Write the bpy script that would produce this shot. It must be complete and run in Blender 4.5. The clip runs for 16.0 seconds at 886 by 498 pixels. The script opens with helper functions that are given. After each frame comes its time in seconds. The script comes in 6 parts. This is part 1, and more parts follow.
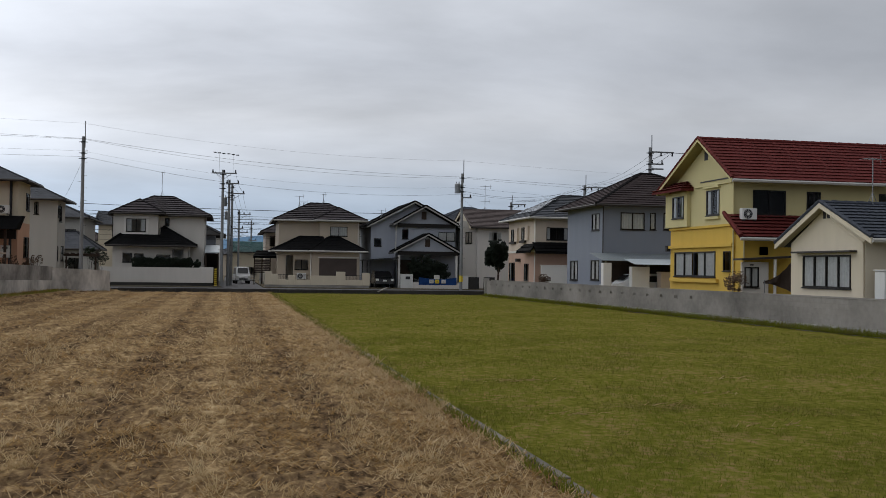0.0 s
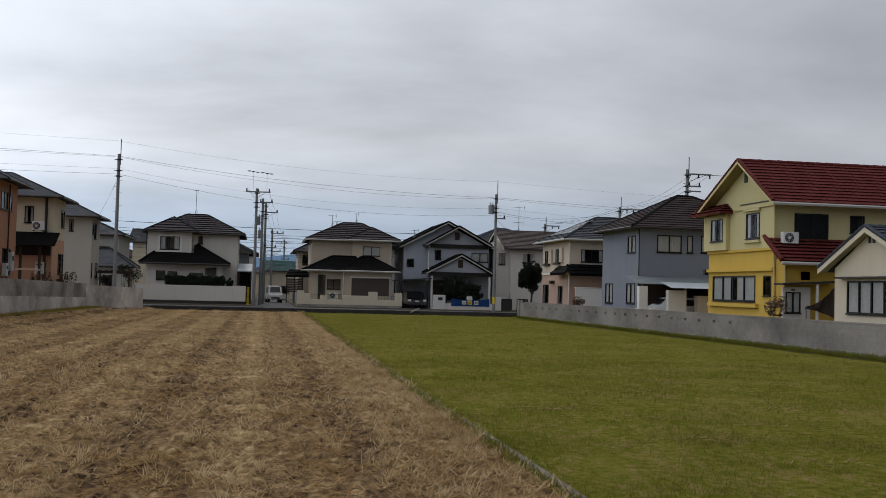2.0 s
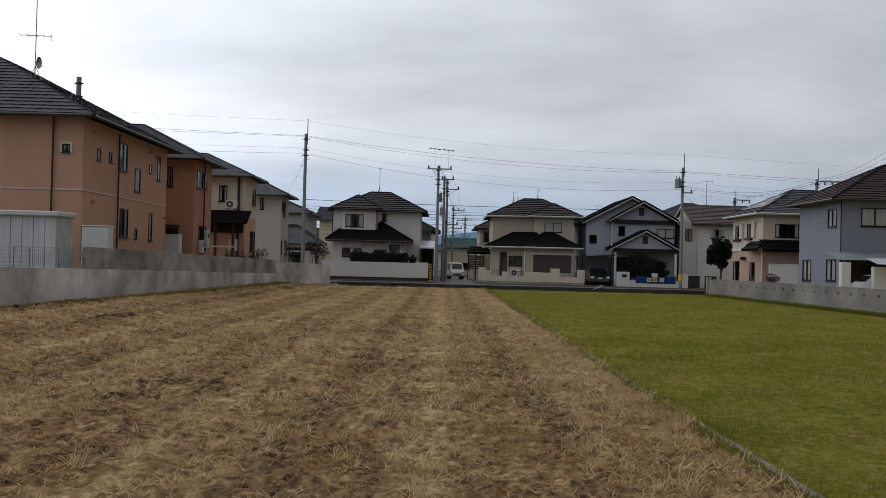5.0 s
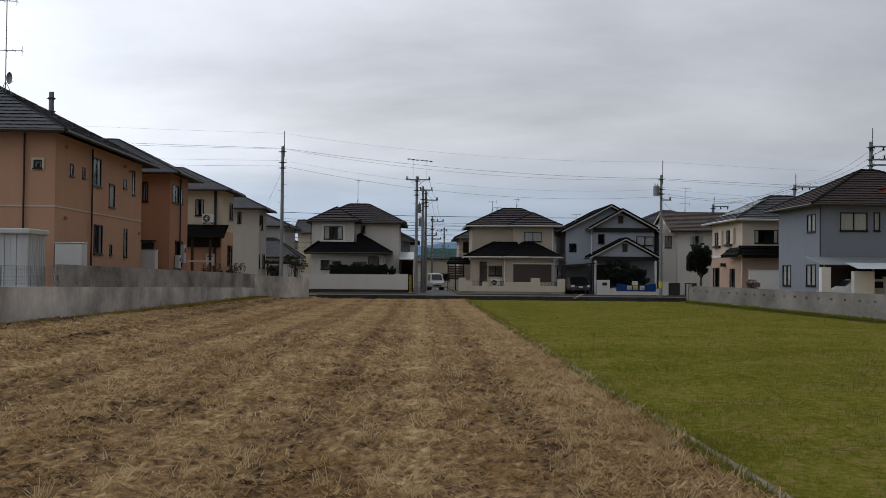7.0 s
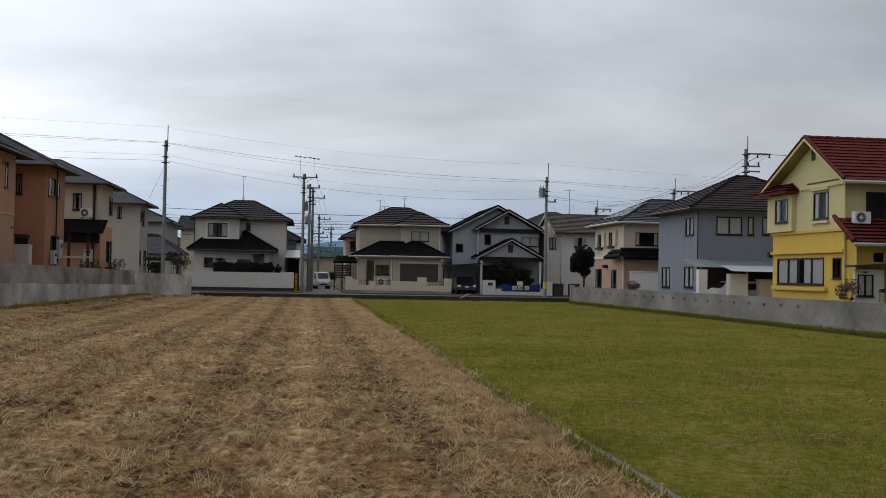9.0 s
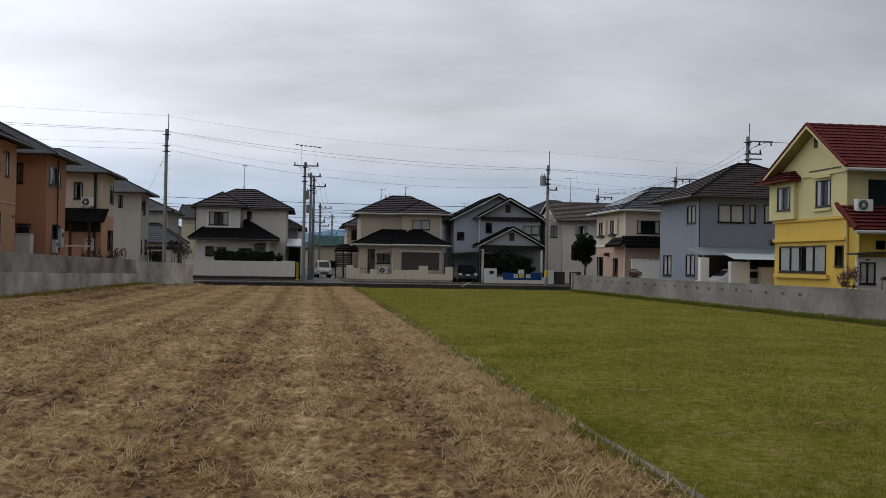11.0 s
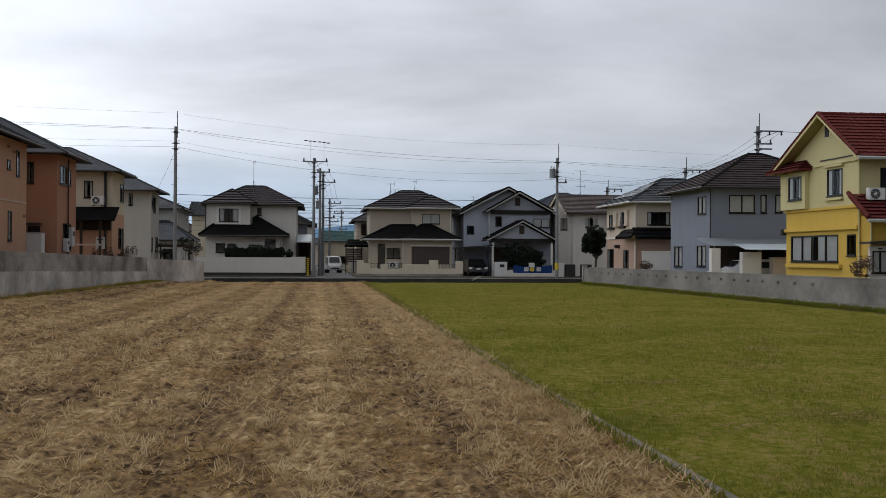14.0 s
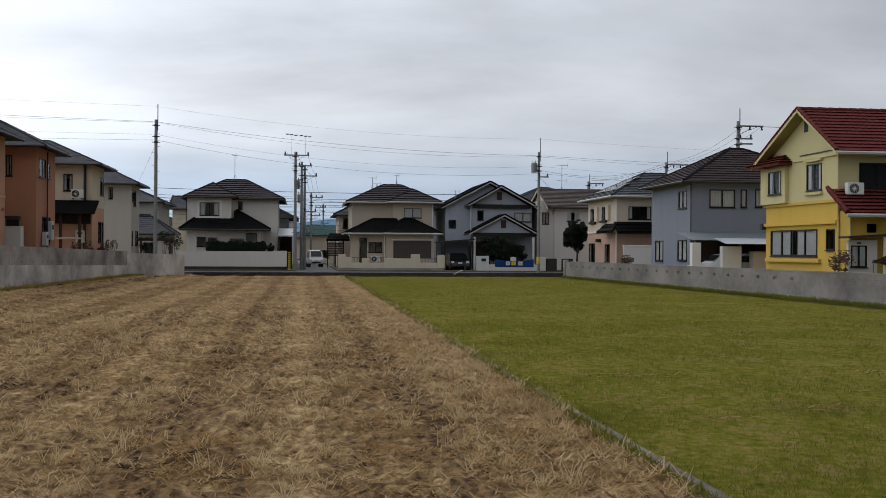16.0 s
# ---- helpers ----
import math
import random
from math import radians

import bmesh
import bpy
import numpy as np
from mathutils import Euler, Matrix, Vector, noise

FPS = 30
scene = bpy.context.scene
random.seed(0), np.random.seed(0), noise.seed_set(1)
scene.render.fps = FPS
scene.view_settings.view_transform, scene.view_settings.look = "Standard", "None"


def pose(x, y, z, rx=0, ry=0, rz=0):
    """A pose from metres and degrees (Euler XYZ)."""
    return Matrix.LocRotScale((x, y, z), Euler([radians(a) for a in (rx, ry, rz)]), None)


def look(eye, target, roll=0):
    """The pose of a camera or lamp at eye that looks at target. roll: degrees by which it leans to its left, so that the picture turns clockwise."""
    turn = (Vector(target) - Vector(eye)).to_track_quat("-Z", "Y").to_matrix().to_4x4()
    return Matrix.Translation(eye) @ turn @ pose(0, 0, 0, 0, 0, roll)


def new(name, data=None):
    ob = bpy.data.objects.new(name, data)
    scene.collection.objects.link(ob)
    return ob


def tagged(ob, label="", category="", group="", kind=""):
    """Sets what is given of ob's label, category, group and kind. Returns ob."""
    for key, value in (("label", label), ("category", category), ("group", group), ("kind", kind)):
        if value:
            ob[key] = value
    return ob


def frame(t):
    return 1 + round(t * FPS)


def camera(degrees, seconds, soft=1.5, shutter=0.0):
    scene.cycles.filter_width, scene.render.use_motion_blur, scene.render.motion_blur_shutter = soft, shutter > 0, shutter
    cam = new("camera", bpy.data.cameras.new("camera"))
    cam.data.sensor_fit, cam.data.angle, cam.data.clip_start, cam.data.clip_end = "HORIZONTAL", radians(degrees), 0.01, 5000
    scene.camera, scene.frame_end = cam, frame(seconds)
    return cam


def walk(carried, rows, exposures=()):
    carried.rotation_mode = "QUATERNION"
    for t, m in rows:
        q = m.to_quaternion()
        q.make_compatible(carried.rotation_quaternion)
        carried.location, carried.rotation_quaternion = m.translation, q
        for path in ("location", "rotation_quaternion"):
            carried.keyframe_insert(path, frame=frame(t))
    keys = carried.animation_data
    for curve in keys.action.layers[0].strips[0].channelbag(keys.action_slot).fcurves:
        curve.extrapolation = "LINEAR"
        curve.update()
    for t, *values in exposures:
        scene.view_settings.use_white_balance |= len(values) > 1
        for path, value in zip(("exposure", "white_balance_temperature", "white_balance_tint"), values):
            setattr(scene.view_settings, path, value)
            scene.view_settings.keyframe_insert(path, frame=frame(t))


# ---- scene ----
cam = camera(46.0, 16.0, soft=0.8)
PATH = [
    (0, pose(-0, -0, 2.101, 91.096, -0.832, -11.59)),
    (0.5, pose(-0.008, 0.062, 2.098, 91.094, -1.206, -11.373)),
    (1, pose(0.046, 0.283, 2.116, 91.487, -1.334, -11.177)),
    (1.5, pose(0.055, 0.389, 2.118, 91.95, -1.302, -10.664)),
    (2, pose(0.028, 0.619, 2.128, 92.197, -1.479, -9.85)),
    (2.5, pose(-0.011, 0.709, 2.118, 92.489, -1.632, -9.768)),
    (3, pose(0.008, 0.837, 2.112, 92.452, -1.455, -9.852)),
    (3.5, pose(0.045, 1.013, 2.107, 91.896, -1.334, -9.351)),
    (4, pose(-0.015, 1.216, 2.097, 91.16, -1.475, -7.582)),
    (4.5, pose(-0.112, 1.391, 2.067, 90.779, -1.54, -3.54)),
    (4.7, pose(-0.1, 1.48, 2.058, 90.72, -1.688, -1.783)),
    (5.4, pose(-0.115, 1.7, 2.07, 90.75, -1.05, 0.75)),
    (6.1, pose(-0.13, 1.86, 2.1, 90.95, -0.7, 0.5)),
    (6.8, pose(-0.144, 1.959, 2.118, 91.224, -0.528, -0.794)),
    (7, pose(-0.117, 2.012, 2.106, 91.298, -0.557, -1.153)),
    (7.5, pose(-0.118, 2.047, 2.101, 91.33, -0.674, -1.972)),
    (8, pose(-0.14, 2.1, 2.101, 91.342, -1.019, -4.103)),
    (8.5, pose(-0.137, 2.113, 2.102, 91.357, -1.172, -6.336)),
    (9, pose(-0.136, 2.114, 2.087, 91.355, -1.096, -7.375)),
    (11.5, pose(-0.182, 2.177, 2.088, 90.616, -0.917, -7.244)),
    (12, pose(-0.188, 2.194, 2.092, 90.588, -0.845, -6.828)),
    (12.5, pose(-0.195, 2.185, 2.095, 90.571, -0.765, -6.522)),
    (13, pose(-0.194, 2.207, 2.09, 90.535, -0.525, -6.557)),
    (13.5, pose(-0.192, 2.197, 2.086, 90.462, -0.346, -6.684)),
    (14, pose(-0.198, 2.214, 2.087, 90.387, -0.294, -6.792)),
    (14.5, pose(-0.207, 2.206, 2.089, 90.33, -0.313, -6.919)),
    (15, pose(-0.204, 2.215, 2.085, 90.311, -0.407, -7.074)),
    (15.5, pose(-0.196, 2.208, 2.079, 90.19, -0.405, -7.449)),
    (16, pose(-0.182, 2.207, 2.08, 90.072, -0.345, -7.783)),
]
walk(cam, PATH, [(0.0, 0.03), (1.5, -0.04), (2.5, 0.0), (4.0, 0.05), (7.0, -0.08), (9.0, 0.03), (12.5, 0.04), (16.0, 0.16)])

# ---- light: overcast sky, brighter ahead, with a wide weak sun behind the cloud ----
SUN_EL, SUN_AZ = 48.0, 12.0   # degrees above the horizon, degrees left of straight ahead


def build_world():
    w = bpy.data.worlds.new("overcast")
    scene.world = w
    w.use_nodes = True
    nt = w.node_tree
    nt.nodes.clear()
    N, L = nt.nodes.new, nt.links.new

    def math_(op, a, b=None, c=None):
        n = N("ShaderNodeMath")
        n.operation = op
        for i, v in enumerate((a, b, c)):
            if v is None:
                continue
            if isinstance(v, (int, float)):
                n.inputs[i].default_value = v
            else:
                L(v, n.inputs[i])
        return n.outputs[0]

    tc = N("ShaderNodeTexCoord")
    sep = N("ShaderNodeSeparateXYZ")
    L(tc.outputs["Generated"], sep.inputs[0])
    x, y, z = sep.outputs
    zz = math_("ADD", math_("MAXIMUM", z, 0.0), 0.17)
    comb = N("ShaderNodeCombineXYZ")
    L(math_("DIVIDE", x, zz), comb.inputs[0])
    L(math_("DIVIDE", y, zz), comb.inputs[1])
    big = N("ShaderNodeTexNoise")
    big.inputs["Scale"].default_value = 0.75
    big.inputs["Detail"].default_value = 7.0
    big.inputs["Roughness"].default_value = 0.55
    big.inputs["Distortion"].default_value = 0.15
    mp = N("ShaderNodeMapping")
    mp.inputs["Scale"].default_value = (0.85, 1.0, 1.0)
    mp.inputs["Location"].default_value = (3.1, 1.7, 0.0)
    L(comb.outputs[0], mp.inputs[0])
    L(mp.outputs[0], big.inputs["Vector"])
    ramp = N("ShaderNodeValToRGB")
    els = ramp.color_ramp.elements
    stops = [(0.0, (0.30, 0.385, 0.50)), (0.050, (0.355, 0.435, 0.55)), (0.075, (0.445, 0.515, 0.62)), (0.10, (0.64, 0.685, 0.765)), (0.14, (0.75, 0.78, 0.84)),
             (0.19, (0.665, 0.70, 0.77)), (0.30, (0.74, 0.775, 0.84)), (1.0, (0.82, 0.84, 0.87))]
    els[0].position, els[0].color = stops[0][0], (*stops[0][1], 1)
    els[1].position, els[1].color = stops[-1][0], (*stops[-1][1], 1)
    for p, c in stops[1:-1]:
        e = els.new(p)
        e.color = (*c, 1)
    L(math_("MAXIMUM", z, 0.0), ramp.inputs[0])
    cloud = math_("MULTIPLY_ADD", math_("SUBTRACT", big.outputs["Fac"], 0.5), 1.3, 1.0)
    # the cloud is thinner to the left of straight ahead
    side = math_("MULTIPLY_ADD", x, -0.85, 1.06)
    ahead = math_("MULTIPLY_ADD", y, 0.24, 0.82)
    gain = math_("MULTIPLY", math_("MULTIPLY", cloud, side), ahead)
    mul = N("ShaderNodeVectorMath")
    mul.operation = "SCALE"
    L(ramp.outputs[0], mul.inputs[0])
    L(gain, mul.inputs["Scale"])
    bg = N("ShaderNodeBackground")
    L(mul.outputs[0], bg.inputs[0])
    bg.inputs[1].default_value = 1.0
    sky = N("ShaderNodeTexSky")
    sky.sky_type = "NISHITA"
    sky.sun_disc = False
    sky.sun_elevation = radians(SUN_EL)
    sky.sun_rotation = radians(-SUN_AZ)
    bg2 = N("ShaderNodeBackground")
    L(sky.outputs[0], bg2.inputs[0])
    bg2.inputs[1].default_value = 0.05
    mix = N("ShaderNodeMixShader")
    mix.inputs[0].default_value = 0.93
    L(bg2.outputs[0], mix.inputs[1])
    L(bg.outputs[0], mix.inputs[2])
    out = N("ShaderNodeOutputWorld")
    L(mix.outputs[0], out.inputs[0])


build_world()
sun = new("sun", bpy.data.lights.new("sun", "SUN"))
sun.data.energy, sun.data.angle, sun.data.color = 0.75, radians(25), (1.0, 0.96, 0.9)
az, el = radians(SUN_AZ), radians(SUN_EL)
sun.matrix_world = look((0, 0, 40), (math.sin(az) * math.cos(el) * 10, -math.cos(az) * math.cos(el) * 10, 40 - math.sin(el) * 10))


# ---- materials ----
def material(name, color, rough=0.8, vary=0.18, scale=1.5, grain=25.0, bump=0.15, metal=0.0, spec=0.3, random_=0.0, streak=False, island=False, blot=False):
    m = bpy.data.materials.new(name)
    m.use_nodes = True
    nt = m.node_tree
    N, L = nt.nodes.new, nt.links.new
    b = nt.nodes["Principled BSDF"]
    place = N("ShaderNodeNewGeometry").outputs["Position"]
    mp = N("ShaderNodeMapping")
    mp.inputs["Scale"].default_value = (1, 1, 0.22) if streak else (1, 0.45, 0.62) if blot else (1, 1, 1)
    L(place, mp.inputs[0])
    n1, n2 = N("ShaderNodeTexNoise"), N("ShaderNodeTexNoise")
    n1.inputs["Scale"].default_value, n1.inputs["Detail"].default_value = scale, 5
    n2.inputs["Scale"].default_value, n2.inputs["Detail"].default_value = grain, 3
    L(mp.outputs[0], n1.inputs["Vector"])
    L(place, n2.inputs["Vector"])
    a = N("ShaderNodeMath")
    a.operation = "MULTIPLY_ADD"
    L(n1.outputs["Fac"], a.inputs[0])
    a.inputs[1].default_value, a.inputs[2].default_value = 2.2 * vary, 1 - 1.1 * vary
    c = N("ShaderNodeMath")
    c.operation = "MULTIPLY_ADD"
    L(n2.outputs["Fac"], c.inputs[0])
    c.inputs[1].default_value = vary * 0.5
    c.inputs[2].default_value = -vary / 4
    s = N("ShaderNodeMath")
    s.operation = "ADD"
    L(a.outputs[0], s.inputs[0])
    L(c.outputs[0], s.inputs[1])
    last = s.outputs[0]
    if random_:
        src = N("ShaderNodeNewGeometry").outputs["Random Per Island"] if island else N("ShaderNodeObjectInfo").outputs["Random"]
        r = N("ShaderNodeMath")
        r.operation = "MULTIPLY_ADD"
        L(src, r.inputs[0])
        r.inputs[1].default_value, r.inputs[2].default_value = random_, -random_ / 2
        q = N("ShaderNodeMath")
        q.operation = "ADD"
        L(last, q.inputs[0])
        L(r.outputs[0], q.inputs[1])
        last = q.outputs[0]
    v = N("ShaderNodeVectorMath")
    v.operation = "SCALE"
    v.inputs[0].default_value = color
    L(last, v.inputs["Scale"])
    L(v.outputs[0], b.inputs["Base Color"])
    b.inputs["Roughness"].default_value, b.inputs["Metallic"].default_value = rough, metal
    b.inputs["Specular IOR Level"].default_value = spec
    if bump:
        bp = N("ShaderNodeBump")
        bp.inputs["Strength"].default_value, bp.inputs["Distance"].default_value = bump, 0.02
        L(n2.outputs["Fac"], bp.inputs["Height"])
        L(bp.outputs[0], b.inputs["Normal"])
    return m


def glass_material():
    m = bpy.data.materials.new("window_glass")
    m.use_nodes = True
    nt = m.node_tree
    N, L = nt.nodes.new, nt.links.new
    nt.nodes.clear()
    t, g, f, x, o = N("ShaderNodeBsdfTransparent"), N("ShaderNodeBsdfGlossy"), N("ShaderNodeFresnel"), N("ShaderNodeMixShader"), N("ShaderNodeOutputMaterial")
    t.inputs[0].default_value = (0.93, 0.95, 0.95, 1)
    g.inputs["Roughness"].default_value = 0.04
    f.inputs[0].default_value = 1.33
    L(f.outputs[0], x.inputs[0])
    L(t.outputs[0], x.inputs[1])
    L(g.outputs[0], x.inputs[2])
    L(x.outputs[0], o.inputs[0])
    return m


GLASS = glass_material()
M = {
    "cream": material("cream_render", (0.60, 0.53, 0.41), streak=True, vary=0.10),
    "white": material("white_render", (0.62, 0.59, 0.55), streak=True, vary=0.10),
    "tan": material("tan_siding", (0.50, 0.425, 0.335), streak=True, vary=0.10),
    "bluegrey": material("blue_grey_siding", (0.205, 0.225, 0.27), streak=True, vary=0.08),
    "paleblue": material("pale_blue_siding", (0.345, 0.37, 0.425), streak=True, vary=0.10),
    "pink": material("dusty_pink_render", (0.46, 0.31, 0.24), streak=True, vary=0.10),
    "beige": material("beige_render", (0.58, 0.49, 0.40), streak=True, vary=0.10),
    "yellowpale": material("pale_yellow_render", (0.55, 0.485, 0.255), streak=True, vary=0.08),
    "yellow": material("ochre_yellow_render", (0.59, 0.39, 0.07), streak=True, vary=0.10),
    "orange": material("orange_tan_render", (0.53, 0.305, 0.20), streak=True, vary=0.10),
    "rust": material("rust_orange_render", (0.41, 0.20, 0.125), streak=True, vary=0.10),
    "greycream": material("grey_cream_siding", (0.46, 0.44, 0.40), streak=True, vary=0.10),
    "rooftile": material("dark_grey_roof_tile", (0.058, 0.050, 0.055), rough=0.8, spec=0.06, vary=0.35, random_=0.16, island=True),
    "roofbrown": material("brown_roof_tile", (0.048, 0.037, 0.038), rough=0.8, spec=0.06, vary=0.3, random_=0.16, island=True),
    "roofblack": material("black_roof_tile", (0.007, 0.007, 0.0075), rough=0.8, spec=0.06, vary=0.3, random_=0.16, island=True),
    "roofblue": material("blue_grey_roof_tile", (0.055, 0.062, 0.078), rough=0.8, spec=0.06, vary=0.3, random_=0.16, island=True),
    "roofred": material("dark_red_roof_tile", (0.115, 0.026, 0.024), rough=0.8, spec=0.06, vary=0.3, random_=0.16, island=True),
    "roofgrey": material("worn_grey_roof_slate", (0.074, 0.079, 0.09), rough=0.8, spec=0.06, vary=0.3, random_=0.16, island=True),
    "roofmauve": material("faded_mauve_roof_tile", (0.105, 0.085, 0.082), rough=0.8, spec=0.06, vary=0.3, random_=0.15, island=True),
    "ridgedark": material("dark_ridge_tile", (0.013, 0.012, 0.013), rough=0.8, spec=0.05, vary=0.3),
    "ridgegrey": material("dark_grey_ridge_tile", (0.035, 0.037, 0.042), rough=0.8, spec=0.05, vary=0.3),
    "roofgreen": material("green_metal_roof", (0.13, 0.24, 0.24), rough=0.5, vary=0.15),
    "trim": material("white_trim_paint", (0.72, 0.70, 0.66), rough=0.5, vary=0.06),
    "gutter": material("brown_gutter_plastic", (0.03, 0.025, 0.022), rough=0.5, vary=0.1),
    "gutterlight": material("light_gutter_plastic", (0.42, 0.41, 0.39), rough=0.5, vary=0.1),
    "frame": material("bronze_window_frame", (0.016, 0.014, 0.013), rough=0.45, vary=0.1, metal=0.3),
    "framewhite": material("white_window_frame", (0.62, 0.62, 0.60), rough=0.45, vary=0.06),
    "curtain": material("pale_curtain_cloth", (0.52, 0.515, 0.51), rough=0.9, vary=0.2, scale=6),
    "inside": material("dim_room_wall", (0.06, 0.057, 0.055), rough=0.9),
    "shutter": material("brown_roll_shutter", (0.085, 0.066, 0.06), rough=0.6, vary=0.15),
    "concrete": material("weathered_concrete", (0.28, 0.267, 0.25), vary=0.75, scale=0.8, grain=9, bump=0.3),
    # base colour also lowered for the shade on the road edge's near face
    "concretedark": material("stained_shaded_concrete", (0.04, 0.038, 0.036), vary=0.55, scale=0.8, grain=10, bump=0.5),
    "blockstained": material("stained_concrete_block", (0.30, 0.282, 0.268), vary=1.15, scale=1.1, grain=4, bump=0.35, random_=0.07, blot=True),
    "concretepale": material("pale_cast_concrete", (0.55, 0.525, 0.50), vary=1.1, scale=0.8, grain=3.5, bump=0.25, blot=True),
    "kerbstone": material("mossy_kerb_concrete", (0.11, 0.095, 0.077), vary=0.9, scale=2.6, grain=18, bump=0.5),
    "block": material("grey_concrete_block", (0.205, 0.190, 0.175), vary=0.85, scale=0.8, grain=5, bump=0.2, random_=0.10, blot=True),
    "asphalt": material("grey_asphalt", (0.075, 0.075, 0.08), vary=0.3, grain=40, bump=0.3),
    "pole": material("grey_concrete_pole", (0.22, 0.225, 0.23), vary=0.25, scale=2),
    "steel": material("galvanised_steel", (0.22, 0.23, 0.24), rough=0.45, metal=0.7, vary=0.2),
    "darksteel": material("dark_steel", (0.035, 0.036, 0.04), rough=0.5, metal=0.4, vary=0.2),
    "wire": material("black_cable_sheath", (0.03, 0.03, 0.033), rough=0.6, vary=0.1, bump=0),
    "plastic": material("off_white_plastic", (0.62, 0.62, 0.60), rough=0.5, vary=0.1),
    "shedmetal": material("painted_shed_steel", (0.50, 0.51, 0.52), rough=0.5, vary=0.25, streak=True),
    "wood": material("dark_stained_wood", (0.045, 0.03, 0.022), rough=0.7, vary=0.35),
    "canvas": material("brown_canvas", (0.10, 0.075, 0.062), rough=0.9, vary=0.2),
    "zincsheet": material("weathered_grey_sheet", (0.20, 0.225, 0.235), rough=0.45, vary=0.2),
    "polycarb": material("pale_blue_corrugated_sheet", (0.50, 0.55, 0.58), rough=0.35, vary=0.12),
    "tarp": material("blue_tarpaulin", (0.02, 0.09, 0.33), rough=0.5, vary=0.2),
    "signyellow": material("yellow_board", (0.75, 0.55, 0.05), rough=0.5, vary=0.08),
    "solar": material("solar_panel_face", (0.16, 0.18, 0.21), rough=0.12, vary=0.1, spec=0.8),
    "carwhite": material("white_car_paint", (0.80, 0.81, 0.82), rough=0.25, vary=0.04, spec=0.6),
    "cardark": material("dark_car_paint", (0.03, 0.03, 0.033), rough=0.25, vary=0.05, spec=0.6),
    "rubber": material("black_tyre_rubber", (0.02, 0.02, 0.02), rough=0.85, vary=0.1),
    "lamp": material("clear_headlamp_plastic", (0.7, 0.7, 0.68), rough=0.15, vary=0.03, spec=0.7),
    "leafdark": material("dark_hedge_leaf", (0.010, 0.017, 0.009), rough=0.7, vary=0.3, random_=0.7, island=True),
    "leaf": material("pine_green_leaf", (0.022, 0.04, 0.014), rough=0.7, vary=0.3, random_=0.8, island=True),
    "leafbrown": material("dry_brown_leaf", (0.095, 0.055, 0.034), rough=0.8, vary=0.3, random_=0.8, island=True),
    "bark": material("brown_bark", (0.06, 0.045, 0.035), rough=0.9, vary=0.3),
    "clod": material("turned_brown_soil", (0.115, 0.07, 0.042), rough=0.95, vary=0.5, random_=0.9, island=True, spec=0.05),
    "hill": material("hazy_blue_hill", (0.13, 0.22, 0.33), rough=1.0, vary=0.15, scale=0.01, grain=0.05, bump=0, spec=0.0),
}


# ---- mesh helpers ----
BASE = {}


def thing(name, at, label, category, group="", kind=""):
    ob = new(name)
    ob.location = at
    ob.empty_display_size = 0.3
    BASE[ob] = Vector(at)
    return tagged(ob, label, category, group, kind)


def mesh_from(name, bm, mat, origin=(0, 0, 0)):
    o = Vector(origin)
    for v in bm.verts:
        v.co -= o
    me = bpy.data.meshes.new(name)
    bm.to_mesh(me)
    bm.free()
    me.materials.append(M[mat] if isinstance(mat, str) else mat)
    return me


def part(name, bm, mat, parent, label=""):
    """One mesh under a thing or a part, built in world coordinates."""
    base = BASE[parent]
    ob = new(name, mesh_from(name, bm, mat, base))
    ob.parent = parent
    BASE[ob] = base
    return tagged(ob, label)


def single(name, bm, mat, label, category, group="", kind="", origin=(0, 0, 0)):
    ob = new(name, mesh_from(name, bm, mat, origin))
    ob.location = origin
    BASE[ob] = Vector(origin)
    return tagged(ob, label, category, group, kind)


def box(bm, x0, x1, y0, y1, z0, z1):
    v = [bm.verts.new((x, y, z)) for z in (z0, z1) for x, y in ((x0, y0), (x1, y0), (x1, y1), (x0, y1))]
    for f in ((3, 2, 1, 0), (4, 5, 6, 7), (0, 1, 5, 4), (1, 2, 6, 5), (2, 3, 7, 6), (3, 0, 4, 7)):
        bm.faces.new([v[i] for i in f])
    return v


def bevelled(x0, x1, y0, y1, z0, z1, w=0.02, seg=1):
    bm = bmesh.new()
    box(bm, x0, x1, y0, y1, z0, z1)
    bmesh.ops.bevel(bm, geom=list(bm.edges), offset=w, segments=seg, affect="EDGES")
    return bm


def poly(bm, *pts):
    bm.faces.new([bm.verts.new(p) for p in pts])


def tube(bm, p, q, r, seg=6, r2=None):
    p, q = Vector(p), Vector(q)
    d = (q - p).normalized()
    a = d.orthogonal().normalized()
    b = d.cross(a)
    r2 = r if r2 is None else r2
    rings = []
    for c, rr in ((p, r), (q, r2)):
        rings.append([bm.verts.new(c + (a * math.cos(k * math.tau / seg) + b * math.sin(k * math.tau / seg)) * rr) for k in range(seg)])
    for k in range(seg):
        bm.faces.new((rings[0][k], rings[0][(k + 1) % seg], rings[1][(k + 1) % seg], rings[1][k]))
    bm.faces.new(rings[0][::-1])
    bm.faces.new(rings[1])


def at_face(face, c, u, z, d):
    """A point on a wall face: u along it, z up, d metres outwards."""
    if face == "-y":
        return (u, c - d, z)
    return (c - d, u, z) if face == "-x" else (c + d, u, z)


def face_box(bm, face, c, u0, u1, z0, z1, d0, d1):
    a, b = at_face(face, c, u0, z0, d0), at_face(face, c, u1, z1, d1)
    lo, hi = [min(p) for p in zip(a, b)], [max(p) for p in zip(a, b)]
    box(bm, lo[0], hi[0], lo[1], hi[1], lo[2], hi[2])


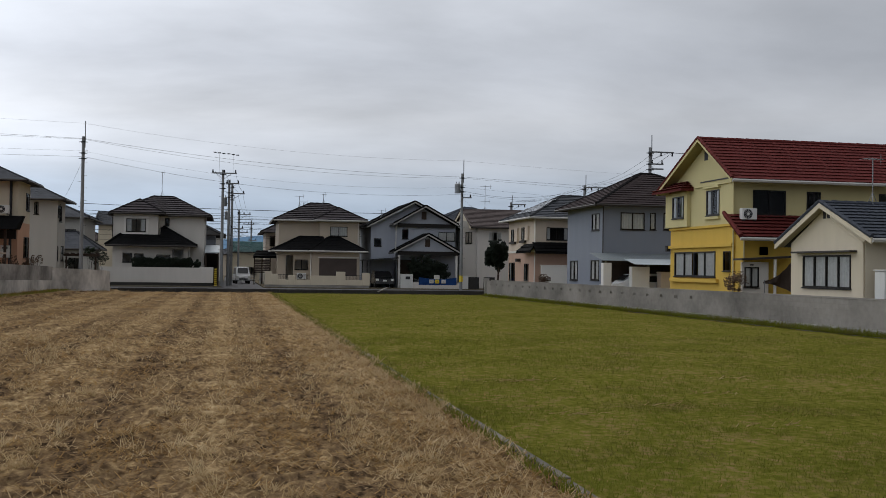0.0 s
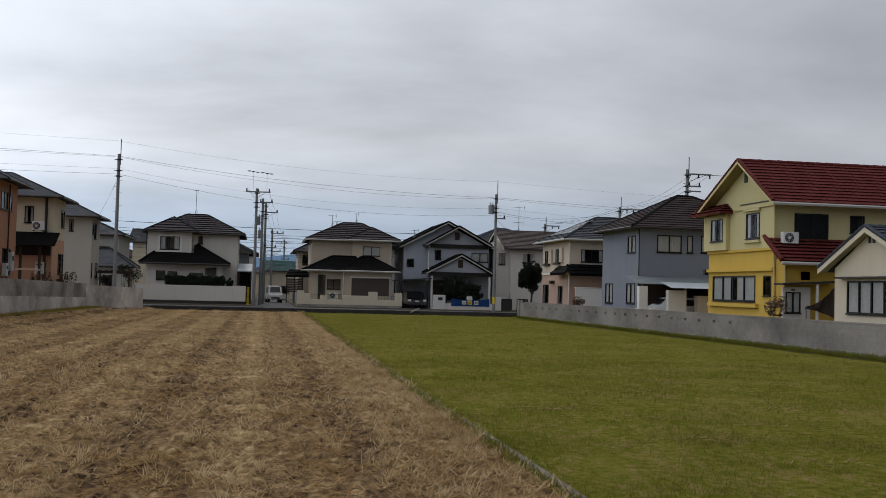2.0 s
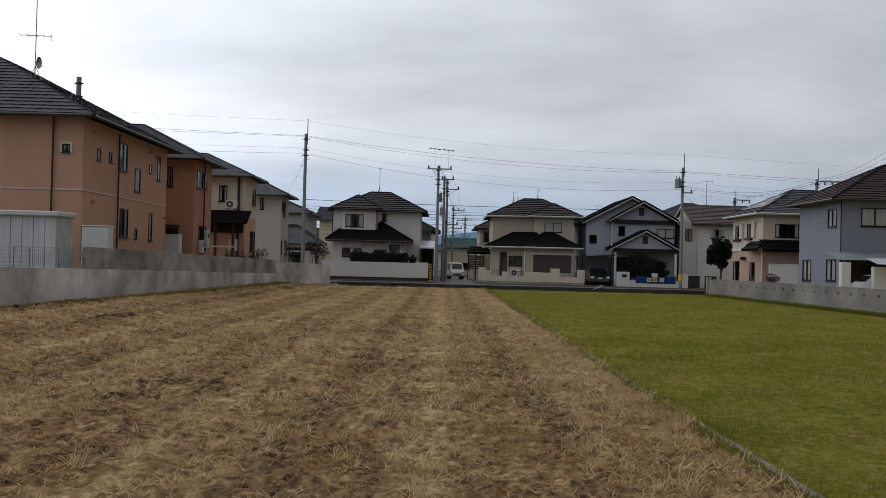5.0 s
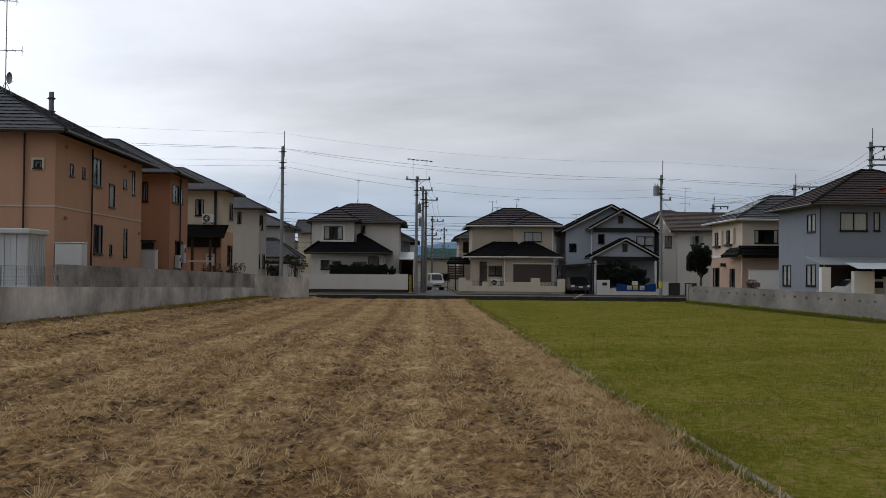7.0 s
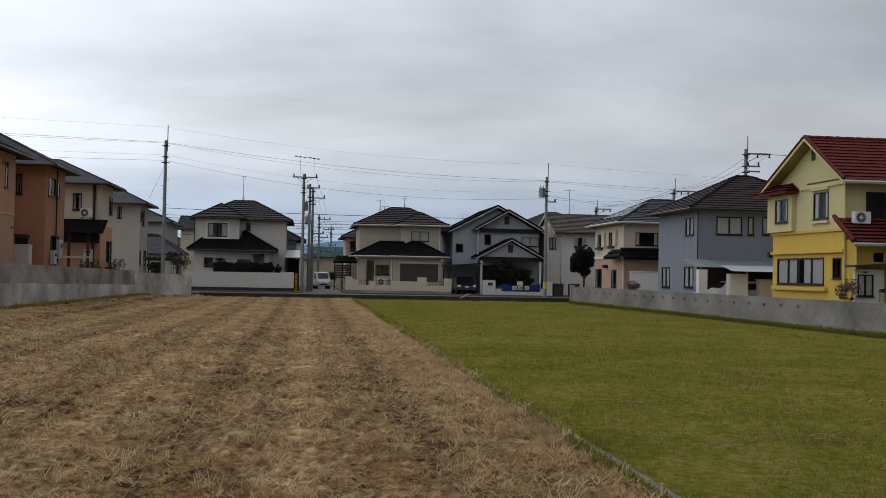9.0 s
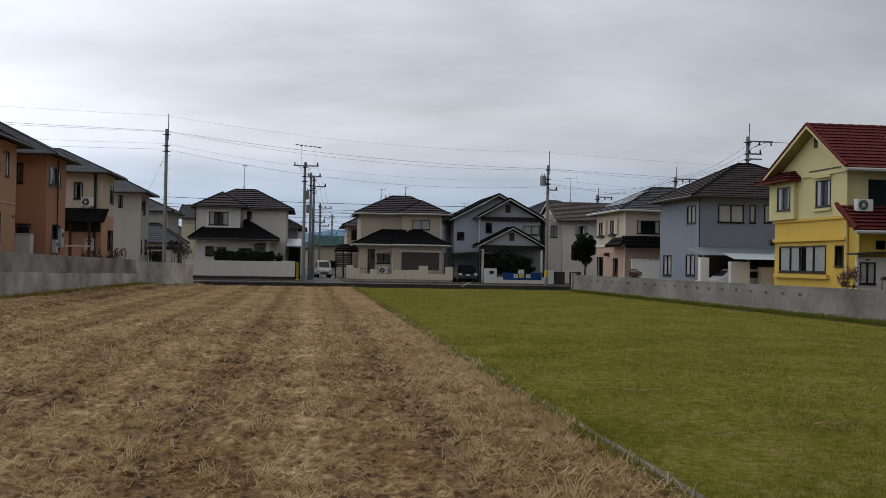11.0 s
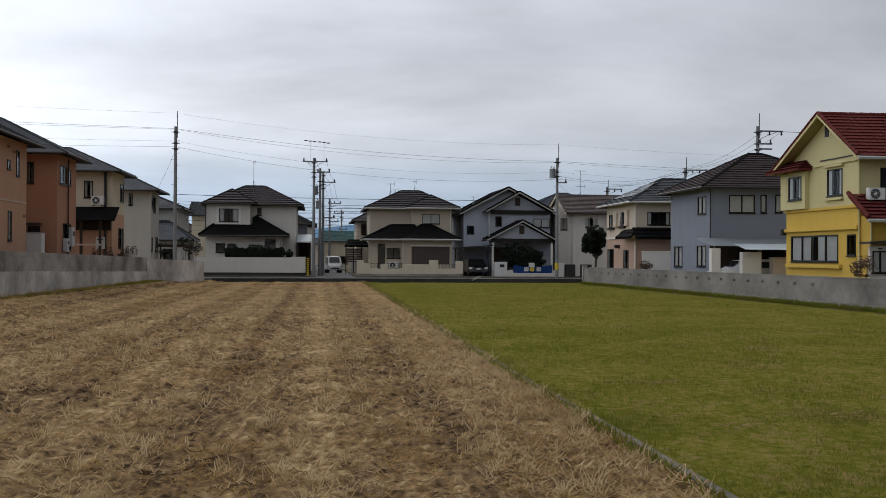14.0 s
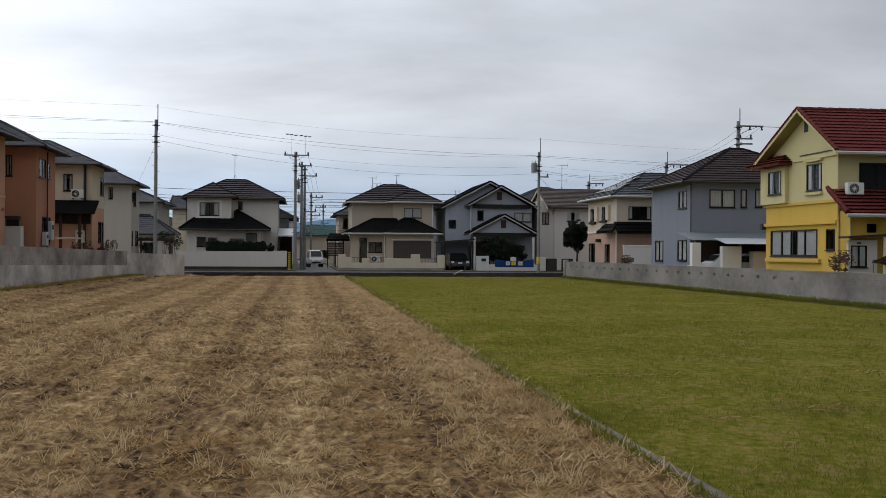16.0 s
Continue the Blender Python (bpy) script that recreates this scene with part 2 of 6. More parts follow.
def panel(bm, face, c, u0, u1, z0, z1, holes=(), th=0.16):
    """A wall leaf with real openings through it."""
    holes = [h for h in holes if h[1] > u0 and h[0] < u1 and h[3] > z0 and h[2] < z1]
    us = sorted({u0, u1, *[min(max(h[i], u0), u1) for h in holes for i in (0, 1)]})
    zs = sorted({z0, z1, *[min(max(h[i], z0), z1) for h in holes for i in (2, 3)]})
    for a, b in zip(us, us[1:]):
        run = None
        for e, f in zip(zs, zs[1:]):
            mu, mz = (a + b) / 2, (e + f) / 2
            if any(h[0] < mu < h[1] and h[2] < mz < h[3] for h in holes):
                if run:
                    face_box(bm, face, c, a, b, run[0], run[1], 0, -th)
                run = None
            else:
                if run:
                    face_box(bm, face, c, a, b, run[0], run[1], 0, -th)
                run = (e, f)
        if run:
            face_box(bm, face, c, a, b, run[0], run[1], 0, -th)
    bmesh.ops.remove_doubles(bm, verts=bm.verts[:], dist=0.0005)


def window(parent, face, c, rect, stiles=1, curtain=0.0, frame="frame", sill=True, fw=0.05, glass=None):
    u0, u1, z0, z1 = rect
    bm = bmesh.new()
    n = stiles + 1
    lights = []
    for k in range(n):
        a = u0 + (u1 - u0) * k / n + (fw if k == 0 else fw * 0.55)
        b = u0 + (u1 - u0) * (k + 1) / n - (fw if k == n - 1 else fw * 0.55)
        lights.append((a, b, z0 + fw, z1 - fw))
    panel(bm, face, c + (0.03 if face == "+x" else -0.03), u0, u1, z0, z1, lights, 0.10)
    w = part("window", bm, frame, parent)
    for k in range(n):
        a, b = u0 + (u1 - u0) * k / n + fw * 0.5, u0 + (u1 - u0) * (k + 1) / n - fw * 0.5
        bm = bmesh.new()
        dp = 0.01 - 0.012 * (k % 2)
        a, b = (b, a) if face == "-x" else (a, b)
        poly(bm, at_face(face, c, a, z0 + fw, dp), at_face(face, c, b, z0 + fw, dp), at_face(face, c, b, z1 - fw, dp), at_face(face, c, a, z1 - fw, dp))
        p = part("pane", bm, glass or GLASS, w)
        p.visible_shadow = False
    if curtain:
        span = (u1 - u0) - 2 * fw
        folds = max(6, int(span * curtain / 0.09))
        for side in ((0, 1) if curtain < 0.95 else (0,)):
            bm = bmesh.new()
            wd = span * (curtain / 2 if curtain < 0.95 else 1.0)
            s0 = u0 + fw if side == 0 else u1 - fw - wd
            low, top = [], []
            for i in range(folds + 1):
                q, dd = s0 + wd * i / folds, -0.035 - 0.02 * (i % 2)
                low.append(bm.verts.new(at_face(face, c, q, z0 + fw, dd)))
                top.append(bm.verts.new(at_face(face, c, q, z1 - fw, dd)))
            for i in range(folds):
                bm.faces.new((low[i], low[i + 1], top[i + 1], top[i]))
            part("curtain", bm, "curtain", w, "pale drawn curtain")
    if sill:
        bm = bmesh.new()
        face_box(bm, face, c, u0 - 0.04, u1 + 0.04, z0 - 0.05, z0 - 0.003, 0.07, -0.02)
        part("sill", bm, frame, w)
    return w


def slope(bm, e0, e1, r0, r1, course=0.40, tile=0.45, lift=0.075, under=0.12, nose=0.07):
    """One roof slope of overlapping tile courses on a slab: eave e0-e1, top r0-r1."""
    e0, e1, r0, r1 = (Vector(p) for p in (e0, e1, r0, r1))
    nrm = (e1 - e0).cross(((r0 + r1) / 2) - e0).normalized()
    if nrm.z < 0:
        nrm = -nrm
    rise = ((r0 + r1) / 2 - (e0 + e1) / 2).normalized()
    k = max(2, round((((r0 + r1) / 2) - (e0 + e1) / 2).length / course))
    for i in range(k):
        a, b = i / k, (i + 1) / k
        pa0, pa1, pb0, pb1 = e0.lerp(r0, a), e1.lerp(r1, a), e0.lerp(r0, b), e1.lerp(r1, b)
        cols = max(1, round((pa1 - pa0).length / tile))
        for j in range(cols):
            s, t = j / cols, (j + 1) / cols
            m = (s + t) / 2
            up = lift + random.uniform(-0.004, 0.004)
            lo = [pa0.lerp(pa1, s) + nrm * up * 0.9, pa0.lerp(pa1, m) + nrm * up * 1.12, pa0.lerp(pa1, t) + nrm * up * 0.9]
            hi = [pb0.lerp(pb1, s) + nrm * 0.004, pb0.lerp(pb1, m) + nrm * 0.018, pb0.lerp(pb1, t) + nrm * 0.004]
            vl, vh = [bm.verts.new(p) for p in lo], [bm.verts.new(p) for p in hi]
            vb = [bm.verts.new(p - nrm * up + rise * nose) for p in lo]
            for q in (0, 1):
                bm.faces.new((vl[q], vl[q + 1], vh[q + 1], vh[q]))
                bm.faces.new((vb[q], vb[q + 1], vl[q + 1], vl[q]))
    dn = Vector((0, 0, -under))
    poly(bm, e0 + dn, e1 + dn, r1 + dn, r0 + dn) if (r1 - r0).length > 0.01 else poly(bm, e0 + dn, e1 + dn, r0 + dn)
    poly(bm, e0, e1, e1 + dn, e0 + dn)
    poly(bm, e0, r0, r0 + dn, e0 + dn)
    poly(bm, e1, r1, r1 + dn, e1 + dn)


def scalloped(bm, p, q, r, step=0.5, seg=6):
    """A run of overlapping round cap tiles as one closed tube."""
    p, q = Vector(p), Vector(q)
    d = (q - p).normalized()
    a = d.orthogonal().normalized()
    b = d.cross(a)
    n = max(2, int((q - p).length / step))
    rings = []
    for i in range(n):
        for f, rr in ((i / n, r), ((i + 0.96) / n, r * 0.84)):
            c = p.lerp(q, f)
            rings.append([bm.verts.new(c + (a * math.cos(k * math.tau / seg) + b * math.sin(k * math.tau / seg)) * rr) for k in range(seg)])
    for u, v in zip(rings, rings[1:]):
        for k in range(seg):
            bm.faces.new((u[k], u[(k + 1) % seg], v[(k + 1) % seg], v[k]))
    bm.faces.new(rings[0][::-1])
    bm.faces.new(rings[-1])


CAP = {"rooftile": "ridgedark", "roofbrown": "ridgedark", "roofgrey": "ridgegrey"}


def caps(parent, lines, mat, r=0.12):
    for p, q in lines:
        bm = bmesh.new()
        scalloped(bm, p, q, r)
        part("ridge_cap", bm, CAP.get(mat, mat), parent)


def gutters(parent, lines, mat):
    for p, q in lines:
        bm = bmesh.new()
        p, q = Vector(p), Vector(q)
        out = Vector((q.y - p.y, p.x - q.x, 0)).normalized() * 0.05
        tube(bm, p + out + Vector((0, 0, -0.07)), q + out + Vector((0, 0, -0.07)), 0.08, 6)
        part("gutter", bm, mat, parent)


def pipe(parent, x, y, z0, z1, mat="gutter", r=0.04):
    bm = bmesh.new()
    tube(bm, (x, y, z0), (x, y, z1), r, 6)
    part("downpipe", bm, mat, parent)


def hip_roof(parent, x0, x1, y0, y1, ze, zr, axis, a, b, mat, gutter="gutter", tile=0.5, name="roof", gut=True, course=0.5, cr=0.12, lift=0.09, nose=0.07):
    bm = bmesh.new()
    xm, ym = (x0 + x1) / 2, (y0 + y1) / 2
    A, B = ((a, ym, zr), (b, ym, zr)) if axis == "x" else ((xm, a, zr), (xm, b, zr))
    c00, c10, c11, c01 = (x0, y0, ze), (x1, y0, ze), (x1, y1, ze), (x0, y1, ze)
    if axis == "x":
        sl = ((c00, c10, A, B), (c11, c01, B, A), (c01, c00, A, A), (c10, c11, B, B))
        hips = ((c00, A), (c01, A), (c10, B), (c11, B), (A, B))
    else:
        sl = ((c00, c10, A, A), (c11, c01, B, B), (c01, c00, B, A), (c10, c11, A, B))
        hips = ((c00, A), (c10, A), (c01, B), (c11, B), (A, B))
    for s in sl:
        slope(bm, *s, course=course, tile=tile, lift=lift, nose=nose)
    roof = part(name, bm, mat, parent)
    caps(roof, [h for h in hips if (Vector(h[0]) - Vector(h[1])).length > 0.3], mat, cr)
    if gut:
        gutters(roof, ((c00, c10), (c10, c11), (c01, c00)), gutter)
    return roof


def gable_roof(parent, x0, x1, y0, y1, ze, zr, axis, mat, barge="trim", ridge=None, gutter="gutter", tile=0.45, name="roof", ze2=None, course=0.34, board=0.22):
    """Ridge along axis; ze2: height of the far or left eave when it differs."""
    bm = bmesh.new()
    ze2 = ze if ze2 is None else ze2
    if axis == "x":
        r = (y0 + y1) / 2 if ridge is None else ridge
        A, B = (x0, r, zr), (x1, r, zr)
        s = (((x0, y0, ze), (x1, y0, ze), A, B), ((x1, y1, ze2), (x0, y1, ze2), B, A))
        ends = (((x0, y0, ze), A), ((x0, y1, ze2), A), ((x1, y0, ze), B), ((x1, y1, ze2), B))
        gut = (((x0, y0, ze), (x1, y0, ze)),)
    else:
        r = (x0 + x1) / 2 if ridge is None else ridge
        A, B = (r, y0, zr), (r, y1, zr)
        s = (((x0, y1, ze2), (x0, y0, ze2), B, A), ((x1, y0, ze), (x1, y1, ze), A, B))
        ends = (((x0, y0, ze2), A), ((x1, y0, ze), A), ((x0, y1, ze2), B), ((x1, y1, ze), B))
        gut = (((x0, y1, ze2), (x0, y0, ze2)), ((x1, y0, ze), (x1, y1, ze)))
    for q in s:
        slope(bm, *q, tile=tile, course=course, lift=0.055, nose=0.025)
    roof = part(name, bm, mat, parent)
    caps(roof, [(A, B)], mat)
    for p, q in ends:
        bm = bmesh.new()
        p, q = Vector(p), Vector(q)
        n = Vector((0.035, 0, 0)) if axis == "x" else Vector((0, 0.035, 0))
        up, dn = Vector((0, 0, 0.03)), Vector((0, 0, -board))
        ring = [(p - n + dn), (q - n + dn), (q - n + up), (p - n + up), (p + n + dn), (q + n + dn), (q + n + up), (p + n + up)]
        v = [bm.verts.new(w) for w in ring]
        for f in ((0, 1, 2, 3), (7, 6, 5, 4), (0, 4, 5, 1), (3, 2, 6, 7), (0, 3, 7, 4), (1, 5, 6, 2)):
            bm.faces.new([v[i] for i in f])
        part("barge_board", bm, barge, roof)
        bm = bmesh.new()
        scalloped(bm, p + Vector((0, 0, 0.07)), q + Vector((0, 0, 0.07)), 0.09, 0.32)
        part("verge_tile", bm, mat, roof)
    gutters(roof, gut, gutter)
    return roof


def walls(parent, x0, x1, y0, y1, z0, z1, mat, holes, name="wall", th=0.16, back=True):
    """Four wall leaves round a storey; holes: {face: [rects]}."""
    made = {}
    for face, c, u0, u1 in (("-y", y0, x0, x1), ("-x", x0, y0 + th, y1 - th), ("+x", x1, y0 + th, y1 - th)):
        bm = bmesh.new()
        panel(bm, face, c, u0, u1, z0, z1, holes.get(face, ()), th)
        part(name, bm, mat, parent)
    if back:
        bm = bmesh.new()
        box(bm, x0, x1, y1 - th, y1, z0, z1)
        part(name, bm, mat, parent)


def floor_slab(parent, x0, x1, y0, y1, z):
    bm = bmesh.new()
    box(bm, x0 + 0.2, x1 - 0.2, y0 + 0.2, y1 - 0.2, z - 0.1, z)
    part("floor_slab", bm, "inside", parent)
    bm = bmesh.new()
    box(bm, x0 + 0.2, x1 - 0.2, (y0 + y1) / 2 - 0.05, (y0 + y1) / 2 + 0.05, z, z + 2.5)
    box(bm, (x0 + x1) / 2 - 0.05, (x0 + x1) / 2 + 0.05, y0 + 0.2, y1 - 0.2, z, z + 2.5)
    part("inner_wall", bm, "inside", parent)


def triangle_wall(parent, face, c, pts, mat, th=0.14, name="gable_wall"):
    bm = bmesh.new()
    a = [bm.verts.new(at_face(face, c, u, z, 0)) for u, z in pts]
    b = [bm.verts.new(at_face(face, c, u, z, -th)) for u, z in pts]
    bm.faces.new(a)
    bm.faces.new(b[::-1])
    for i in range(len(pts)):
        j = (i + 1) % len(pts)
        bm.faces.new((a[i], b[i], b[j], a[j]))
    part(name, bm, mat, parent)


def trim_band(parent, face, c, u0, u1, z0, z1, mat, d=0.04, name="trim_band"):
    bm = bmesh.new()
    face_box(bm, face, c, u0, u1, z0, z1, d, -0.02)
    part(name, bm, mat, parent)


def foliage(bm, centre, radii, n, size, seed, flat=0.0):
    """Many small leaf cards scattered in lumps over an uneven crown."""
    rnd = random.Random(seed)
    lumps = [(Vector((rnd.gauss(0, 0.45), rnd.gauss(0, 0.45), rnd.gauss(0, 0.45))), rnd.uniform(0.25, 0.5)) for _ in range(16)]
    for i in range(n):
        c, r = lumps[rnd.randrange(len(lumps))]
        d = Vector((rnd.gauss(0, 1), rnd.gauss(0, 1), rnd.gauss(0, 1))).normalized() * r * rnd.uniform(0.6, 1.05)
        p = c + d
        p = Vector((max(-1.05, min(1.05, p.x)) * radii[0], max(-1.05, min(1.05, p.y)) * radii[1], max(-1, min(1.05, p.z)) * radii[2])) + Vector(centre)
        a = Vector((rnd.gauss(0, 1), rnd.gauss(0, 1), rnd.gauss(0, 1))).normalized()
        b = a.orthogonal().normalized()
        s = size * rnd.uniform(0.6, 1.3)
        v = [bm.verts.new(p + q) for q in (-a * s, b * s * 0.45, a * s, -b * s * 0.45)]
        bm.faces.new(v)


def antenna(x, y, z0, z1, arms, label="thin rooftop television antenna on a mast", dish=False, yaw=0.3):
    t = thing("antenna", (x, y, z0), label, "antenna", "rooftop antennas")
    bm = bmesh.new()
    tube(bm, (x, y, z0 - 0.1), (x, y, z1), 0.022, 6)
    for k in range(3):
        a = k * math.tau / 3
        tube(bm, (x + 0.3 * math.cos(a), y + 0.3 * math.sin(a), z0 - 0.2), (x, y, z0 + 0.45), 0.014, 4)
    part("mast", bm, "steel", t)
    for z, ln, n in arms:
        bm = bmesh.new()
        d = Vector((math.cos(yaw), math.sin(yaw), 0))
        e = Vector((-d.y, d.x, 0))
        c = Vector((x, y, z))
        tube(bm, c - d * ln * 0.5, c + d * ln * 0.5, 0.018, 4)
        for k in range(n):
            q = c + d * ln * (k / (n - 1) - 0.5)
            h = 0.28 - 0.10 * k / n
            tube(bm, q - e * h, q + e * h, 0.01, 4)
            if k == n - 1:
                tube(bm, q - Vector((0, 0, 0.2)), q + Vector((0, 0, 0.2)), 0.012, 4)
        part("boom", bm, "steel", t)
    if dish:
        bm = bmesh.new()
        c = Vector((x + 0.22, y - 0.1, z0 + 0.55))
        prev = None
        for i in range(4):
            r, dep = 0.26 * i / 3, 0.07 * (i / 3) ** 2
            ring = [bm.verts.new(c + Vector((0.55 * r * math.cos(k * math.tau / 14), -dep - 0.45 * r * math.cos(k * math.tau / 14) * 0.3, r * math.sin(k * math.tau / 14)))) for k in range(14)]
            if prev:
                for k in range(14):
                    bm.faces.new((prev[k], prev[(k + 1) % 14], ring[(k + 1) % 14], ring[k]))
            prev = ring
        tube(bm, c + Vector((0, 0, -0.2)), c + Vector((0.25, -0.3, -0.18)), 0.012, 4)
        tube(bm, c, c + Vector((-0.22, 0.1, 0)), 0.02, 4)
        part("dish", bm, "steel", t, "small grey satellite dish")
    return t


def air_conditioner(x, y, z, face="-y", w=0.8, h=0.55, d=0.3, label="off-white outdoor air conditioner unit with a round fan grille"):
    t = thing("air_conditioner", (x, y, z), label, "air conditioner", "outdoor air conditioner units")
    if face == "-y":
        part("casing", bevelled(x, x + w, y - d, y, z + 0.06, z + 0.06 + h, 0.02), "plastic", t)
        c = lambda u, v, e: (x + u, y - d - e, z + 0.06 + v)
    else:
        part("casing", bevelled(x - d, x, y, y + w, z + 0.06, z + 0.06 + h, 0.02), "plastic", t)
        c = lambda u, v, e: (x - d - e, y + u, z + 0.06 + v)
    bm = bmesh.new()
    R = h * 0.42
    tube(bm, c(w * 0.38, h * 0.5, -0.01), c(w * 0.38, h * 0.5, 0.012), R, 20)
    part("fan_opening", bm, "darksteel", t)
    bm = bmesh.new()
    for k in range(12):
        a = k * math.tau / 12
        tube(bm, c(w * 0.38 + 0.05 * math.cos(a), h * 0.5 + 0.05 * math.sin(a), 0.02), c(w * 0.38 + R * math.cos(a), h * 0.5 + R * math.sin(a), 0.02), 0.006, 4)
    tube(bm, c(w * 0.38, h * 0.5, 0.012), c(w * 0.38, h * 0.5, 0.03), 0.06, 10)
    part("grille", bm, "plastic", t)
    for u in (0.1, w - 0.1):
        bm = bmesh.new()
        p, q = c(u - 0.04, -0.06, 0), c(u + 0.04, 0.0, -d)
        box(bm, min(p[0], q[0]), max(p[0], q[0]), min(p[1], q[1]), max(p[1], q[1]), p[2], q[2])
        part("foot", bm, "darksteel", t)
    return t


# ---- ground, fields, road ----
def grid_mesh(xs, ys, zfun):
    bm = bmesh.new()
    vs = [[bm.verts.new((x, y, zfun(x, y))) for x in xs] for y in ys]
    for r0, r1 in zip(vs, vs[1:]):
        for i in range(len(xs) - 1):
            bm.faces.new((r0[i], r0[i + 1], r1[i + 1], r1[i]))
    return bm


def lip_x(y):
    """Edge of the tilled soil, a metre or two before the west wall."""
    return -13.35 + 0.04475 * (y - 24) + 0.95 + 0.022 * max(0, y - 38) + 0.18 * noise.noise(Vector((y * 0.35, 5, 0))) + 0.07 * noise.noise(Vector((y * 1.7, 8, 0)))


def field_z(x, y):
    t = min(1.0, max(0.0, (-7.0 - x) / 5.0))
    rise = 0.40 * t * t * (3 - 2 * t)
    clods = 0.10 * max(0.0, noise.noise(Vector((x * 4.5, y * 4.0, 7)))) + 0.055 * noise.noise(Vector((x * 9.0, y * 7.0, 1))) if 6 < y < 40 else 0.0
    if y > 22 and x < -7.5:
        d = x - lip_x(y)
        rise += 0.09 * math.exp(-((d - 0.18) / 0.16) ** 2) - 0.13 * math.exp(-(d / 0.10) ** 2)
    return rise + clods + 0.035 * noise.noise(Vector((x * 0.9, y * 0.5, 0))) + 0.02 * noise.noise(Vector((x * 3.1, y * 2.3, 4)))


def grass_z(x, y):
    return -0.02 + 0.03 * noise.noise(Vector((x * 0.8, y * 0.6, 9))) + 0.012 * noise.noise(Vector((x * 3.5, y * 2.5, 3)))


def ground_material(name, stops, band=0.0):
    """Soil under stubble or turf: patches at two scales; band: spacing of the drill rows in metres."""
    m = bpy.data.materials.new(name)
    m.use_nodes = True
    nt = m.node_tree
    N, L = nt.nodes.new, nt.links.new
    b = nt.nodes["Principled BSDF"]
    b.inputs["Roughness"].default_value = 0.95
    b.inputs["Specular IOR Level"].default_value = 0.0
    tc = N("ShaderNodeTexCoord")

    def tex(scale, detail, sc=(1, 1, 1)):
        mp = N("ShaderNodeMapping")
        mp.inputs["Scale"].default_value = sc
        L(tc.outputs["Object"], mp.inputs[0])
        n = N("ShaderNodeTexNoise")
        n.inputs["Scale"].default_value, n.inputs["Detail"].default_value, n.inputs["Roughness"].default_value = scale, detail, 0.65
        L(mp.outputs[0], n.inputs["Vector"])
        return n.outputs["Fac"]

    def math_(op, a, bb, c=None):
        n = N("ShaderNodeMath")
        n.operation = op
        for i, v in enumerate((a, bb, c)):
            if v is None:
                continue
            if isinstance(v, (int, float)):
                n.inputs[i].default_value = v
            else:
                L(v, n.inputs[i])
        return n.outputs[0]

    fine, mid, big = tex(9.0, 10, (1, 0.7, 1)), tex(2.2, 6, (1, 0.45, 1)), tex(0.25, 4)
    contrast = 1.75
    clod = tex(5.0, 3)
    val = math_("ADD", math_("MULTIPLY", fine, 0.40), math_("MULTIPLY", mid, 0.22))
    val = math_("ADD", val, math_("MULTIPLY", clod, 0.23))
    val = math_("ADD", val, math_("MULTIPLY", big, 0.15))
    val = math_("MULTIPLY_ADD", math_("SUBTRACT", val, 0.5), contrast, 0.5)
    if band:
        sep = N("ShaderNodeSeparateXYZ")
        L(tc.outputs["Object"], sep.inputs[0])
        wob = math_("MULTIPLY_ADD", tex(0.5, 3, (1, 0.3, 1)), 0.9, sep.outputs[0])
        wave = math_("COSINE", math_("MULTIPLY", math_("ADD", wob, -0.25), math.tau / band), 0.0)
        wave2 = math_("SINE", math_("MULTIPLY", wob, math.tau / (band * 0.37)), 0.0)
        val = math_("MULTIPLY_ADD", wave, 0.035, val)
        val = math_("MULTIPLY_ADD", wave2, 0.03, val)
    r = N("ShaderNodeValToRGB")
    els = r.color_ramp.elements
    els[0].position, els[0].color = stops[0][0], (*stops[0][1], 1)
    els[1].position, els[1].color = stops[-1][0], (*stops[-1][1], 1)
    for p, c in stops[1:-1]:
        els.new(p).color = (*c, 1)
    L(val, r.inputs[0])
    L(r.outputs[0], b.inputs["Base Color"])
    bp = N("ShaderNodeBump")
    bp.inputs["Strength"].default_value, bp.inputs["Distance"].default_value = 1.0, 0.06
    L(math_("ADD", fine, clod), bp.inputs["Height"])
    L(bp.outputs[0], b.inputs["Normal"])
    return m


STRAW_SOIL = ground_material("straw_littered_soil", [(0.33, (0.040, 0.027, 0.017)), (0.41, (0.135, 0.089, 0.052)), (0.50, (0.222, 0.147, 0.079)), (0.58, (0.33, 0.228, 0.118)), (0.68, (0.48, 0.355, 0.20))], band=2.7)
TURF = ground_material("short_green_turf", [(0.27, (0.036, 0.032, 0.010)), (0.38, (0.095, 0.097, 0.015)), (0.49, (0.135, 0.132, 0.022)), (0.57, (0.18, 0.148, 0.042)), (0.68, (0.23, 0.160, 0.075))])
DIRT = ground_material("bare_dirt", [(0.3, (0.09, 0.08, 0.06)), (0.7, (0.22, 0.19, 0.14))])

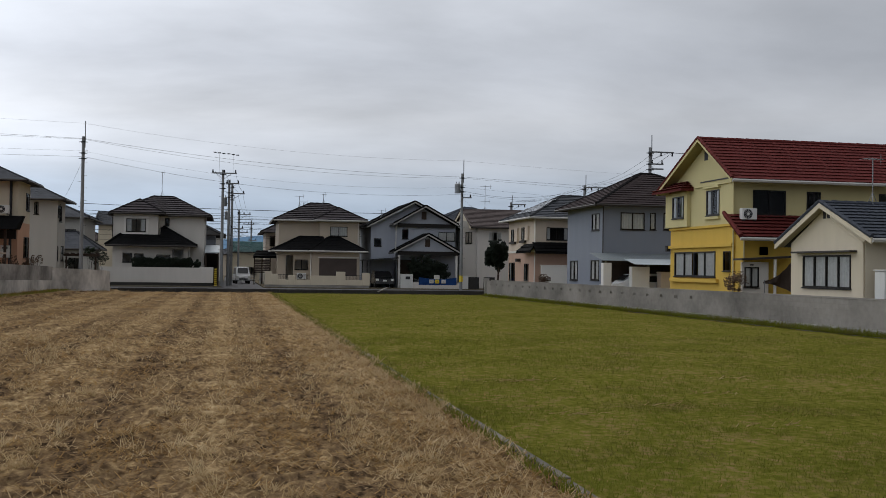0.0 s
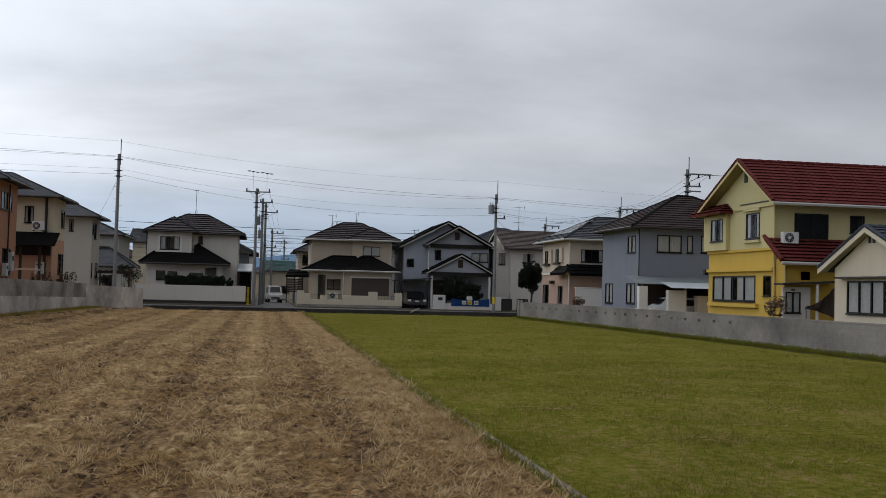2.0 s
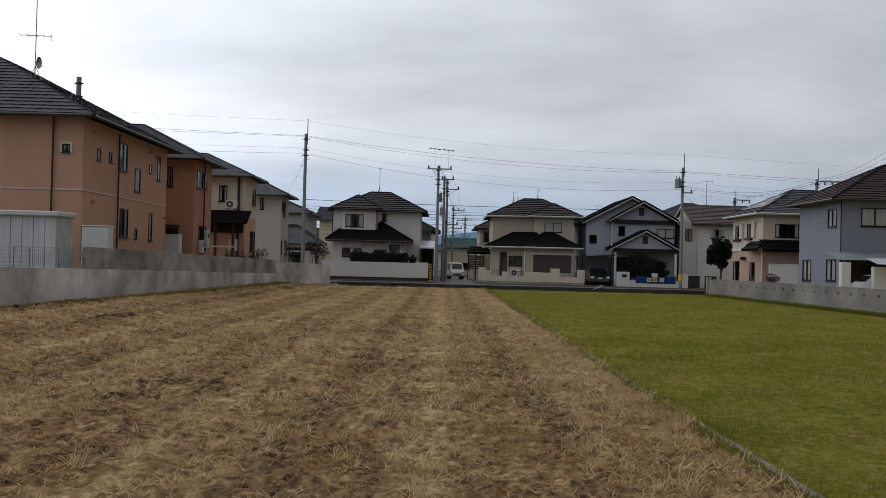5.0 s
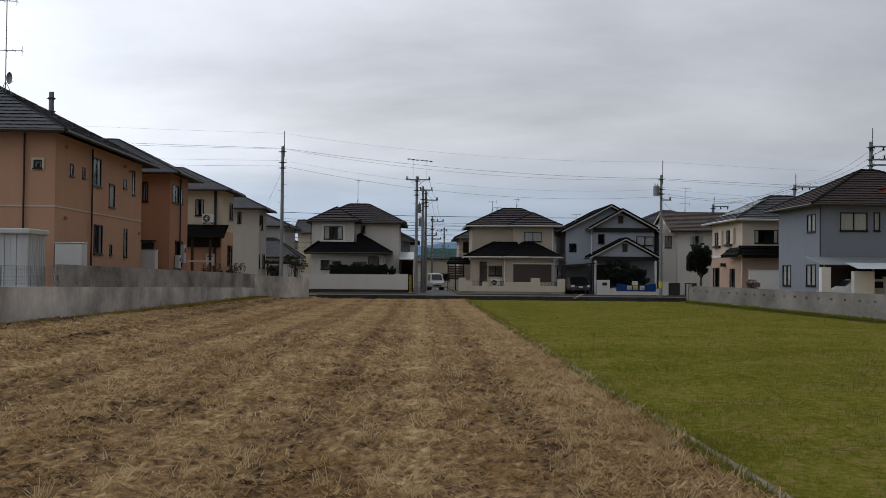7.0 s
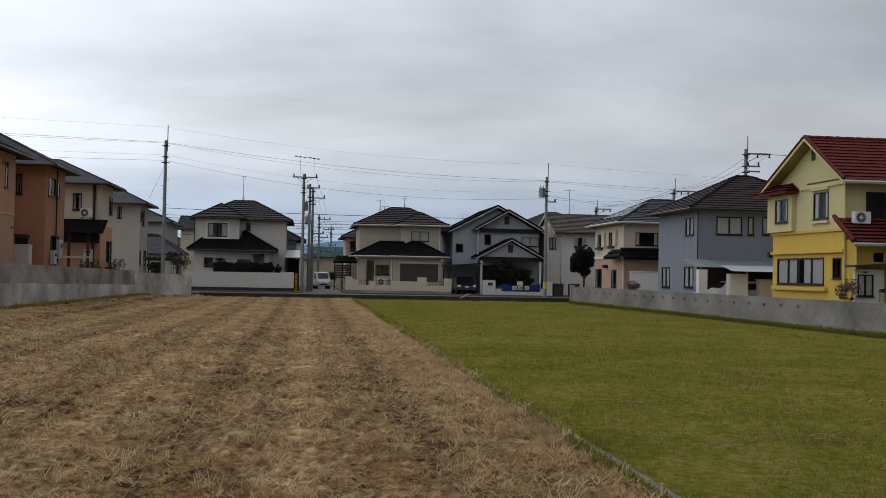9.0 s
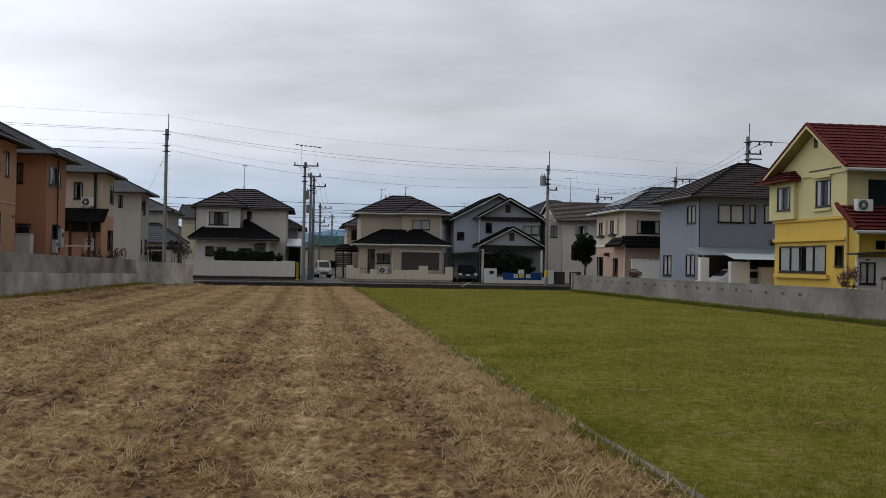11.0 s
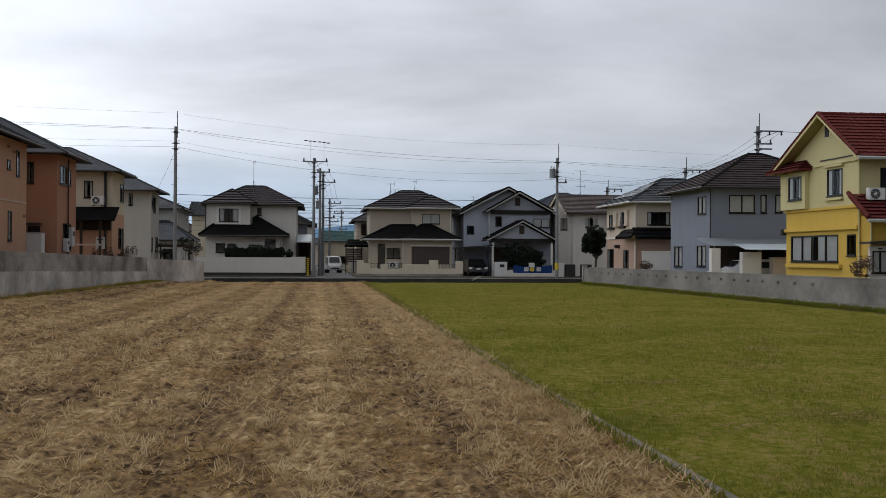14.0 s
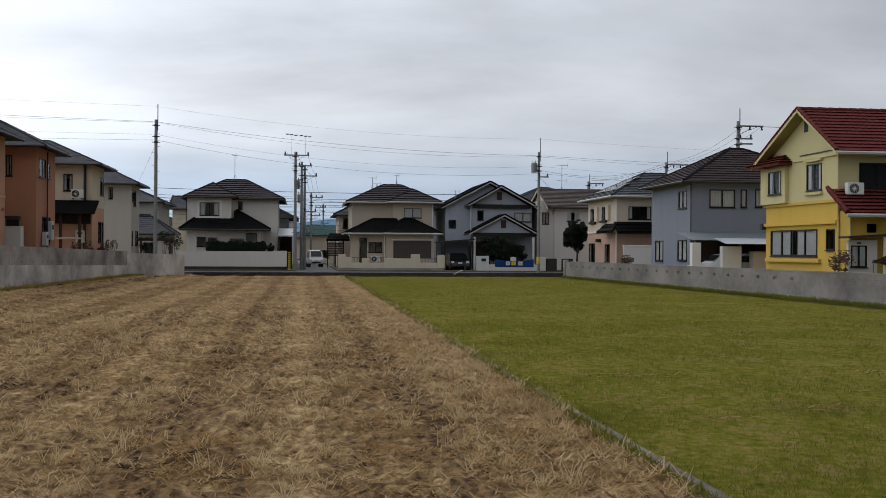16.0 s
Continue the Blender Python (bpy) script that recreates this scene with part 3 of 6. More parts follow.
KERB_X = 3.335
bm = grid_mesh([-1500, -40, -13.2, 21.2, 60, 1500], [-1500, -30, 20, 84, 140, 400, 2500], lambda x, y: -0.25)
single("ground", bm, DIRT, "flat earth of the town's plots", "ground", kind="structure")
xs = [-13.4 + i * (KERB_X - 0.1 + 13.4) / 190 for i in range(191)]
ys, y = [], -8.0
while y < 84.2:
    ys.append(y)
    y += 0.5 if y < 6.5 else 0.085 * max(1.0, (y - 2) / 10)
ys.append(84.2)
single("straw_field", grid_mesh(xs, ys, field_z), STRAW_SOIL, "harvested field with pale straw rows over dark soil", "field", kind="structure")
xs = [KERB_X + 0.06 + i * (22.2 - KERB_X - 0.06) / 60 for i in range(61)]
single("grass_field", grid_mesh(xs, ys, grass_z), TURF, "field of short green grass with brownish patches", "field", kind="structure")

# low concrete divider, laid in lengths
bm0 = bevelled(-0.055, 0.055, 0.0, 1.985, -0.2, 0.035, 0.012)
me = mesh_from("slab", bm0, "kerbstone")
divider = thing("field_divider", (KERB_X, -8, 0), "narrow weathered concrete strip between the two fields", "divider", kind="structure")
for i in range(46):
    s = new("slab", me)
    s.parent = divider
    s.location = (random.uniform(-0.012, 0.012), 2.0 * i, random.uniform(-0.022, 0.006) - min(0.05, 0.004 * max(0, i - 9)))
    s.rotation_euler = (0, 0, random.uniform(-0.006, 0.006))

# road across the far end, on a low retaining edge, and the street that leads away
bm = bmesh.new()
box(bm, -60, 90, 85.0, 90.0, -0.2, 0.26)
single("road", bm, "asphalt", "grey asphalt lane across the end of the fields", "road", kind="structure")
bm = bmesh.new()
box(bm, -0.6, 2.9, 90.0, 330, -0.2, 0.27)
single("street", bm, "asphalt", "narrow asphalt street running between the houses", "road", kind="structure")
# the blocks' dark colour includes the shade on the face towards the field
edge = thing("road_edge", (0, 84.6, 0), "stained concrete retaining edge of the road, darkened for its shade", "kerb", kind="structure")
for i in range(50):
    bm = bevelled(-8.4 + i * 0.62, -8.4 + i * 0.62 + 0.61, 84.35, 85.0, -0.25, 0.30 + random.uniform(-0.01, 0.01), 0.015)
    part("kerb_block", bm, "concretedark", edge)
bm = bmesh.new()
v = box(bm, -70, -13.75, 24, 84.2, -0.2, 0.85)
for q in v:
    if q.co.x > -20 and q.co.y > 50:
        q.co.x = -11.05
single("plot_west", bm, DIRT, "raised building plots behind the concrete wall", "ground", kind="structure")
bm = bmesh.new()
box(bm, 22.1, 110, 20, 84.2, -0.2, 0.55)
single("plot_east", bm, DIRT, "raised building plots behind the block wall", "ground", kind="structure")
for n, x0, x1 in (("plot_north_west", -70, -0.6), ("plot_north_east", 2.9, 110)):
    bm = bmesh.new()
    box(bm, x0, x1, 90.0, 330, -0.2, 0.36)
    single(n, bm, DIRT, "earth of the building plots across the road", "ground", kind="structure")


def blades(name, mat, zones, hgt, width, lying, seed, zfun, label, clump=0, spread=0.12, rows=0, skew=0.0):
    """Thin stalks as one mesh; zones: (x0, x1, y0, y1, per square metre, size factor). clump: stalks to a tuft."""
    rng = np.random.default_rng(seed)
    vs = []
    for x0, x1, y0, y1, dens, f in zones:
        per = clump or 1
        n = int((x1 - x0) * (y1 - y0) * dens / per)
        x, y = rng.uniform(x0, x1, n), rng.uniform(y0, y1, n)
        keep = (x > -0.65 * y - 3.0) & (x < 0.78 * y + 3.0) | (y < 7)
        if rows:
            wx = x + 0.45 * np.sin(y * 0.13 + 0.4) * np.sin(x * 0.5) + 0.3 * np.sin(y * 0.5 + x)
            w = 0.65 * np.cos((wx + 0.2) * math.tau / 2.7) + 0.35 * np.sin(wx * math.tau / 1.0)
            w = w if rows > 0 else -0.6 * w
            lump = np.sin(x * 2.9 + y * 1.7) * np.sin(x * 1.3 - y * 2.2 + 1.0)
            edge_ = np.clip((x - 1.3) / 0.8, 0, 1)
            keep &= rng.uniform(0, 1, n) < np.clip(0.37 + 0.42 * w + 0.26 * lump + 0.40 * edge_, 0.08, 1)
        elif not skew:
            lump = np.sin(x * 1.9 + y * 0.7) * np.sin(x * 0.6 - y * 1.6 + 1.0)
            patch = np.sin(x * 0.9 + 0.35 * y + 1.5 * np.sin(y * 0.8)) * np.sin(y * 1.35 - 0.3 * x + 1.2 * np.sin(x * 0.55))
            keep &= rng.uniform(0, 1, n) < np.clip(0.56 + 0.28 * lump + 0.42 * patch, 0.10, 1)
        x, y = x[keep], y[keep]
        if clump:
            k = rng.integers(max(2, clump // 3), clump * 2, len(x))
            size = rng.uniform(0.5, 1.4, len(x))
            x, y, size = np.repeat(x, k), np.repeat(y, k), np.repeat(size, k)
            x = x + rng.normal(0, spread * f, len(x)) * size
            y = y + rng.normal(0, spread * f, len(y)) * size
            if rows:
                inside = (x < KERB_X - 0.05) & (y < 84.1) & (x > -13.0)
                x, y, size = x[inside], y[inside], size[inside]
        else:
            size = np.ones(len(x))
        x = x + skew * (y - y0)
        n = len(x)
        z = np.array([zfun(a, b) for a, b in zip(x, y)])
        a = rng.uniform(0, math.tau, n)
        tilt = rng.uniform(*lying, n)
        h = hgt * min(f, 1.25) * rng.uniform(0.45, 1.3, n) * size
        d = np.stack([np.cos(a) * np.cos(tilt), np.sin(a) * np.cos(tilt), np.sin(tilt)], 1) * h[:, None]
        s = np.stack([-np.sin(a), np.cos(a), np.zeros(n)], 1) * (width * f / 2)
        b2 = rng.uniform(0, math.tau, n)
        s2 = np.stack([np.cos(b2), np.sin(b2), np.zeros(n)], 1) * (width * f / 2)
        s = np.where((tilt > 0.7)[:, None], s2, s)
        p = np.stack([x, y, z + 0.003 + rng.uniform(0, 0.035, n) * f], 1)
        vs.append(np.stack([p - s, p + s, p + d + s * 0.4, p + d - s * 0.4], 1).reshape(-1, 3))
    v = np.concatenate(vs)
    q = len(v) // 4
    me = bpy.data.meshes.new(name)
    me.vertices.add(len(v))
    me.vertices.foreach_set("co", v.astype(np.float32).ravel())
    me.loops.add(4 * q)
    me.loops.foreach_set("vertex_index", np.arange(4 * q, dtype=np.int32))
    me.polygons.add(q)
    me.polygons.foreach_set("loop_start", np.arange(0, 4 * q, 4, dtype=np.int32))
    me.update(calc_edges=True)
    me.materials.append(mat)
    return tagged(new(name, me), label, name.replace("_", " "), kind="stuff")


def stalk_material(name, stops, patch=2.6):
    m = bpy.data.materials.new(name)
    m.use_nodes = True
    nt = m.node_tree
    N, L = nt.nodes.new, nt.links.new
    b = nt.nodes["Principled BSDF"]
    b.inputs["Roughness"].default_value = 0.75
    b.inputs["Specular IOR Level"].default_value = 0.05
    g, r = N("ShaderNodeNewGeometry"), N("ShaderNodeValToRGB")
    els = r.color_ramp.elements
    els[0].position, els[0].color = stops[0][0], (*stops[0][1], 1)
    els[1].position, els[1].color = stops[-1][0], (*stops[-1][1], 1)
    for p, c in stops[1:-1]:
        els.new(p).color = (*c, 1)
    n = N("ShaderNodeTexNoise")
    n.inputs["Scale"].default_value, n.inputs["Detail"].default_value = patch, 4
    L(g.outputs["Position"], n.inputs["Vector"])
    w = N("ShaderNodeMath")
    w.operation = "MULTIPLY_ADD"
    L(n.outputs["Fac"], w.inputs[0])
    w.inputs[1].default_value, w.inputs[2].default_value = 1.9, -0.60
    k = N("ShaderNodeMath")
    k.operation = "MULTIPLY_ADD"
    L(g.outputs["Random Per Island"], k.inputs[0])
    k.inputs[1].default_value = 0.30
    L(w.outputs[0], k.inputs[2])
    L(k.outputs[0], r.inputs[0])
    L(r.outputs[0], b.inputs["Base Color"])
    tr, mx = N("ShaderNodeBsdfTranslucent"), N("ShaderNodeMixShader")
    L(r.outputs[0], tr.inputs[0])
    mx.inputs[0].default_value = 0.45
    L(b.outputs[0], mx.inputs[1])
    L(tr.outputs[0], mx.inputs[2])
    L(mx.outputs[0], nt.nodes["Material Output"].inputs[0])
    return m


STRAW = stalk_material("straw_stalks", [(0.0, (0.27, 0.182, 0.090)), (0.3, (0.39, 0.275, 0.142)), (0.7, (0.53, 0.40, 0.23)), (1.0, (0.63, 0.50, 0.32))])
STUBBLE = stalk_material("pale_stubble", [(0.0, (0.36, 0.255, 0.130)), (0.5, (0.48, 0.365, 0.205)), (1.0, (0.60, 0.48, 0.305))])
STRAW_OLD = stalk_material("weathered_straw", [(0.0, (0.14, 0.076, 0.033)), (0.4, (0.29, 0.175, 0.070)), (0.8, (0.41, 0.265, 0.108)), (1.0, (0.50, 0.35, 0.165))])
GRASS = stalk_material("grass_blades", [(0.0, (0.150, 0.122, 0.046)), (0.35, (0.134, 0.134, 0.024)), (0.75, (0.150, 0.170, 0.020)), (1.0, (0.22, 0.195, 0.05))], 0.75)
blades("straw", STRAW, [(-7, 3.3, -4, 6, 110, 1.0), (-9, 3.3, 6, 16, 230, 1.0), (-13, 3.3, 16, 30, 100, 1.3), (-13, 3.3, 30, 84, 36, 1.9)], 0.11, 0.016, (0.0, 0.6), 3, field_z, "cut pale straw and stubble lying in rows on soil", clump=14, rows=1)
blades("stubble_tufts", STUBBLE, [(-7, 3.3, 6, 18, 60, 1.0), (-11, 3.3, 18, 34, 20, 1.4)], 0.14, 0.013, (0.3, 1.3), 23, field_z, "upright pale stubble tufts left in the rows", clump=14, spread=0.045, rows=1)
blades("old_straw", STRAW_OLD, [(-7, 3.3, -4, 6, 80, 1.0), (-9, 3.3, 6, 16, 260, 1.0), (-13, 3.3, 16, 30, 90, 1.3), (-13, 3.3, 30, 84, 25, 1.9)], 0.10, 0.02, (0.0, 0.5), 4, field_z, "weathered orange-brown straw lying flat on soil", clump=22, spread=0.2, rows=-1)
blades("grass", GRASS, [(KERB_X + 0.05, 9, -4, 6, 120, 1.0), (KERB_X + 0.05, 12, 6, 16, 900, 0.9), (KERB_X + 0.05, 20, 16, 32, 280, 1.2), (KERB_X + 0.05, 20, 32, 84, 62, 1.8)], 0.045, 0.009, (0.35, 1.35), 5, grass_z, "short green grass blades over the field")
blades("grass_tufts", GRASS, [(KERB_X + 0.15, 12, 6, 18, 60, 0.8), (KERB_X + 0.15, 19.5, 18, 45, 3, 1.4)], 0.065, 0.010, (0.3, 1.2), 6, grass_z, "slightly taller grass tufts in the field", clump=18, spread=0.06)
blades("dry_blades", STRAW_OLD, [(KERB_X + 0.3, 14, 7, 24, 22, 1.0), (6.5, 16, 10, 22, 14, 1.1)], 0.05, 0.010, (0.0, 0.6), 14, grass_z, "dry straw-coloured blades among the grass", clump=5, spread=0.08)
blades("divider_straw", STRAW, [(1.7, 3.08, 6, 26, 200, 1.1), (1.7, 3.15, 26, 84, 46, 1.7)], 0.11, 0.016, (0.0, 0.6), 21, field_z, "pale straw heaped in a strip beside the divider", clump=16, spread=0.12)
blades("dry_grass_tufts", STRAW, [(2.7, KERB_X - 0.26, 6, 40, 240, 1.25), (2.95, KERB_X - 0.12, 24, 84, 130, 1.3), (KERB_X - 0.05, KERB_X + 0.05, 30, 84, 60, 1.2)], 0.13, 0.011, (0.05, 0.9), 8, lambda x, y: 0.0, "dry straw tufts leaning over the concrete strip", clump=12, spread=0.05)
blades("verge_grass", GRASS, [(KERB_X - 0.27, KERB_X - 0.06, 6, 84, 800, 1.25), (KERB_X + 0.09, KERB_X + 0.17, 6, 84, 260, 1.2), (KERB_X - 0.06, KERB_X + 0.06, 30, 84, 120, 1.2)], 0.075, 0.012, (0.5, 1.4), 11, lambda x, y: 0.0, "green weeds along the concrete strip")
blades("wall_foot_weeds", GRASS, [(21.30, 21.66, 29, 80, 900, 1.25)], 0.17, 0.013, (0.6, 1.45), 12, lambda x, y: 0.0, "green weeds along the block wall's foot", skew=-0.0332)
blades("bank_straw", STRAW_OLD, [(-13.15, -12.2, 24, 71, 40, 1.5)], 0.13, 0.016, (0.1, 1.1), 22, lambda x, y: 0.38, "dry stalks along the retaining wall's foot", clump=14, spread=0.16, skew=0.0447)
blades("bank_weeds", GRASS, [(-13.1, -12.1, 24, 71, 320, 1.2)], 0.07, 0.012, (0.4, 1.4), 13, lambda x, y: 0.38, "weeds along the retaining wall's foot", skew=0.0447)


# straw scraps blown on the grass
rnd = random.Random(31)
for x, y, n, w in ((5.26, 18.85, 26, 0.34), (6.6, 15.2, 10, 0.2), (4.9, 14.4, 12, 0.22), (8.3, 16.6, 10, 0.2), (7.2, 13.0, 14, 0.3), (9.6, 19.0, 10, 0.25)):
    bm = bmesh.new()
    for k in range(n):
        a, q = rnd.gauss(0.2, 0.5), rnd.uniform(0.08, 0.22)
        c = Vector((x + rnd.gauss(0, w), y + rnd.gauss(0, 0.06), rnd.uniform(0.02, 0.06)))
        tube(bm, c, c + Vector((math.cos(a) * q, math.sin(a) * q, rnd.uniform(-0.01, 0.05))), 0.005, 4, 0.003)
    single("straw_scrap", bm, STRAW, "few pale straw stalks lying on the grass", "straw", kind="stuff")

# clods, dead leaves and turned soil along the lip
rnd = random.Random(12)
bm = bmesh.new()
for i in range(300):
    y = 26 + 52 * rnd.random() ** 1.3
    x = lip_x(y) + rnd.gauss(0.08, 0.10)
    c, q = Vector((x, y, field_z(x, y) + 0.01)), 0.02 + 0.075 * rnd.random() ** 3
    ring = [[c + Vector((q * (1.5 if k % 2 else 1.0) * rnd.uniform(0.7, 1.3) * math.cos(k * 1.0472) * w, q * rnd.uniform(0.7, 1.5) * math.sin(k * 1.0472) * w, h * q * rnd.uniform(0.6, 1.2))) for k in range(6)] for w, h in ((1.0, -0.5), (0.9, 0.4), (0.45, 0.85))]
    vr = [[bm.verts.new(p) for p in row] for row in ring]
    for a, b in zip(vr, vr[1:]):
        for k in range(6):
            bm.faces.new((a[k], a[(k + 1) % 6], b[(k + 1) % 6], b[k]))
    bm.faces.new(vr[-1])
single("soil_clods", bm, "clod", "brown clods and dead leaves along the field edge", "soil clods", kind="stuff")


# ---- boundary walls ----
def local_part(name, bm, mat, parent, loc=(0, 0, 0), me=None):
    me = me or mesh_from(name, bm, mat)
    ob = new(name, me)
    ob.parent = parent
    ob.location = loc
    return ob


# block wall on the east side: 0.4 m blocks in courses on a footing
WE0, WE1 = Vector((21.75, 29.0, 0)), Vector((20.05, 80.2, 0))
wlen = (WE1 - WE0).length
east = thing("wall_east", WE0, "grey concrete block wall with a row of small openings", "wall", kind="structure")
east.rotation_euler = (0, 0, math.atan2(WE1.y - WE0.y, WE1.x - WE0.x))
bm = bmesh.new()
box(bm, -12, wlen, -0.11, 0.13, -0.25, 0.24)
local_part("footing", bm, "concrete", east)
blk = mesh_from("block", bevelled(0.0015, 0.3985, -0.07, 0.07, 0.0015, 0.1985, 0.002), "block")
OPEN_BLOCK = ((0.004, 0.07, 0.004, 0.196), (0.33, 0.396, 0.004, 0.196), (0.07, 0.33, 0.004, 0.04), (0.07, 0.33, 0.155, 0.196), (0.185, 0.215, 0.04, 0.155))
bmh = bmesh.new()
for a in OPEN_BLOCK:
    box(bmh, a[0], a[1], -0.075, 0.075, a[2], a[3])
blkh = mesh_from("block_open", bmh, "block")
rest = bmesh.new()
ncol = int(wlen / 0.4)
for row in range(5):
    z = 0.24 + 0.2 * row
    for col in range(-28, ncol):
        u = col * 0.4 + (0.2 if row % 2 else 0.0)
        hole = row == 3 and col % 4 == 0 and col >= 40
        if 10 <= col < 70:
            local_part("block", None, None, east, (u, random.uniform(-0.002, 0.002), z), blkh if hole else blk)
        elif hole:
            for a in OPEN_BLOCK:
                box(rest, u + a[0], u + a[1], -0.075, 0.075, z + a[2], z + a[3])
        else:
            d = random.uniform(-0.002, 0.002)
            box(rest, u + 0.0015, u + 0.3985, -0.07 + d, 0.07 + d, z + 0.0015, z + 0.1985)
ob = local_part("blockwork", rest, "block", east)
tagged(ob, kind="stuff")
bm = bmesh.new()
box(bm, -12, wlen + 0.2, -0.06, 0.06, 0.2, 0.84)
box(bm, -12, wlen + 0.2, -0.06, 0.06, 1.04, 1.235)
local_part("mortar", bm, "block", east)
bm = bmesh.new()
for k in range(int((wlen + 12) / 2)):
    box(bm, -12 + 2 * k + 0.005, -12 + 2 * k + 1.995, -0.085, 0.085, 1.243, 1.30)
local_part("coping", bm, "block", east)
bm = bmesh.new()
box(bm, wlen + 0.02, wlen + 0.35, -0.16, 0.16, -0.2, 1.42)
local_part("end_pier", bm, "concrete", east)

# cast retaining wall with blockwork on top on the west side
WW0, WW1, WW2 = Vector((-13.35, 24.0, 0)), Vector((-11.22, 71.6, 0)), Vector((-8.6, 80.6, 0))
west = thing("wall_west", WW0, "stained grey concrete retaining wall with blockwork above", "wall", kind="structure")
west.rotation_euler = (0, 0, math.atan2(WW1.y - WW0.y, WW1.x - WW0.x))
wl = (WW1 - WW0).length


def ledge_z(u):
    return 1.70 - 0.0149 * u


def coping_z(u):
    return 2.435 - 0.0113 * u


u, k = 0.0, 0
while u < wl - 0.1:
    w = min(3.0, wl - u)
    bm = bevelled(u + 0.001, u + w - 0.001, 0.0, 0.25, -0.2, 1.30, 0.006)
    for q in bm.verts:
        if q.co.z > 1.0:
            q.co.z += ledge_z(q.co.x) - 1.30 + 0.004 * (k % 3)
    local_part("panel", bm, "concretepale", west)
    u, k = u + w, k + 1
blk2 = mesh_from("block", bevelled(0.0015, 0.3985, 0.035, 0.175, 0.0015, 0.1985, 0.002), "blockstained")
bmh = bmesh.new()
for a in ((0.0015, 0.15, 0.0015, 0.1985), (0.25, 0.3985, 0.0015, 0.1985), (0.15, 0.25, 0.0015, 0.09), (0.15, 0.25, 0.165, 0.1985)):
    box(bmh, a[0], a[1], 0.035, 0.175, a[2], a[3])
blk2h = mesh_from("block", bmh, "blockstained")
for row in range(4):
    for col in range(int(14.6 / 0.4), int(wl / 0.4)):
        u = col * 0.4 + (0.2 if row % 2 else 0)
        f = (coping_z(u) - ledge_z(u) - 0.02) / 0.8
        b = local_part("block", None, None, west, (u, 0, ledge_z(u) + 0.02 + 0.2 * f * row), blk2h if row == 0 and col % 4 == 0 else blk2)
        b.scale = (1, 1, f)
bm = bmesh.new()
v = box(bm, 14.6, wl, 0.06, 0.165, 1.2, 1.9)
for q in v:
    q.co.z = coping_z(q.co.x) - 0.04 if q.co.z > 1.5 else ledge_z(q.co.x) - 0.05
local_part("mortar", bm, "blockstained", west)
# mesh fence on the ledge beside the shed
fence = thing("mesh_fence", WW0, "thin grey wire mesh fence on the retaining wall", "fence")
fence.rotation_euler = west.rotation_euler
for i in range(7):
    bm = bmesh.new()
    tube(bm, (8.0 + 1.1 * i, 0.1, ledge_z(8.0 + 1.1 * i)), (8.0 + 1.1 * i, 0.1, 2.2), 0.018, 5)
    local_part("post", bm, "steel", fence)
bm = bmesh.new()
for k in range(6):
    tube(bm, (8.0, 0.1, 1.62 + 0.115 * k), (14.6, 0.1, 1.62 + 0.115 * k), 0.004, 4)
for i in range(44):
    tube(bm, (8.0 + 0.15 * i, 0.1, 1.6), (8.0 + 0.15 * i, 0.1, 2.2), 0.004, 4)
local_part("wires", bm, "steel", fence)
# curved end by the road
bm = bmesh.new()
cv = [WW1.lerp(WW2, i / 10) + Vector((0.45 * math.sin(i / 10 * math.pi), 0, 0)) for i in range(11)]
for i, (p, q) in enumerate(zip(cv, cv[1:])):
    d = (q - p).normalized()
    nrm = Vector((-d.y, d.x, 0)) * 0.2
    zt0, zt1 = 1.80 - 0.018 * i - (0.02 * max(0, i - 8)), 1.80 - 0.018 * (i + 1) - (0.02 * max(0, i - 7))
    v = [bm.verts.new(a) for a in (p, q, q + nrm, p + nrm)] + [bm.verts.new((a.x, a.y, z)) for a, z in ((p, zt0), (q, zt1), (q + nrm, zt1), (p + nrm, zt0))]
    for s in v[:4]:
        s.co.z = -0.2
    for f in ((0, 1, 5, 4), (1, 2, 6, 5), (2, 3, 7, 6), (3, 0, 4, 7), (4, 5, 6, 7)):
        bm.faces.new([v[j] for j in f])
single("wall_corner", bm, "concretepale", "smooth pale concrete wall curving towards the road", "wall", kind="structure")


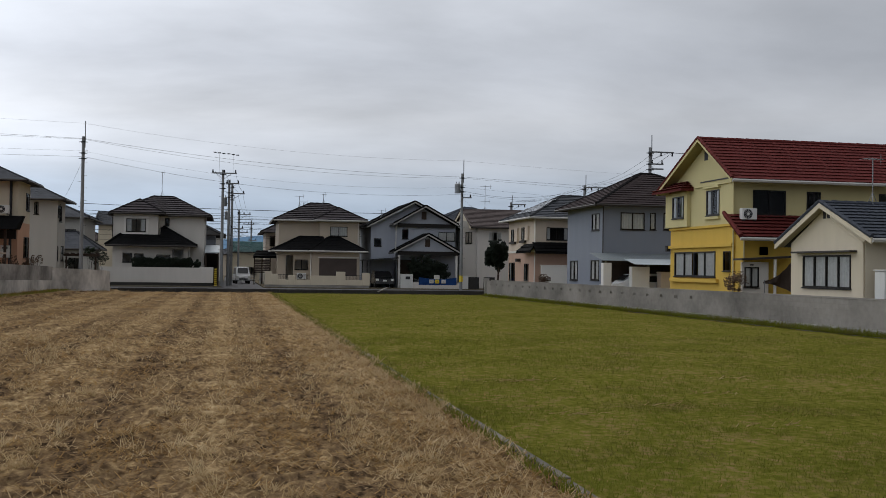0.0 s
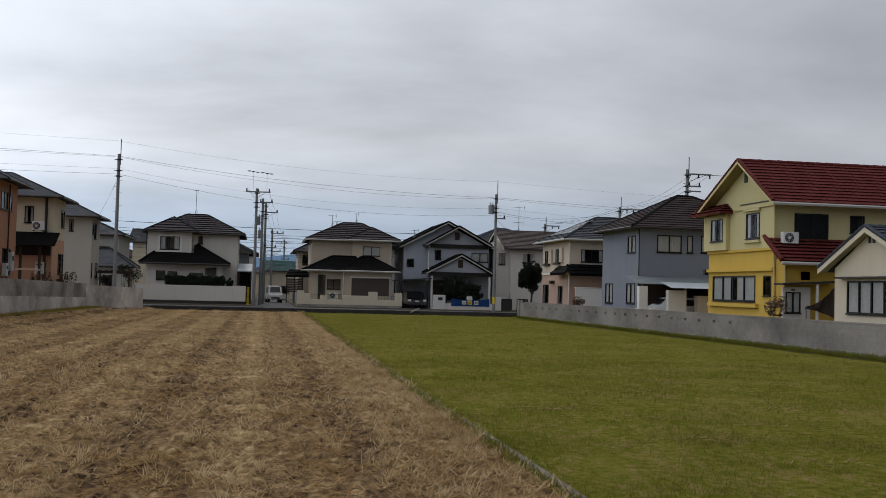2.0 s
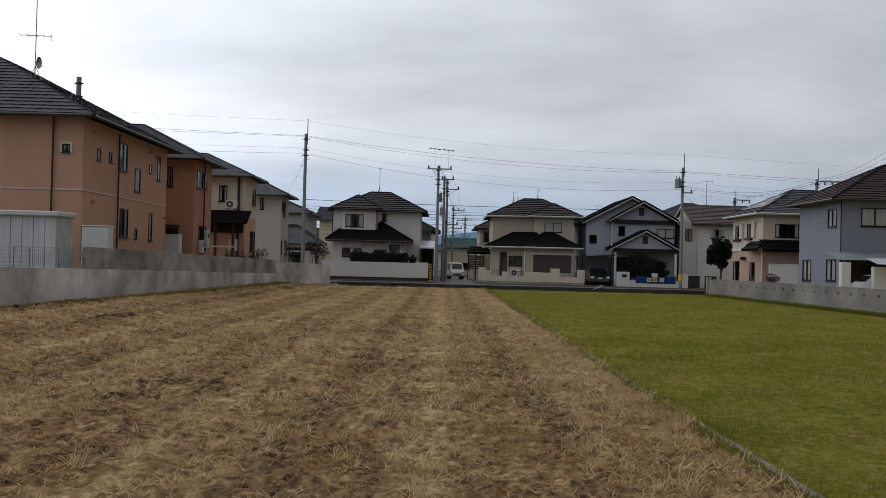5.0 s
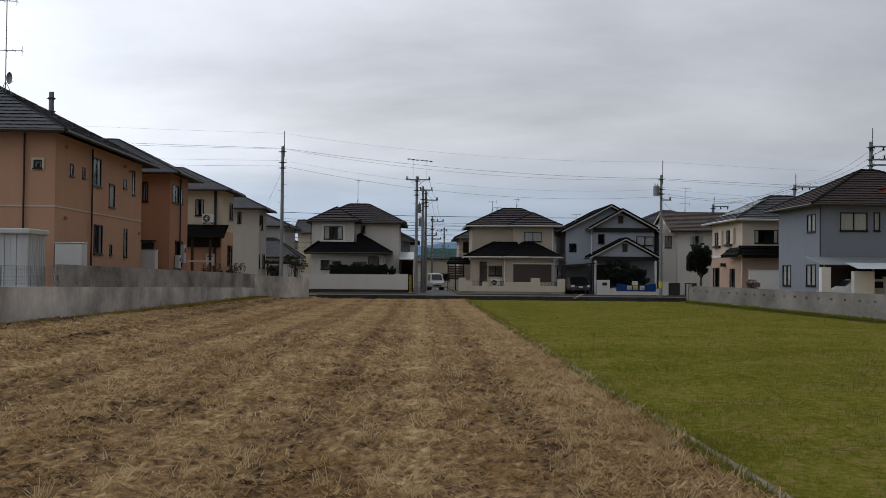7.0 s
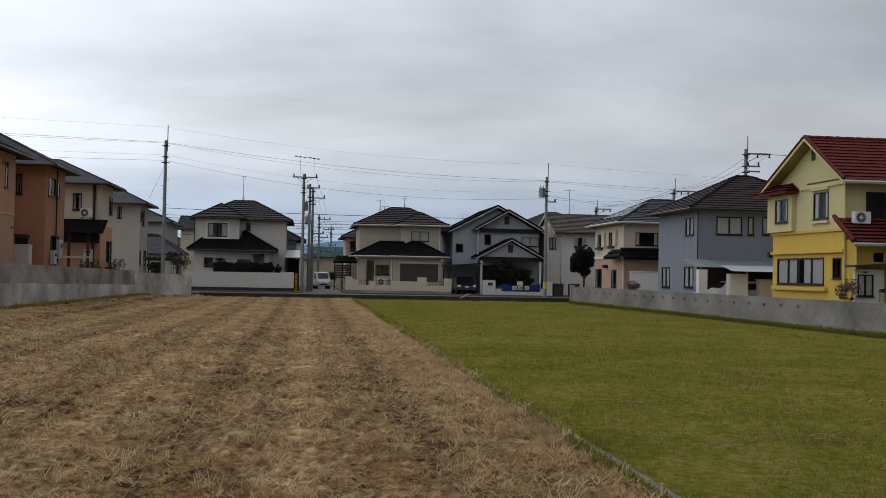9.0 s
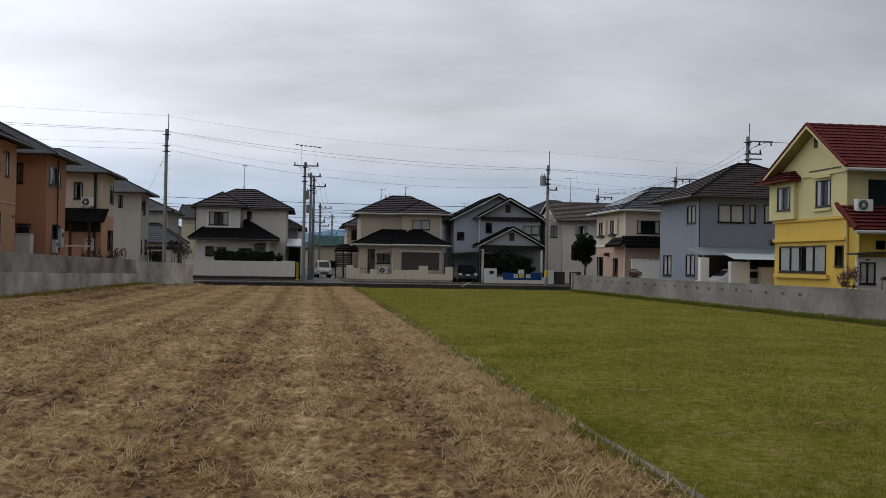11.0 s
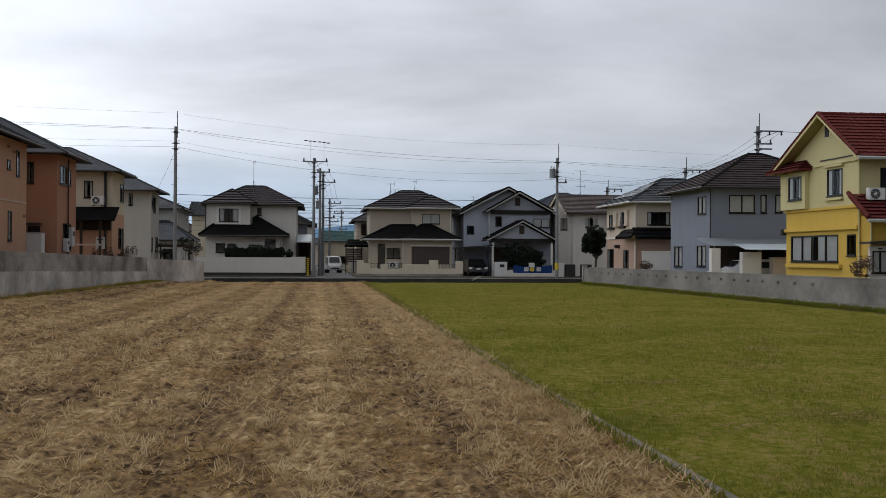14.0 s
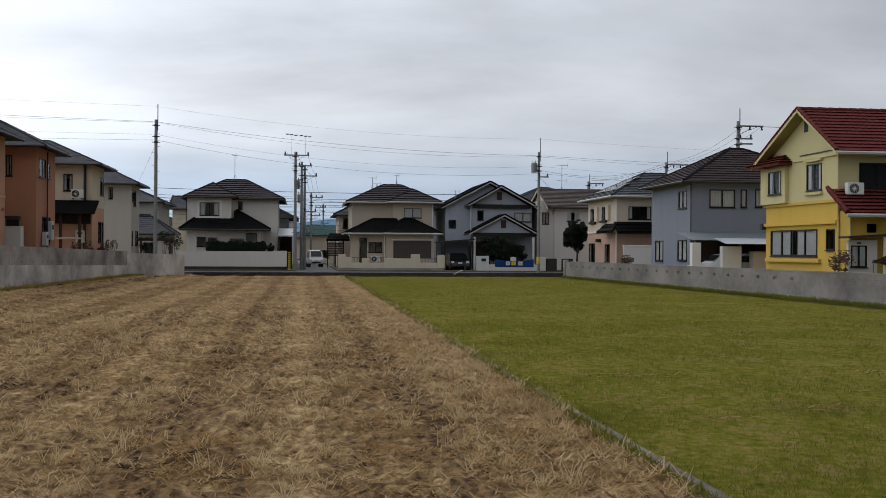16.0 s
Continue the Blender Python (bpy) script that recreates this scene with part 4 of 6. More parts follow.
# ---- houses on the east side ----
def yellow_house():
    h = thing("house", (23, 44.83, 0.5), "two-storey yellow house with a dark red tiled gable roof", "house", "houses")
    X, Y0, Y1, X1 = 23.0, 44.83, 52.0, 32.6
    up = [(49.92, 51.3, 4.9, 6.02), (46.34, 47.73, 4.91, 6.12)]
    lo = [(46.75, 51.45, 1.9, 3.15), (45.19, 45.93, 2.2, 3.13)]
    upf = [(23.93, 25.61, 4.85, 6.01), (26.69, 27.42, 5.2, 6.0), (30.5, 32.2, 4.9, 6.0)]
    walls(h, X, X1, Y0, Y1, 4.36, 6.52, "yellowpale", {"-x": up, "-y": upf}, "upper_wall")
    walls(h, X + 0.02, X1, Y0 + 0.02, Y1, 0.5, 4.36, "yellow", {"-x": lo}, "lower_wall")
    triangle_wall(h, "-x", X, [(Y0, 6.52), (Y1, 6.52), (47.6, 8.5)], "yellowpale")
    floor_slab(h, X, X1, Y0, Y1, 4.4)
    for r in up:
        if r[0] < 48:
            window(h, "-x", X, r, 1, 0.5)
        trim_band(h, "-x", X, r[0] - 0.12, r[1] + 0.12, r[3] + 0.10, r[3] + 0.2, "yellowpale", 0.14, "window_hood")
        trim_band(h, "-x", X, r[0] - 0.10, r[1] + 0.10, r[2] - 0.2, r[2] - 0.08, "yellowpale", 0.12, "window_ledge")
    window(h, "-x", X + 0.02, lo[0], 3, 0.85, fw=0.07)
    window(h, "-x", X + 0.02, lo[1], 0)
    trim_band(h, "-x", X + 0.02, 46.4, 51.8, 1.62, 1.8, "yellow", 0.16, "window_ledge")
    trim_band(h, "-x", X + 0.02, 44.9, 52.0, 3.35, 3.5, "yellow", 0.14, "window_hood")
    trim_band(h, "-x", X, Y0 - 0.03, Y1 + 0.03, 4.30, 4.42, "yellow", 0.07)
    trim_band(h, "-x", X, Y0 - 0.03, 49.0, 6.34, 6.46, "yellowpale", 0.08)
    trim_band(h, "-x", X, 45.0, 48.4, 6.56, 6.62, "gutter", 0.03)
    trim_band(h, "-x", X, 47.62, 47.98, 7.65, 8.2, "darksteel", 0.02, "gable_vent")
    for r in upf:
        window(h, "-y", Y0, r, 1)
    roof = gable_roof(h, X - 0.55, X1 + 0.5, 44.0, 52.55, 6.42, 8.68, "x", "roofred", "yellowpale", ridge=47.6, gutter="gutterlight", tile=0.32, ze2=6.35, board=0.15)
    for p, q in (((44.1, 6.30), (47.6, 8.54)), ((52.45, 6.22), (47.6, 8.54))):
        bm = bmesh.new()
        poly(bm, (22.49, p[0], p[1]), (23.0, p[0], p[1]), (23.0, q[0], q[1]), (22.49, q[0], q[1]))
        bmesh.ops.solidify(bm, geom=bm.faces[:], thickness=0.015)
        part("soffit", bm, "yellowpale", h)
    # bay with its own small roof at the far corner
    bm = bmesh.new()
    slope(bm, (22.3, 52.9, 6.36), (22.3, 49.2, 6.36), (23.0, 52.2, 6.78), (23.0, 49.9, 6.78), tile=0.32, course=0.25)
    slope(bm, (22.3, 49.2, 6.36), (23.0, 49.2, 6.36), (23.0, 49.9, 6.78), (23.0, 49.9, 6.78), tile=0.32, course=0.25)
    part("bay_roof", bm, "roofred", h)
    bm = bmesh.new()
    panel(bm, "-x", 22.8, 49.55, 52.2, 4.44, 6.24, [up[0]], 0.195)
    bay = part("bay", bm, "yellowpale", h)
    window(h, "-x", 22.8, up[0], 1, 0.5)
    # lower storey roof on the south side
    bm = bmesh.new()
    slope(bm, (22.45, 43.1, 3.72), (26.6, 43.1, 3.72), (22.45, 44.83, 4.85), (26.6, 44.83, 4.85), tile=0.32, course=0.28)
    low = part("lower_roof", bm, "roofred", h)
    caps(low, [((22.45, 43.1, 3.80), (22.45, 44.83, 4.93))], "roofred", 0.11)
    gutters(low, [((22.4, 43.1, 3.72), (26.6, 43.1, 3.72))], "gutterlight")
    bm = bmesh.new()
    panel(bm, "-y", 43.9, 23.05, 26.4, 0.5, 3.9, [(23.77, 24.19, 2.95, 3.32)])
    panel(bm, "-x", 23.05, 43.9 + 0.16, 44.82, 0.5, 3.9)
    part("annex_wall", bm, "yellow", h)
    trim_band(h, "-y", 43.85, 23.77, 24.19, 2.95, 3.32, "darksteel", -0.02, "vent")
    pipe(h, 22.92, 44.76, 0.5, 6.4, "yellowpale")
    pipe(h, 22.98, 43.85, 0.5, 3.7, "yellowpale")
    bm = bmesh.new()
    box(bm, 22.8, 23.0, 52.0, 52.25, 3.2, 3.5)
    part("meter_box", bm, "darksteel", h)
    return h


yellow_house()
air_conditioner(23.08, 44.5, 4.52, w=0.74, h=0.52)


def porch():
    t = thing("porch", (22.75, 43.6, 0.5), "cream lean-to porch with a thin dark roof beside the yellow house", "porch")
    bm = bmesh.new()
    panel(bm, "-y", 43.55, 22.75, 24.05, 0.5, 2.62, [(22.86, 23.57, 1.47, 2.39)])
    part("wall", bm, "white", t)
    window(t, "-y", 43.55, (22.86, 23.57, 1.47, 2.39), 1, 0.99)
    trim_band(t, "-y", 43.55, 23.12, 23.3, 2.46, 2.52, "darksteel", 0.02, "vent")
    bm = bmesh.new()
    v = box(bm, 22.45, 25.2, 43.0, 43.84, 2.68, 2.77)
    for q in v:
        q.co.z += (q.co.x - 22.45) * 0.06
    part("roof", bm, "gutter", t)
    part("post", bevelled(24.1, 24.2, 43.1, 43.2, 0.5, 2.76, 0.01), "trim", t)


porch()


def awning():
    t = thing("awning", (24.1, 43.0, 0.6), "sagging brown canvas sheet tied beside the porch", "awning")
    bm = bmesh.new()
    n, m = 16, 12
    vs = []
    for j in range(m + 1):
        f = j / m
        row = []
        for i in range(n + 1):
            u = i / n
            top = 1.78 + 0.95 * u ** 1.7
            low = 1.66 - 0.42 * u + 0.10 * math.sin(math.pi * u)
            fold = 0.07 * math.sin(9 * u + 3 * f) * (0.3 + f) + 0.03 * math.sin(23 * u)
            row.append(bm.verts.new((23.45 + 1.4 * u, 42.8 + fold + 0.12 * f, top + (low - top) * f)))
        vs.append(row)
    for a, b in zip(vs, vs[1:]):
        for i in range(n):
            bm.faces.new((a[i], a[i + 1], b[i + 1], b[i]))
    bmesh.ops.solidify(bm, geom=bm.faces[:], thickness=0.02)
    part("sheet", bm, "canvas", t)
    for x, z in ((23.47, 1.8), (24.83, 2.75)):
        bm = bmesh.new()
        tube(bm, (x, 42.85, 0.5), (x, 42.85, z), 0.025)
        part("post", bm, "steel", t)


awning()


def small_house():
    h = thing("house", (22.4, 33.7, 0.5), "single-storey cream house with a blue-grey tiled gable roof", "house", "houses")
    X, Y0, Y1, X1 = 22.4, 33.7, 38.75, 33.0
    win = (34.57, 37.84, 1.59, 2.84)
    walls(h, X, X1, Y0, Y1, 0.5, 3.35, "cream", {"-x": [win]})
    triangle_wall(h, "-x", X, [(Y0, 3.35), (Y1, 3.35), (36.15, 4.72)], "cream")
    floor_slab(h, X, X1, Y0, Y1, 0.8)
    window(h, "-x", X, win, 3, 0.99, fw=0.06)
    trim_band(h, "-x", X, 34.2, 38.3, 2.93, 3.0, "gutter", 0.3, "window_hood")
    for a in (36.25, 35.98):
        trim_band(h, "-x", X, a, a + 0.17, 4.25, 4.55, "darksteel", 0.02, "gable_vent")
    gable_roof(h, X - 0.32, X1 + 0.4, 32.85, 39.45, 3.40, 4.84, "x", "roofblue", "cream", ridge=36.15, gutter="gutterlight", tile=0.3, ze2=3.32, board=0.2)
    for p, q in (((32.95, 3.28), (36.15, 4.70)), ((39.35, 3.20), (36.15, 4.70))):
        bm = bmesh.new()
        poly(bm, (22.11, p[0], p[1]), (22.4, p[0], p[1]), (22.4, q[0], q[1]), (22.11, q[0], q[1]))
        bmesh.ops.solidify(bm, geom=bm.faces[:], thickness=0.015)
        part("soffit", bm, "cream", h)
    pipe(h, X - 0.05, Y0 + 0.06, 0.5, 3.3, "cream")
    return h


small_house()
antenna(24.36, 36.2, 4.85, 6.65, ((6.6, 0.75, 5),), yaw=0.1)
t = thing("storage_box", (22.9, 33.0, 0.5), "white steel storage cabinet beside the cream house", "cabinet")
part("body", bevelled(22.5, 23.5, 32.7, 33.3, 0.5, 2.24, 0.02), "plastic", t)
part("lid", bevelled(22.46, 23.54, 32.66, 33.34, 2.243, 2.30, 0.015), "plastic", t)


def grey_house():
    h = thing("house", (22.5, 60.96, 0.5), "two-storey blue-grey house with a brown tiled hip roof", "house", "houses")
    X, Y0, Y1, X1 = 22.5, 60.96, 67.75, 31.5
    side = [(61.52, 62.9, 4.67, 5.72), (65.56, 67.02, 1.5, 2.78), (61.52, 63.0, 1.55, 2.79)]
    fr = [(23.66, 25.24, 4.7, 5.76), (25.59, 25.97, 4.72, 5.78), (26.49, 26.91, 4.74, 5.8)]
    walls(h, X, X1, Y0, Y1, 0.5, 6.2, "bluegrey", {"-x": side, "-y": fr})
    floor_slab(h, X, X1, Y0, Y1, 3.6)
    for r in side:
        window(h, "-x", X, r, 1, 0.99, fw=0.06)
    for i, r in enumerate(fr):
        window(h, "-y", Y0, r, 1 if i == 0 else 0, 0.99, fw=0.06)
    hip_roof(h, X - 0.65, X1 + 0.6, Y0 - 0.65, Y1 + 0.65, 6.22, 8.5, "x", 26.3, 27.2, "roofbrown", tile=0.32, course=0.34, lift=0.055, nose=0.02)
    trim_band(h, "-y", Y0, X, X + 0.05, 0.5, 6.2, "gutter", 0.02, "corner_trim")
    return h


grey_house()


def carport():
    t = thing("carport", (22, 58, 0.5), "lean-to carport with pale corrugated sheet roof and white piers", "carport")
    bm = bmesh.new()
    n = 60
    def sheet(x0, x1, y0, y1, z0, z1):
        for i in range(n):
            a, b = x0 + (x1 - x0) * i / n, x0 + (x1 - x0) * (i + 1) / n
            da, db = 0.015 * (i % 2), 0.015 * ((i + 1) % 2)
            poly(bm, (a, y0, z0 + da), (b, y0, z0 + db), (b, y1, z1 + db), (a, y1, z1 + da))
    sheet(21.6, 28.5, 58.4, 60.9, 2.74, 3.22)
    part("roof_sheet", bm, "zincsheet", t, "weathered grey corrugated roof sheet")
    bm = bmesh.new()
    sheet(23.0, 28.5, 56.9, 58.7, 2.52, 2.86)
    part("roof_sheet", bm, "polycarb", t)
    # dark boards added at the back and side to stand for the carport's inner shade
    for i in range(12):
        part("wall_board", bevelled(22.6 + 0.5 * i, 23.09 + 0.5 * i, 60.7, 60.8, 0.5, 2.75, 0.01), "wood", t)
    for i in range(5):
        part("wall_board", bevelled(26.4, 26.5, 58.3 + 0.5 * i, 58.79 + 0.5 * i, 0.5, 2.7, 0.01), "wood", t)
    for x0, x1, y, z1 in ((21.63, 22.15, 58.4, 2.6), (23.2, 24.33, 57.9, 2.4)):
        bm = bevelled(x0, x1, y, y + 0.4, 0.5, z1, 0.02)
        part("pier", bm, "trim", t)
    for x in (21.8, 24.5, 27.5):
        bm = bmesh.new()
        box(bm, x, x + 0.08, 58.55, 58.65, 0.5, 2.75)
        part("post", bm, "steel", t)
    bm = bmesh.new()
    box(bm, 21.6, 28.5, 58.58, 58.66, 2.62, 2.71)
    part("beam", bm, "gutter", t)


carport()
t = thing("storage_box", (25.2, 57.6, 0.5), "beige plastic storage box under the carport roof", "box", "storage boxes")
part("body", bevelled(24.9, 26.3, 57.6, 58.2, 0.5, 2.05, 0.03), "tan", t)
part("lid", bevelled(24.86, 26.34, 57.56, 58.24, 2.053, 2.12, 0.02), "tan", t)


def car(x, y, z, yaw, paint, label, van=False):
    """A small boxy car, nose towards -y before turning."""
    t = thing("car", (x, y, z), label, "car", "parked cars")
    L_, W_, H_ = (3.4, 1.48, 1.75) if van else (3.9, 1.62, 1.5)
    prof = [(0.0, 0.35), (0.02, 0.72), (0.28 if van else 0.95, 0.95), (0.75 if van else 1.5, H_ - 0.05), (L_ - 0.5, H_), (L_ - 0.05, H_ - 0.25), (L_, 0.85), (L_, 0.3)]
    m = pose(x, y, z, 0, 0, yaw)

    def add(name, bm, mat, parent):
        bmesh.ops.transform(bm, matrix=m, verts=bm.verts)
        return part(name, bm, mat, parent)

    bm = bmesh.new()
    rows = []
    for sx, tuck in ((-1, 1), (1, 1)):
        rows.append([bm.verts.new((sx * (W_ / 2 - (0.12 if pz > 1.0 else 0.0)), py - L_ / 2, pz)) for py, pz in prof])
    bm.faces.new(rows[0])
    bm.faces.new(rows[1][::-1])
    for i in range(len(prof)):
        j = (i + 1) % len(prof)
        bm.faces.new((rows[0][i], rows[1][i], rows[1][j], rows[0][j]))
    bmesh.ops.bevel(bm, geom=list(bm.edges), offset=0.05, segments=2, affect="EDGES")
    add("body", bm, paint, t)
    a, b = prof[2], prof[3]
    bm = bmesh.new()
    w = W_ / 2 - 0.2
    poly(bm, (-w, a[0] - L_ / 2 - 0.01 + 0.08, a[1] + 0.10), (w, a[0] - L_ / 2 + 0.07, a[1] + 0.10), (w * 0.92, b[0] - L_ / 2 - 0.08, b[1] - 0.08), (-w * 0.92, b[0] - L_ / 2 - 0.08, b[1] - 0.08))
    bmesh.ops.translate(bm, verts=bm.verts, vec=(0, -0.03, 0.03))
    add("windscreen", bm, "cardark", t)
    for s in (-1, 1):
        bm = bmesh.new()
        xx = s * (W_ / 2 - 0.055)
        poly(bm, (xx, b[0] - L_ / 2 - 0.05, 1.0), (xx, L_ / 2 - 0.5, 1.0), (xx * 0.93, L_ / 2 - 0.6, H_ - 0.15), (xx * 0.93, b[0] - L_ / 2 + 0.1, H_ - 0.15))
        bmesh.ops.translate(bm, verts=bm.verts, vec=(s * 0.02, 0, 0))
        add("side_window", bm, "cardark", t)
        bm = bmesh.new()
        box(bm, s * W_ * 0.42 - 0.14, s * W_ * 0.42 + 0.14, -L_ / 2 - 0.02, -L_ / 2 + 0.05, 0.62, 0.8)
        add("headlight", bm, "lamp", t)
        for py in (-L_ / 2 + 0.65, L_ / 2 - 0.65):
            bm = bmesh.new()
            tube(bm, (s * (W_ / 2 - 0.2), py, 0.28), (s * (W_ / 2 + 0.01), py, 0.28), 0.28, 16)
            wh = add("wheel", bm, "rubber", t)
            bm = bmesh.new()
            tube(bm, (s * (W_ / 2), py, 0.28), (s * (W_ / 2 + 0.02), py, 0.28), 0.17, 12)
            add("rim", bm, "steel", wh)
    bm = bmesh.new()
    box(bm, -0.45, 0.45, -L_ / 2 - 0.02, -L_ / 2 + 0.04, 0.42, 0.55)
    add("grille", bm, "darksteel", t)
    bm = bmesh.new()
    box(bm, -0.17, 0.17, -L_ / 2 - 0.035, -L_ / 2 + 0.0, 0.56, 0.7)
    add("plate_bar", bm, "plastic", t)
    return t


car(24.0, 59.4, 0.5, -90, "carwhite", "small white car parked under the carport")


def pink_house():
    h = thing("house", (22.3, 74.6, 0.5), "two-storey beige and pink house with solar panels", "house", "houses")
    X, Y0, Y1, X1 = 22.3, 74.6, 82.2, 30.0
    side = [(80.07, 81.48, 4.39, 5.35), (77.12, 78.42, 4.44, 5.41)]
    lows = [(80.26, 81.9, 1.2, 2.69), (76.4, 77.6, 1.3, 2.6)]
    fr = [(23.13, 24.8, 4.38, 5.31)]
    walls(h, X, X1, Y0, Y1, 3.5, 6.05, "beige", {"-x": side, "-y": fr}, "upper_wall")
    walls(h, X, X1, Y0, Y1, 0.5, 3.5, "pink", {"-x": lows}, "lower_wall")
    floor_slab(h, X, X1, Y0, Y1, 3.5)
    for r in side + lows:
        window(h, "-x", X, r, 1, 0.3)
    window(h, "-y", Y0, fr[0], 1, 0.3)
    for r in side:
        trim_band(h, "-x", X, r[0] - 0.85, r[0] - 0.06, r[2] - 0.05, r[3] + 0.08, "beige", 0.16, "shutter_case")
        trim_band(h, "-x", X, r[0] - 0.06, r[1] + 0.1, r[2] - 0.22, r[2] - 0.06, "gutter", 0.18, "window_ledge")
    bm = bmesh.new()
    box(bm, 24.9, 25.1, 73.4, 74.58, 3.5, 5.5)
    part("side_screen", bm, "shutter", h, "brown side screen of the balcony")
    trim_band(h, "-x", X, 78.6, 79.0, 2.75, 3.0, "gutter", 0.35, "door_canopy")
    trim_band(h, "-x", X, Y0, Y1, 3.45, 3.6, "trim", 0.05)
    roof = hip_roof(h, X - 0.6, X1 + 0.6, Y0 - 0.65, Y1 + 0.65, 6.06, 7.95, "x", 25.5, 27.2, "roofgrey", tile=0.4, gutter="gutterlight", course=0.36, lift=0.055, nose=0.02)
    # panels lie on the west slope
    ez, rz, ex, rx = 6.06, 7.95, X - 0.6, 25.5
    for i in range(5):
        for j in range(2):
            f0, f1 = 0.22 + 0.30 * j, 0.22 + 0.30 * j + 0.28
            y0 = 75.6 + 1.22 * i
            if f1 > 0.75 and i in (0, 4):
                continue
            bm = bmesh.new()
            pts = []
            for f in (f0, f1):
                for yy in (y0, y0 + 1.18):
                    pts.append((ex + (rx - ex) * f, yy, ez + (rz - ez) * f + 0.10))
            poly(bm, pts[0], pts[1], pts[3], pts[2])
            bmesh.ops.solidify(bm, geom=bm.faces[:], thickness=0.04)
            part("solar_panel", bm, "solar", roof, "glossy grey solar panel")
    bm = bmesh.new()
    slope(bm, (22.0, 73.5, 3.45), (25.2, 73.5, 3.45), (22.0, 74.58, 4.2), (25.2, 74.58, 4.2), tile=0.4)
    slope(bm, (21.6, 77.5, 3.5), (21.6, 73.6, 3.5), (22.28, 77.5, 4.1), (22.28, 74.4, 4.1), tile=0.4)
    part("lower_roof", bm, "roofblack", h)
    pipe(h, 22.2, 74.5, 0.5, 6.0, "trim")
    return h


pink_house()
t = thing("garden_wall", (22.2, 73.0, 0.5), "white rendered garden screen wall before the pink house", "wall", "garden walls")
part("panel", bevelled(22.27, 24.4, 73.0, 73.15, 0.5, 2.45, 0.02), "trim", t)
part("coping", bevelled(22.22, 24.45, 72.96, 73.19, 2.453, 2.51, 0.015), "trim", t)


# ---- houses across the road ----
def centre_house():
    h = thing("house", (8, 93, 0.36), "two-storey tan house with dark tiled hip roofs", "house", "houses")
    walls(h, 4.37, 8.1, 95.6, 102.5, 3.4, 6.35, "tan", {}, "upper_wall")
    uw = (8.95, 10.52, 4.95, 5.8)
    walls(h, 8.0, 11.6, 94.9, 102.5, 3.4, 6.35, "tan", {"-y": [uw]}, "upper_wall")
    window(h, "-y", 94.9, uw, 1, 0.99)
    hip_roof(h, 3.85, 12.15, 94.9, 103.1, 6.36, 8.1, "x", 7.4, 9.15, "rooftile", gutter="gutterlight", tile=0.5)
    hip_roof(h, 7.5, 12.25, 94.25, 99.0, 6.38, 7.6, "y", 96.5, 98.6, "rooftile", gutter="gutterlight", tile=0.5, name="front_roof")
    lo = [(4.94, 5.58, 0.95, 3.1), (5.73, 6.91, 1.87, 2.75)]
    lo2 = [(7.85, 11.2, 1.35, 2.9)]
    walls(h, 4.2, 7.2, 93.6, 95.5, 0.36, 3.55, "tan", {"-y": lo}, "lower_wall")
    walls(h, 7.2, 11.4, 93.0, 95.5, 0.36, 3.55, "tan", {"-y": lo2}, "lower_wall")
    window(h, "-y", 93.6, lo[0], 0)
    window(h, "-y", 93.6, lo[1], 1)
    bm = bmesh.new()
    face_box(bm, "-y", 93.0, 7.85, 11.2, 1.35, 2.9, -0.09, -0.12)
    sh = part("roll_shutter", bm, "shutter", h, "closed brown roll shutter")
    for k in range(20):
        z0 = 1.35 + (2.9 - 1.35) * k / 20
        bm = bmesh.new()
        face_box(bm, "-y", 93.0, 7.86, 11.19, z0 + 0.004, z0 + 0.073, -0.03 - 0.01 * (k % 2), -0.088)
        part("slat", bm, "shutter", sh)
    trim_band(h, "-y", 93.0, 7.7, 11.35, 2.93, 3.03, "trim", 0.06, "shutter_box")
    hip_roof(h, 3.6, 8.6, 92.9, 96.9, 3.56, 4.82, "x", 6.2, 8.3, "roofblack", gutter="gutterlight", tile=0.5, name="lower_roof", course=0.34, lift=0.03, nose=0.01)
    hip_roof(h, 6.9, 12.05, 92.35, 97.0, 3.57, 4.82, "x", 8.8, 9.8, "roofblack", gutter="gutterlight", tile=0.5, name="lower_roof", course=0.34, lift=0.03, nose=0.01)
    pipe(h, 7.1, 92.95, 0.4, 3.5, "trim")
    pipe(h, 11.5, 94.8, 3.6, 6.3, "trim")


centre_house()
air_conditioner(5.9, 93.5, 0.95, w=0.8, h=0.55)
antenna(6.4, 99, 7.75, 8.8, ((8.75, 0.75, 5),), yaw=0.2)
antenna(6.85, 99.4, 7.8, 8.3, ((8.25, 0.7, 4),), yaw=0.1)
antenna(8.66, 99, 8.1, 9.05, ((9.0, 0.4, 3),), yaw=0.6)


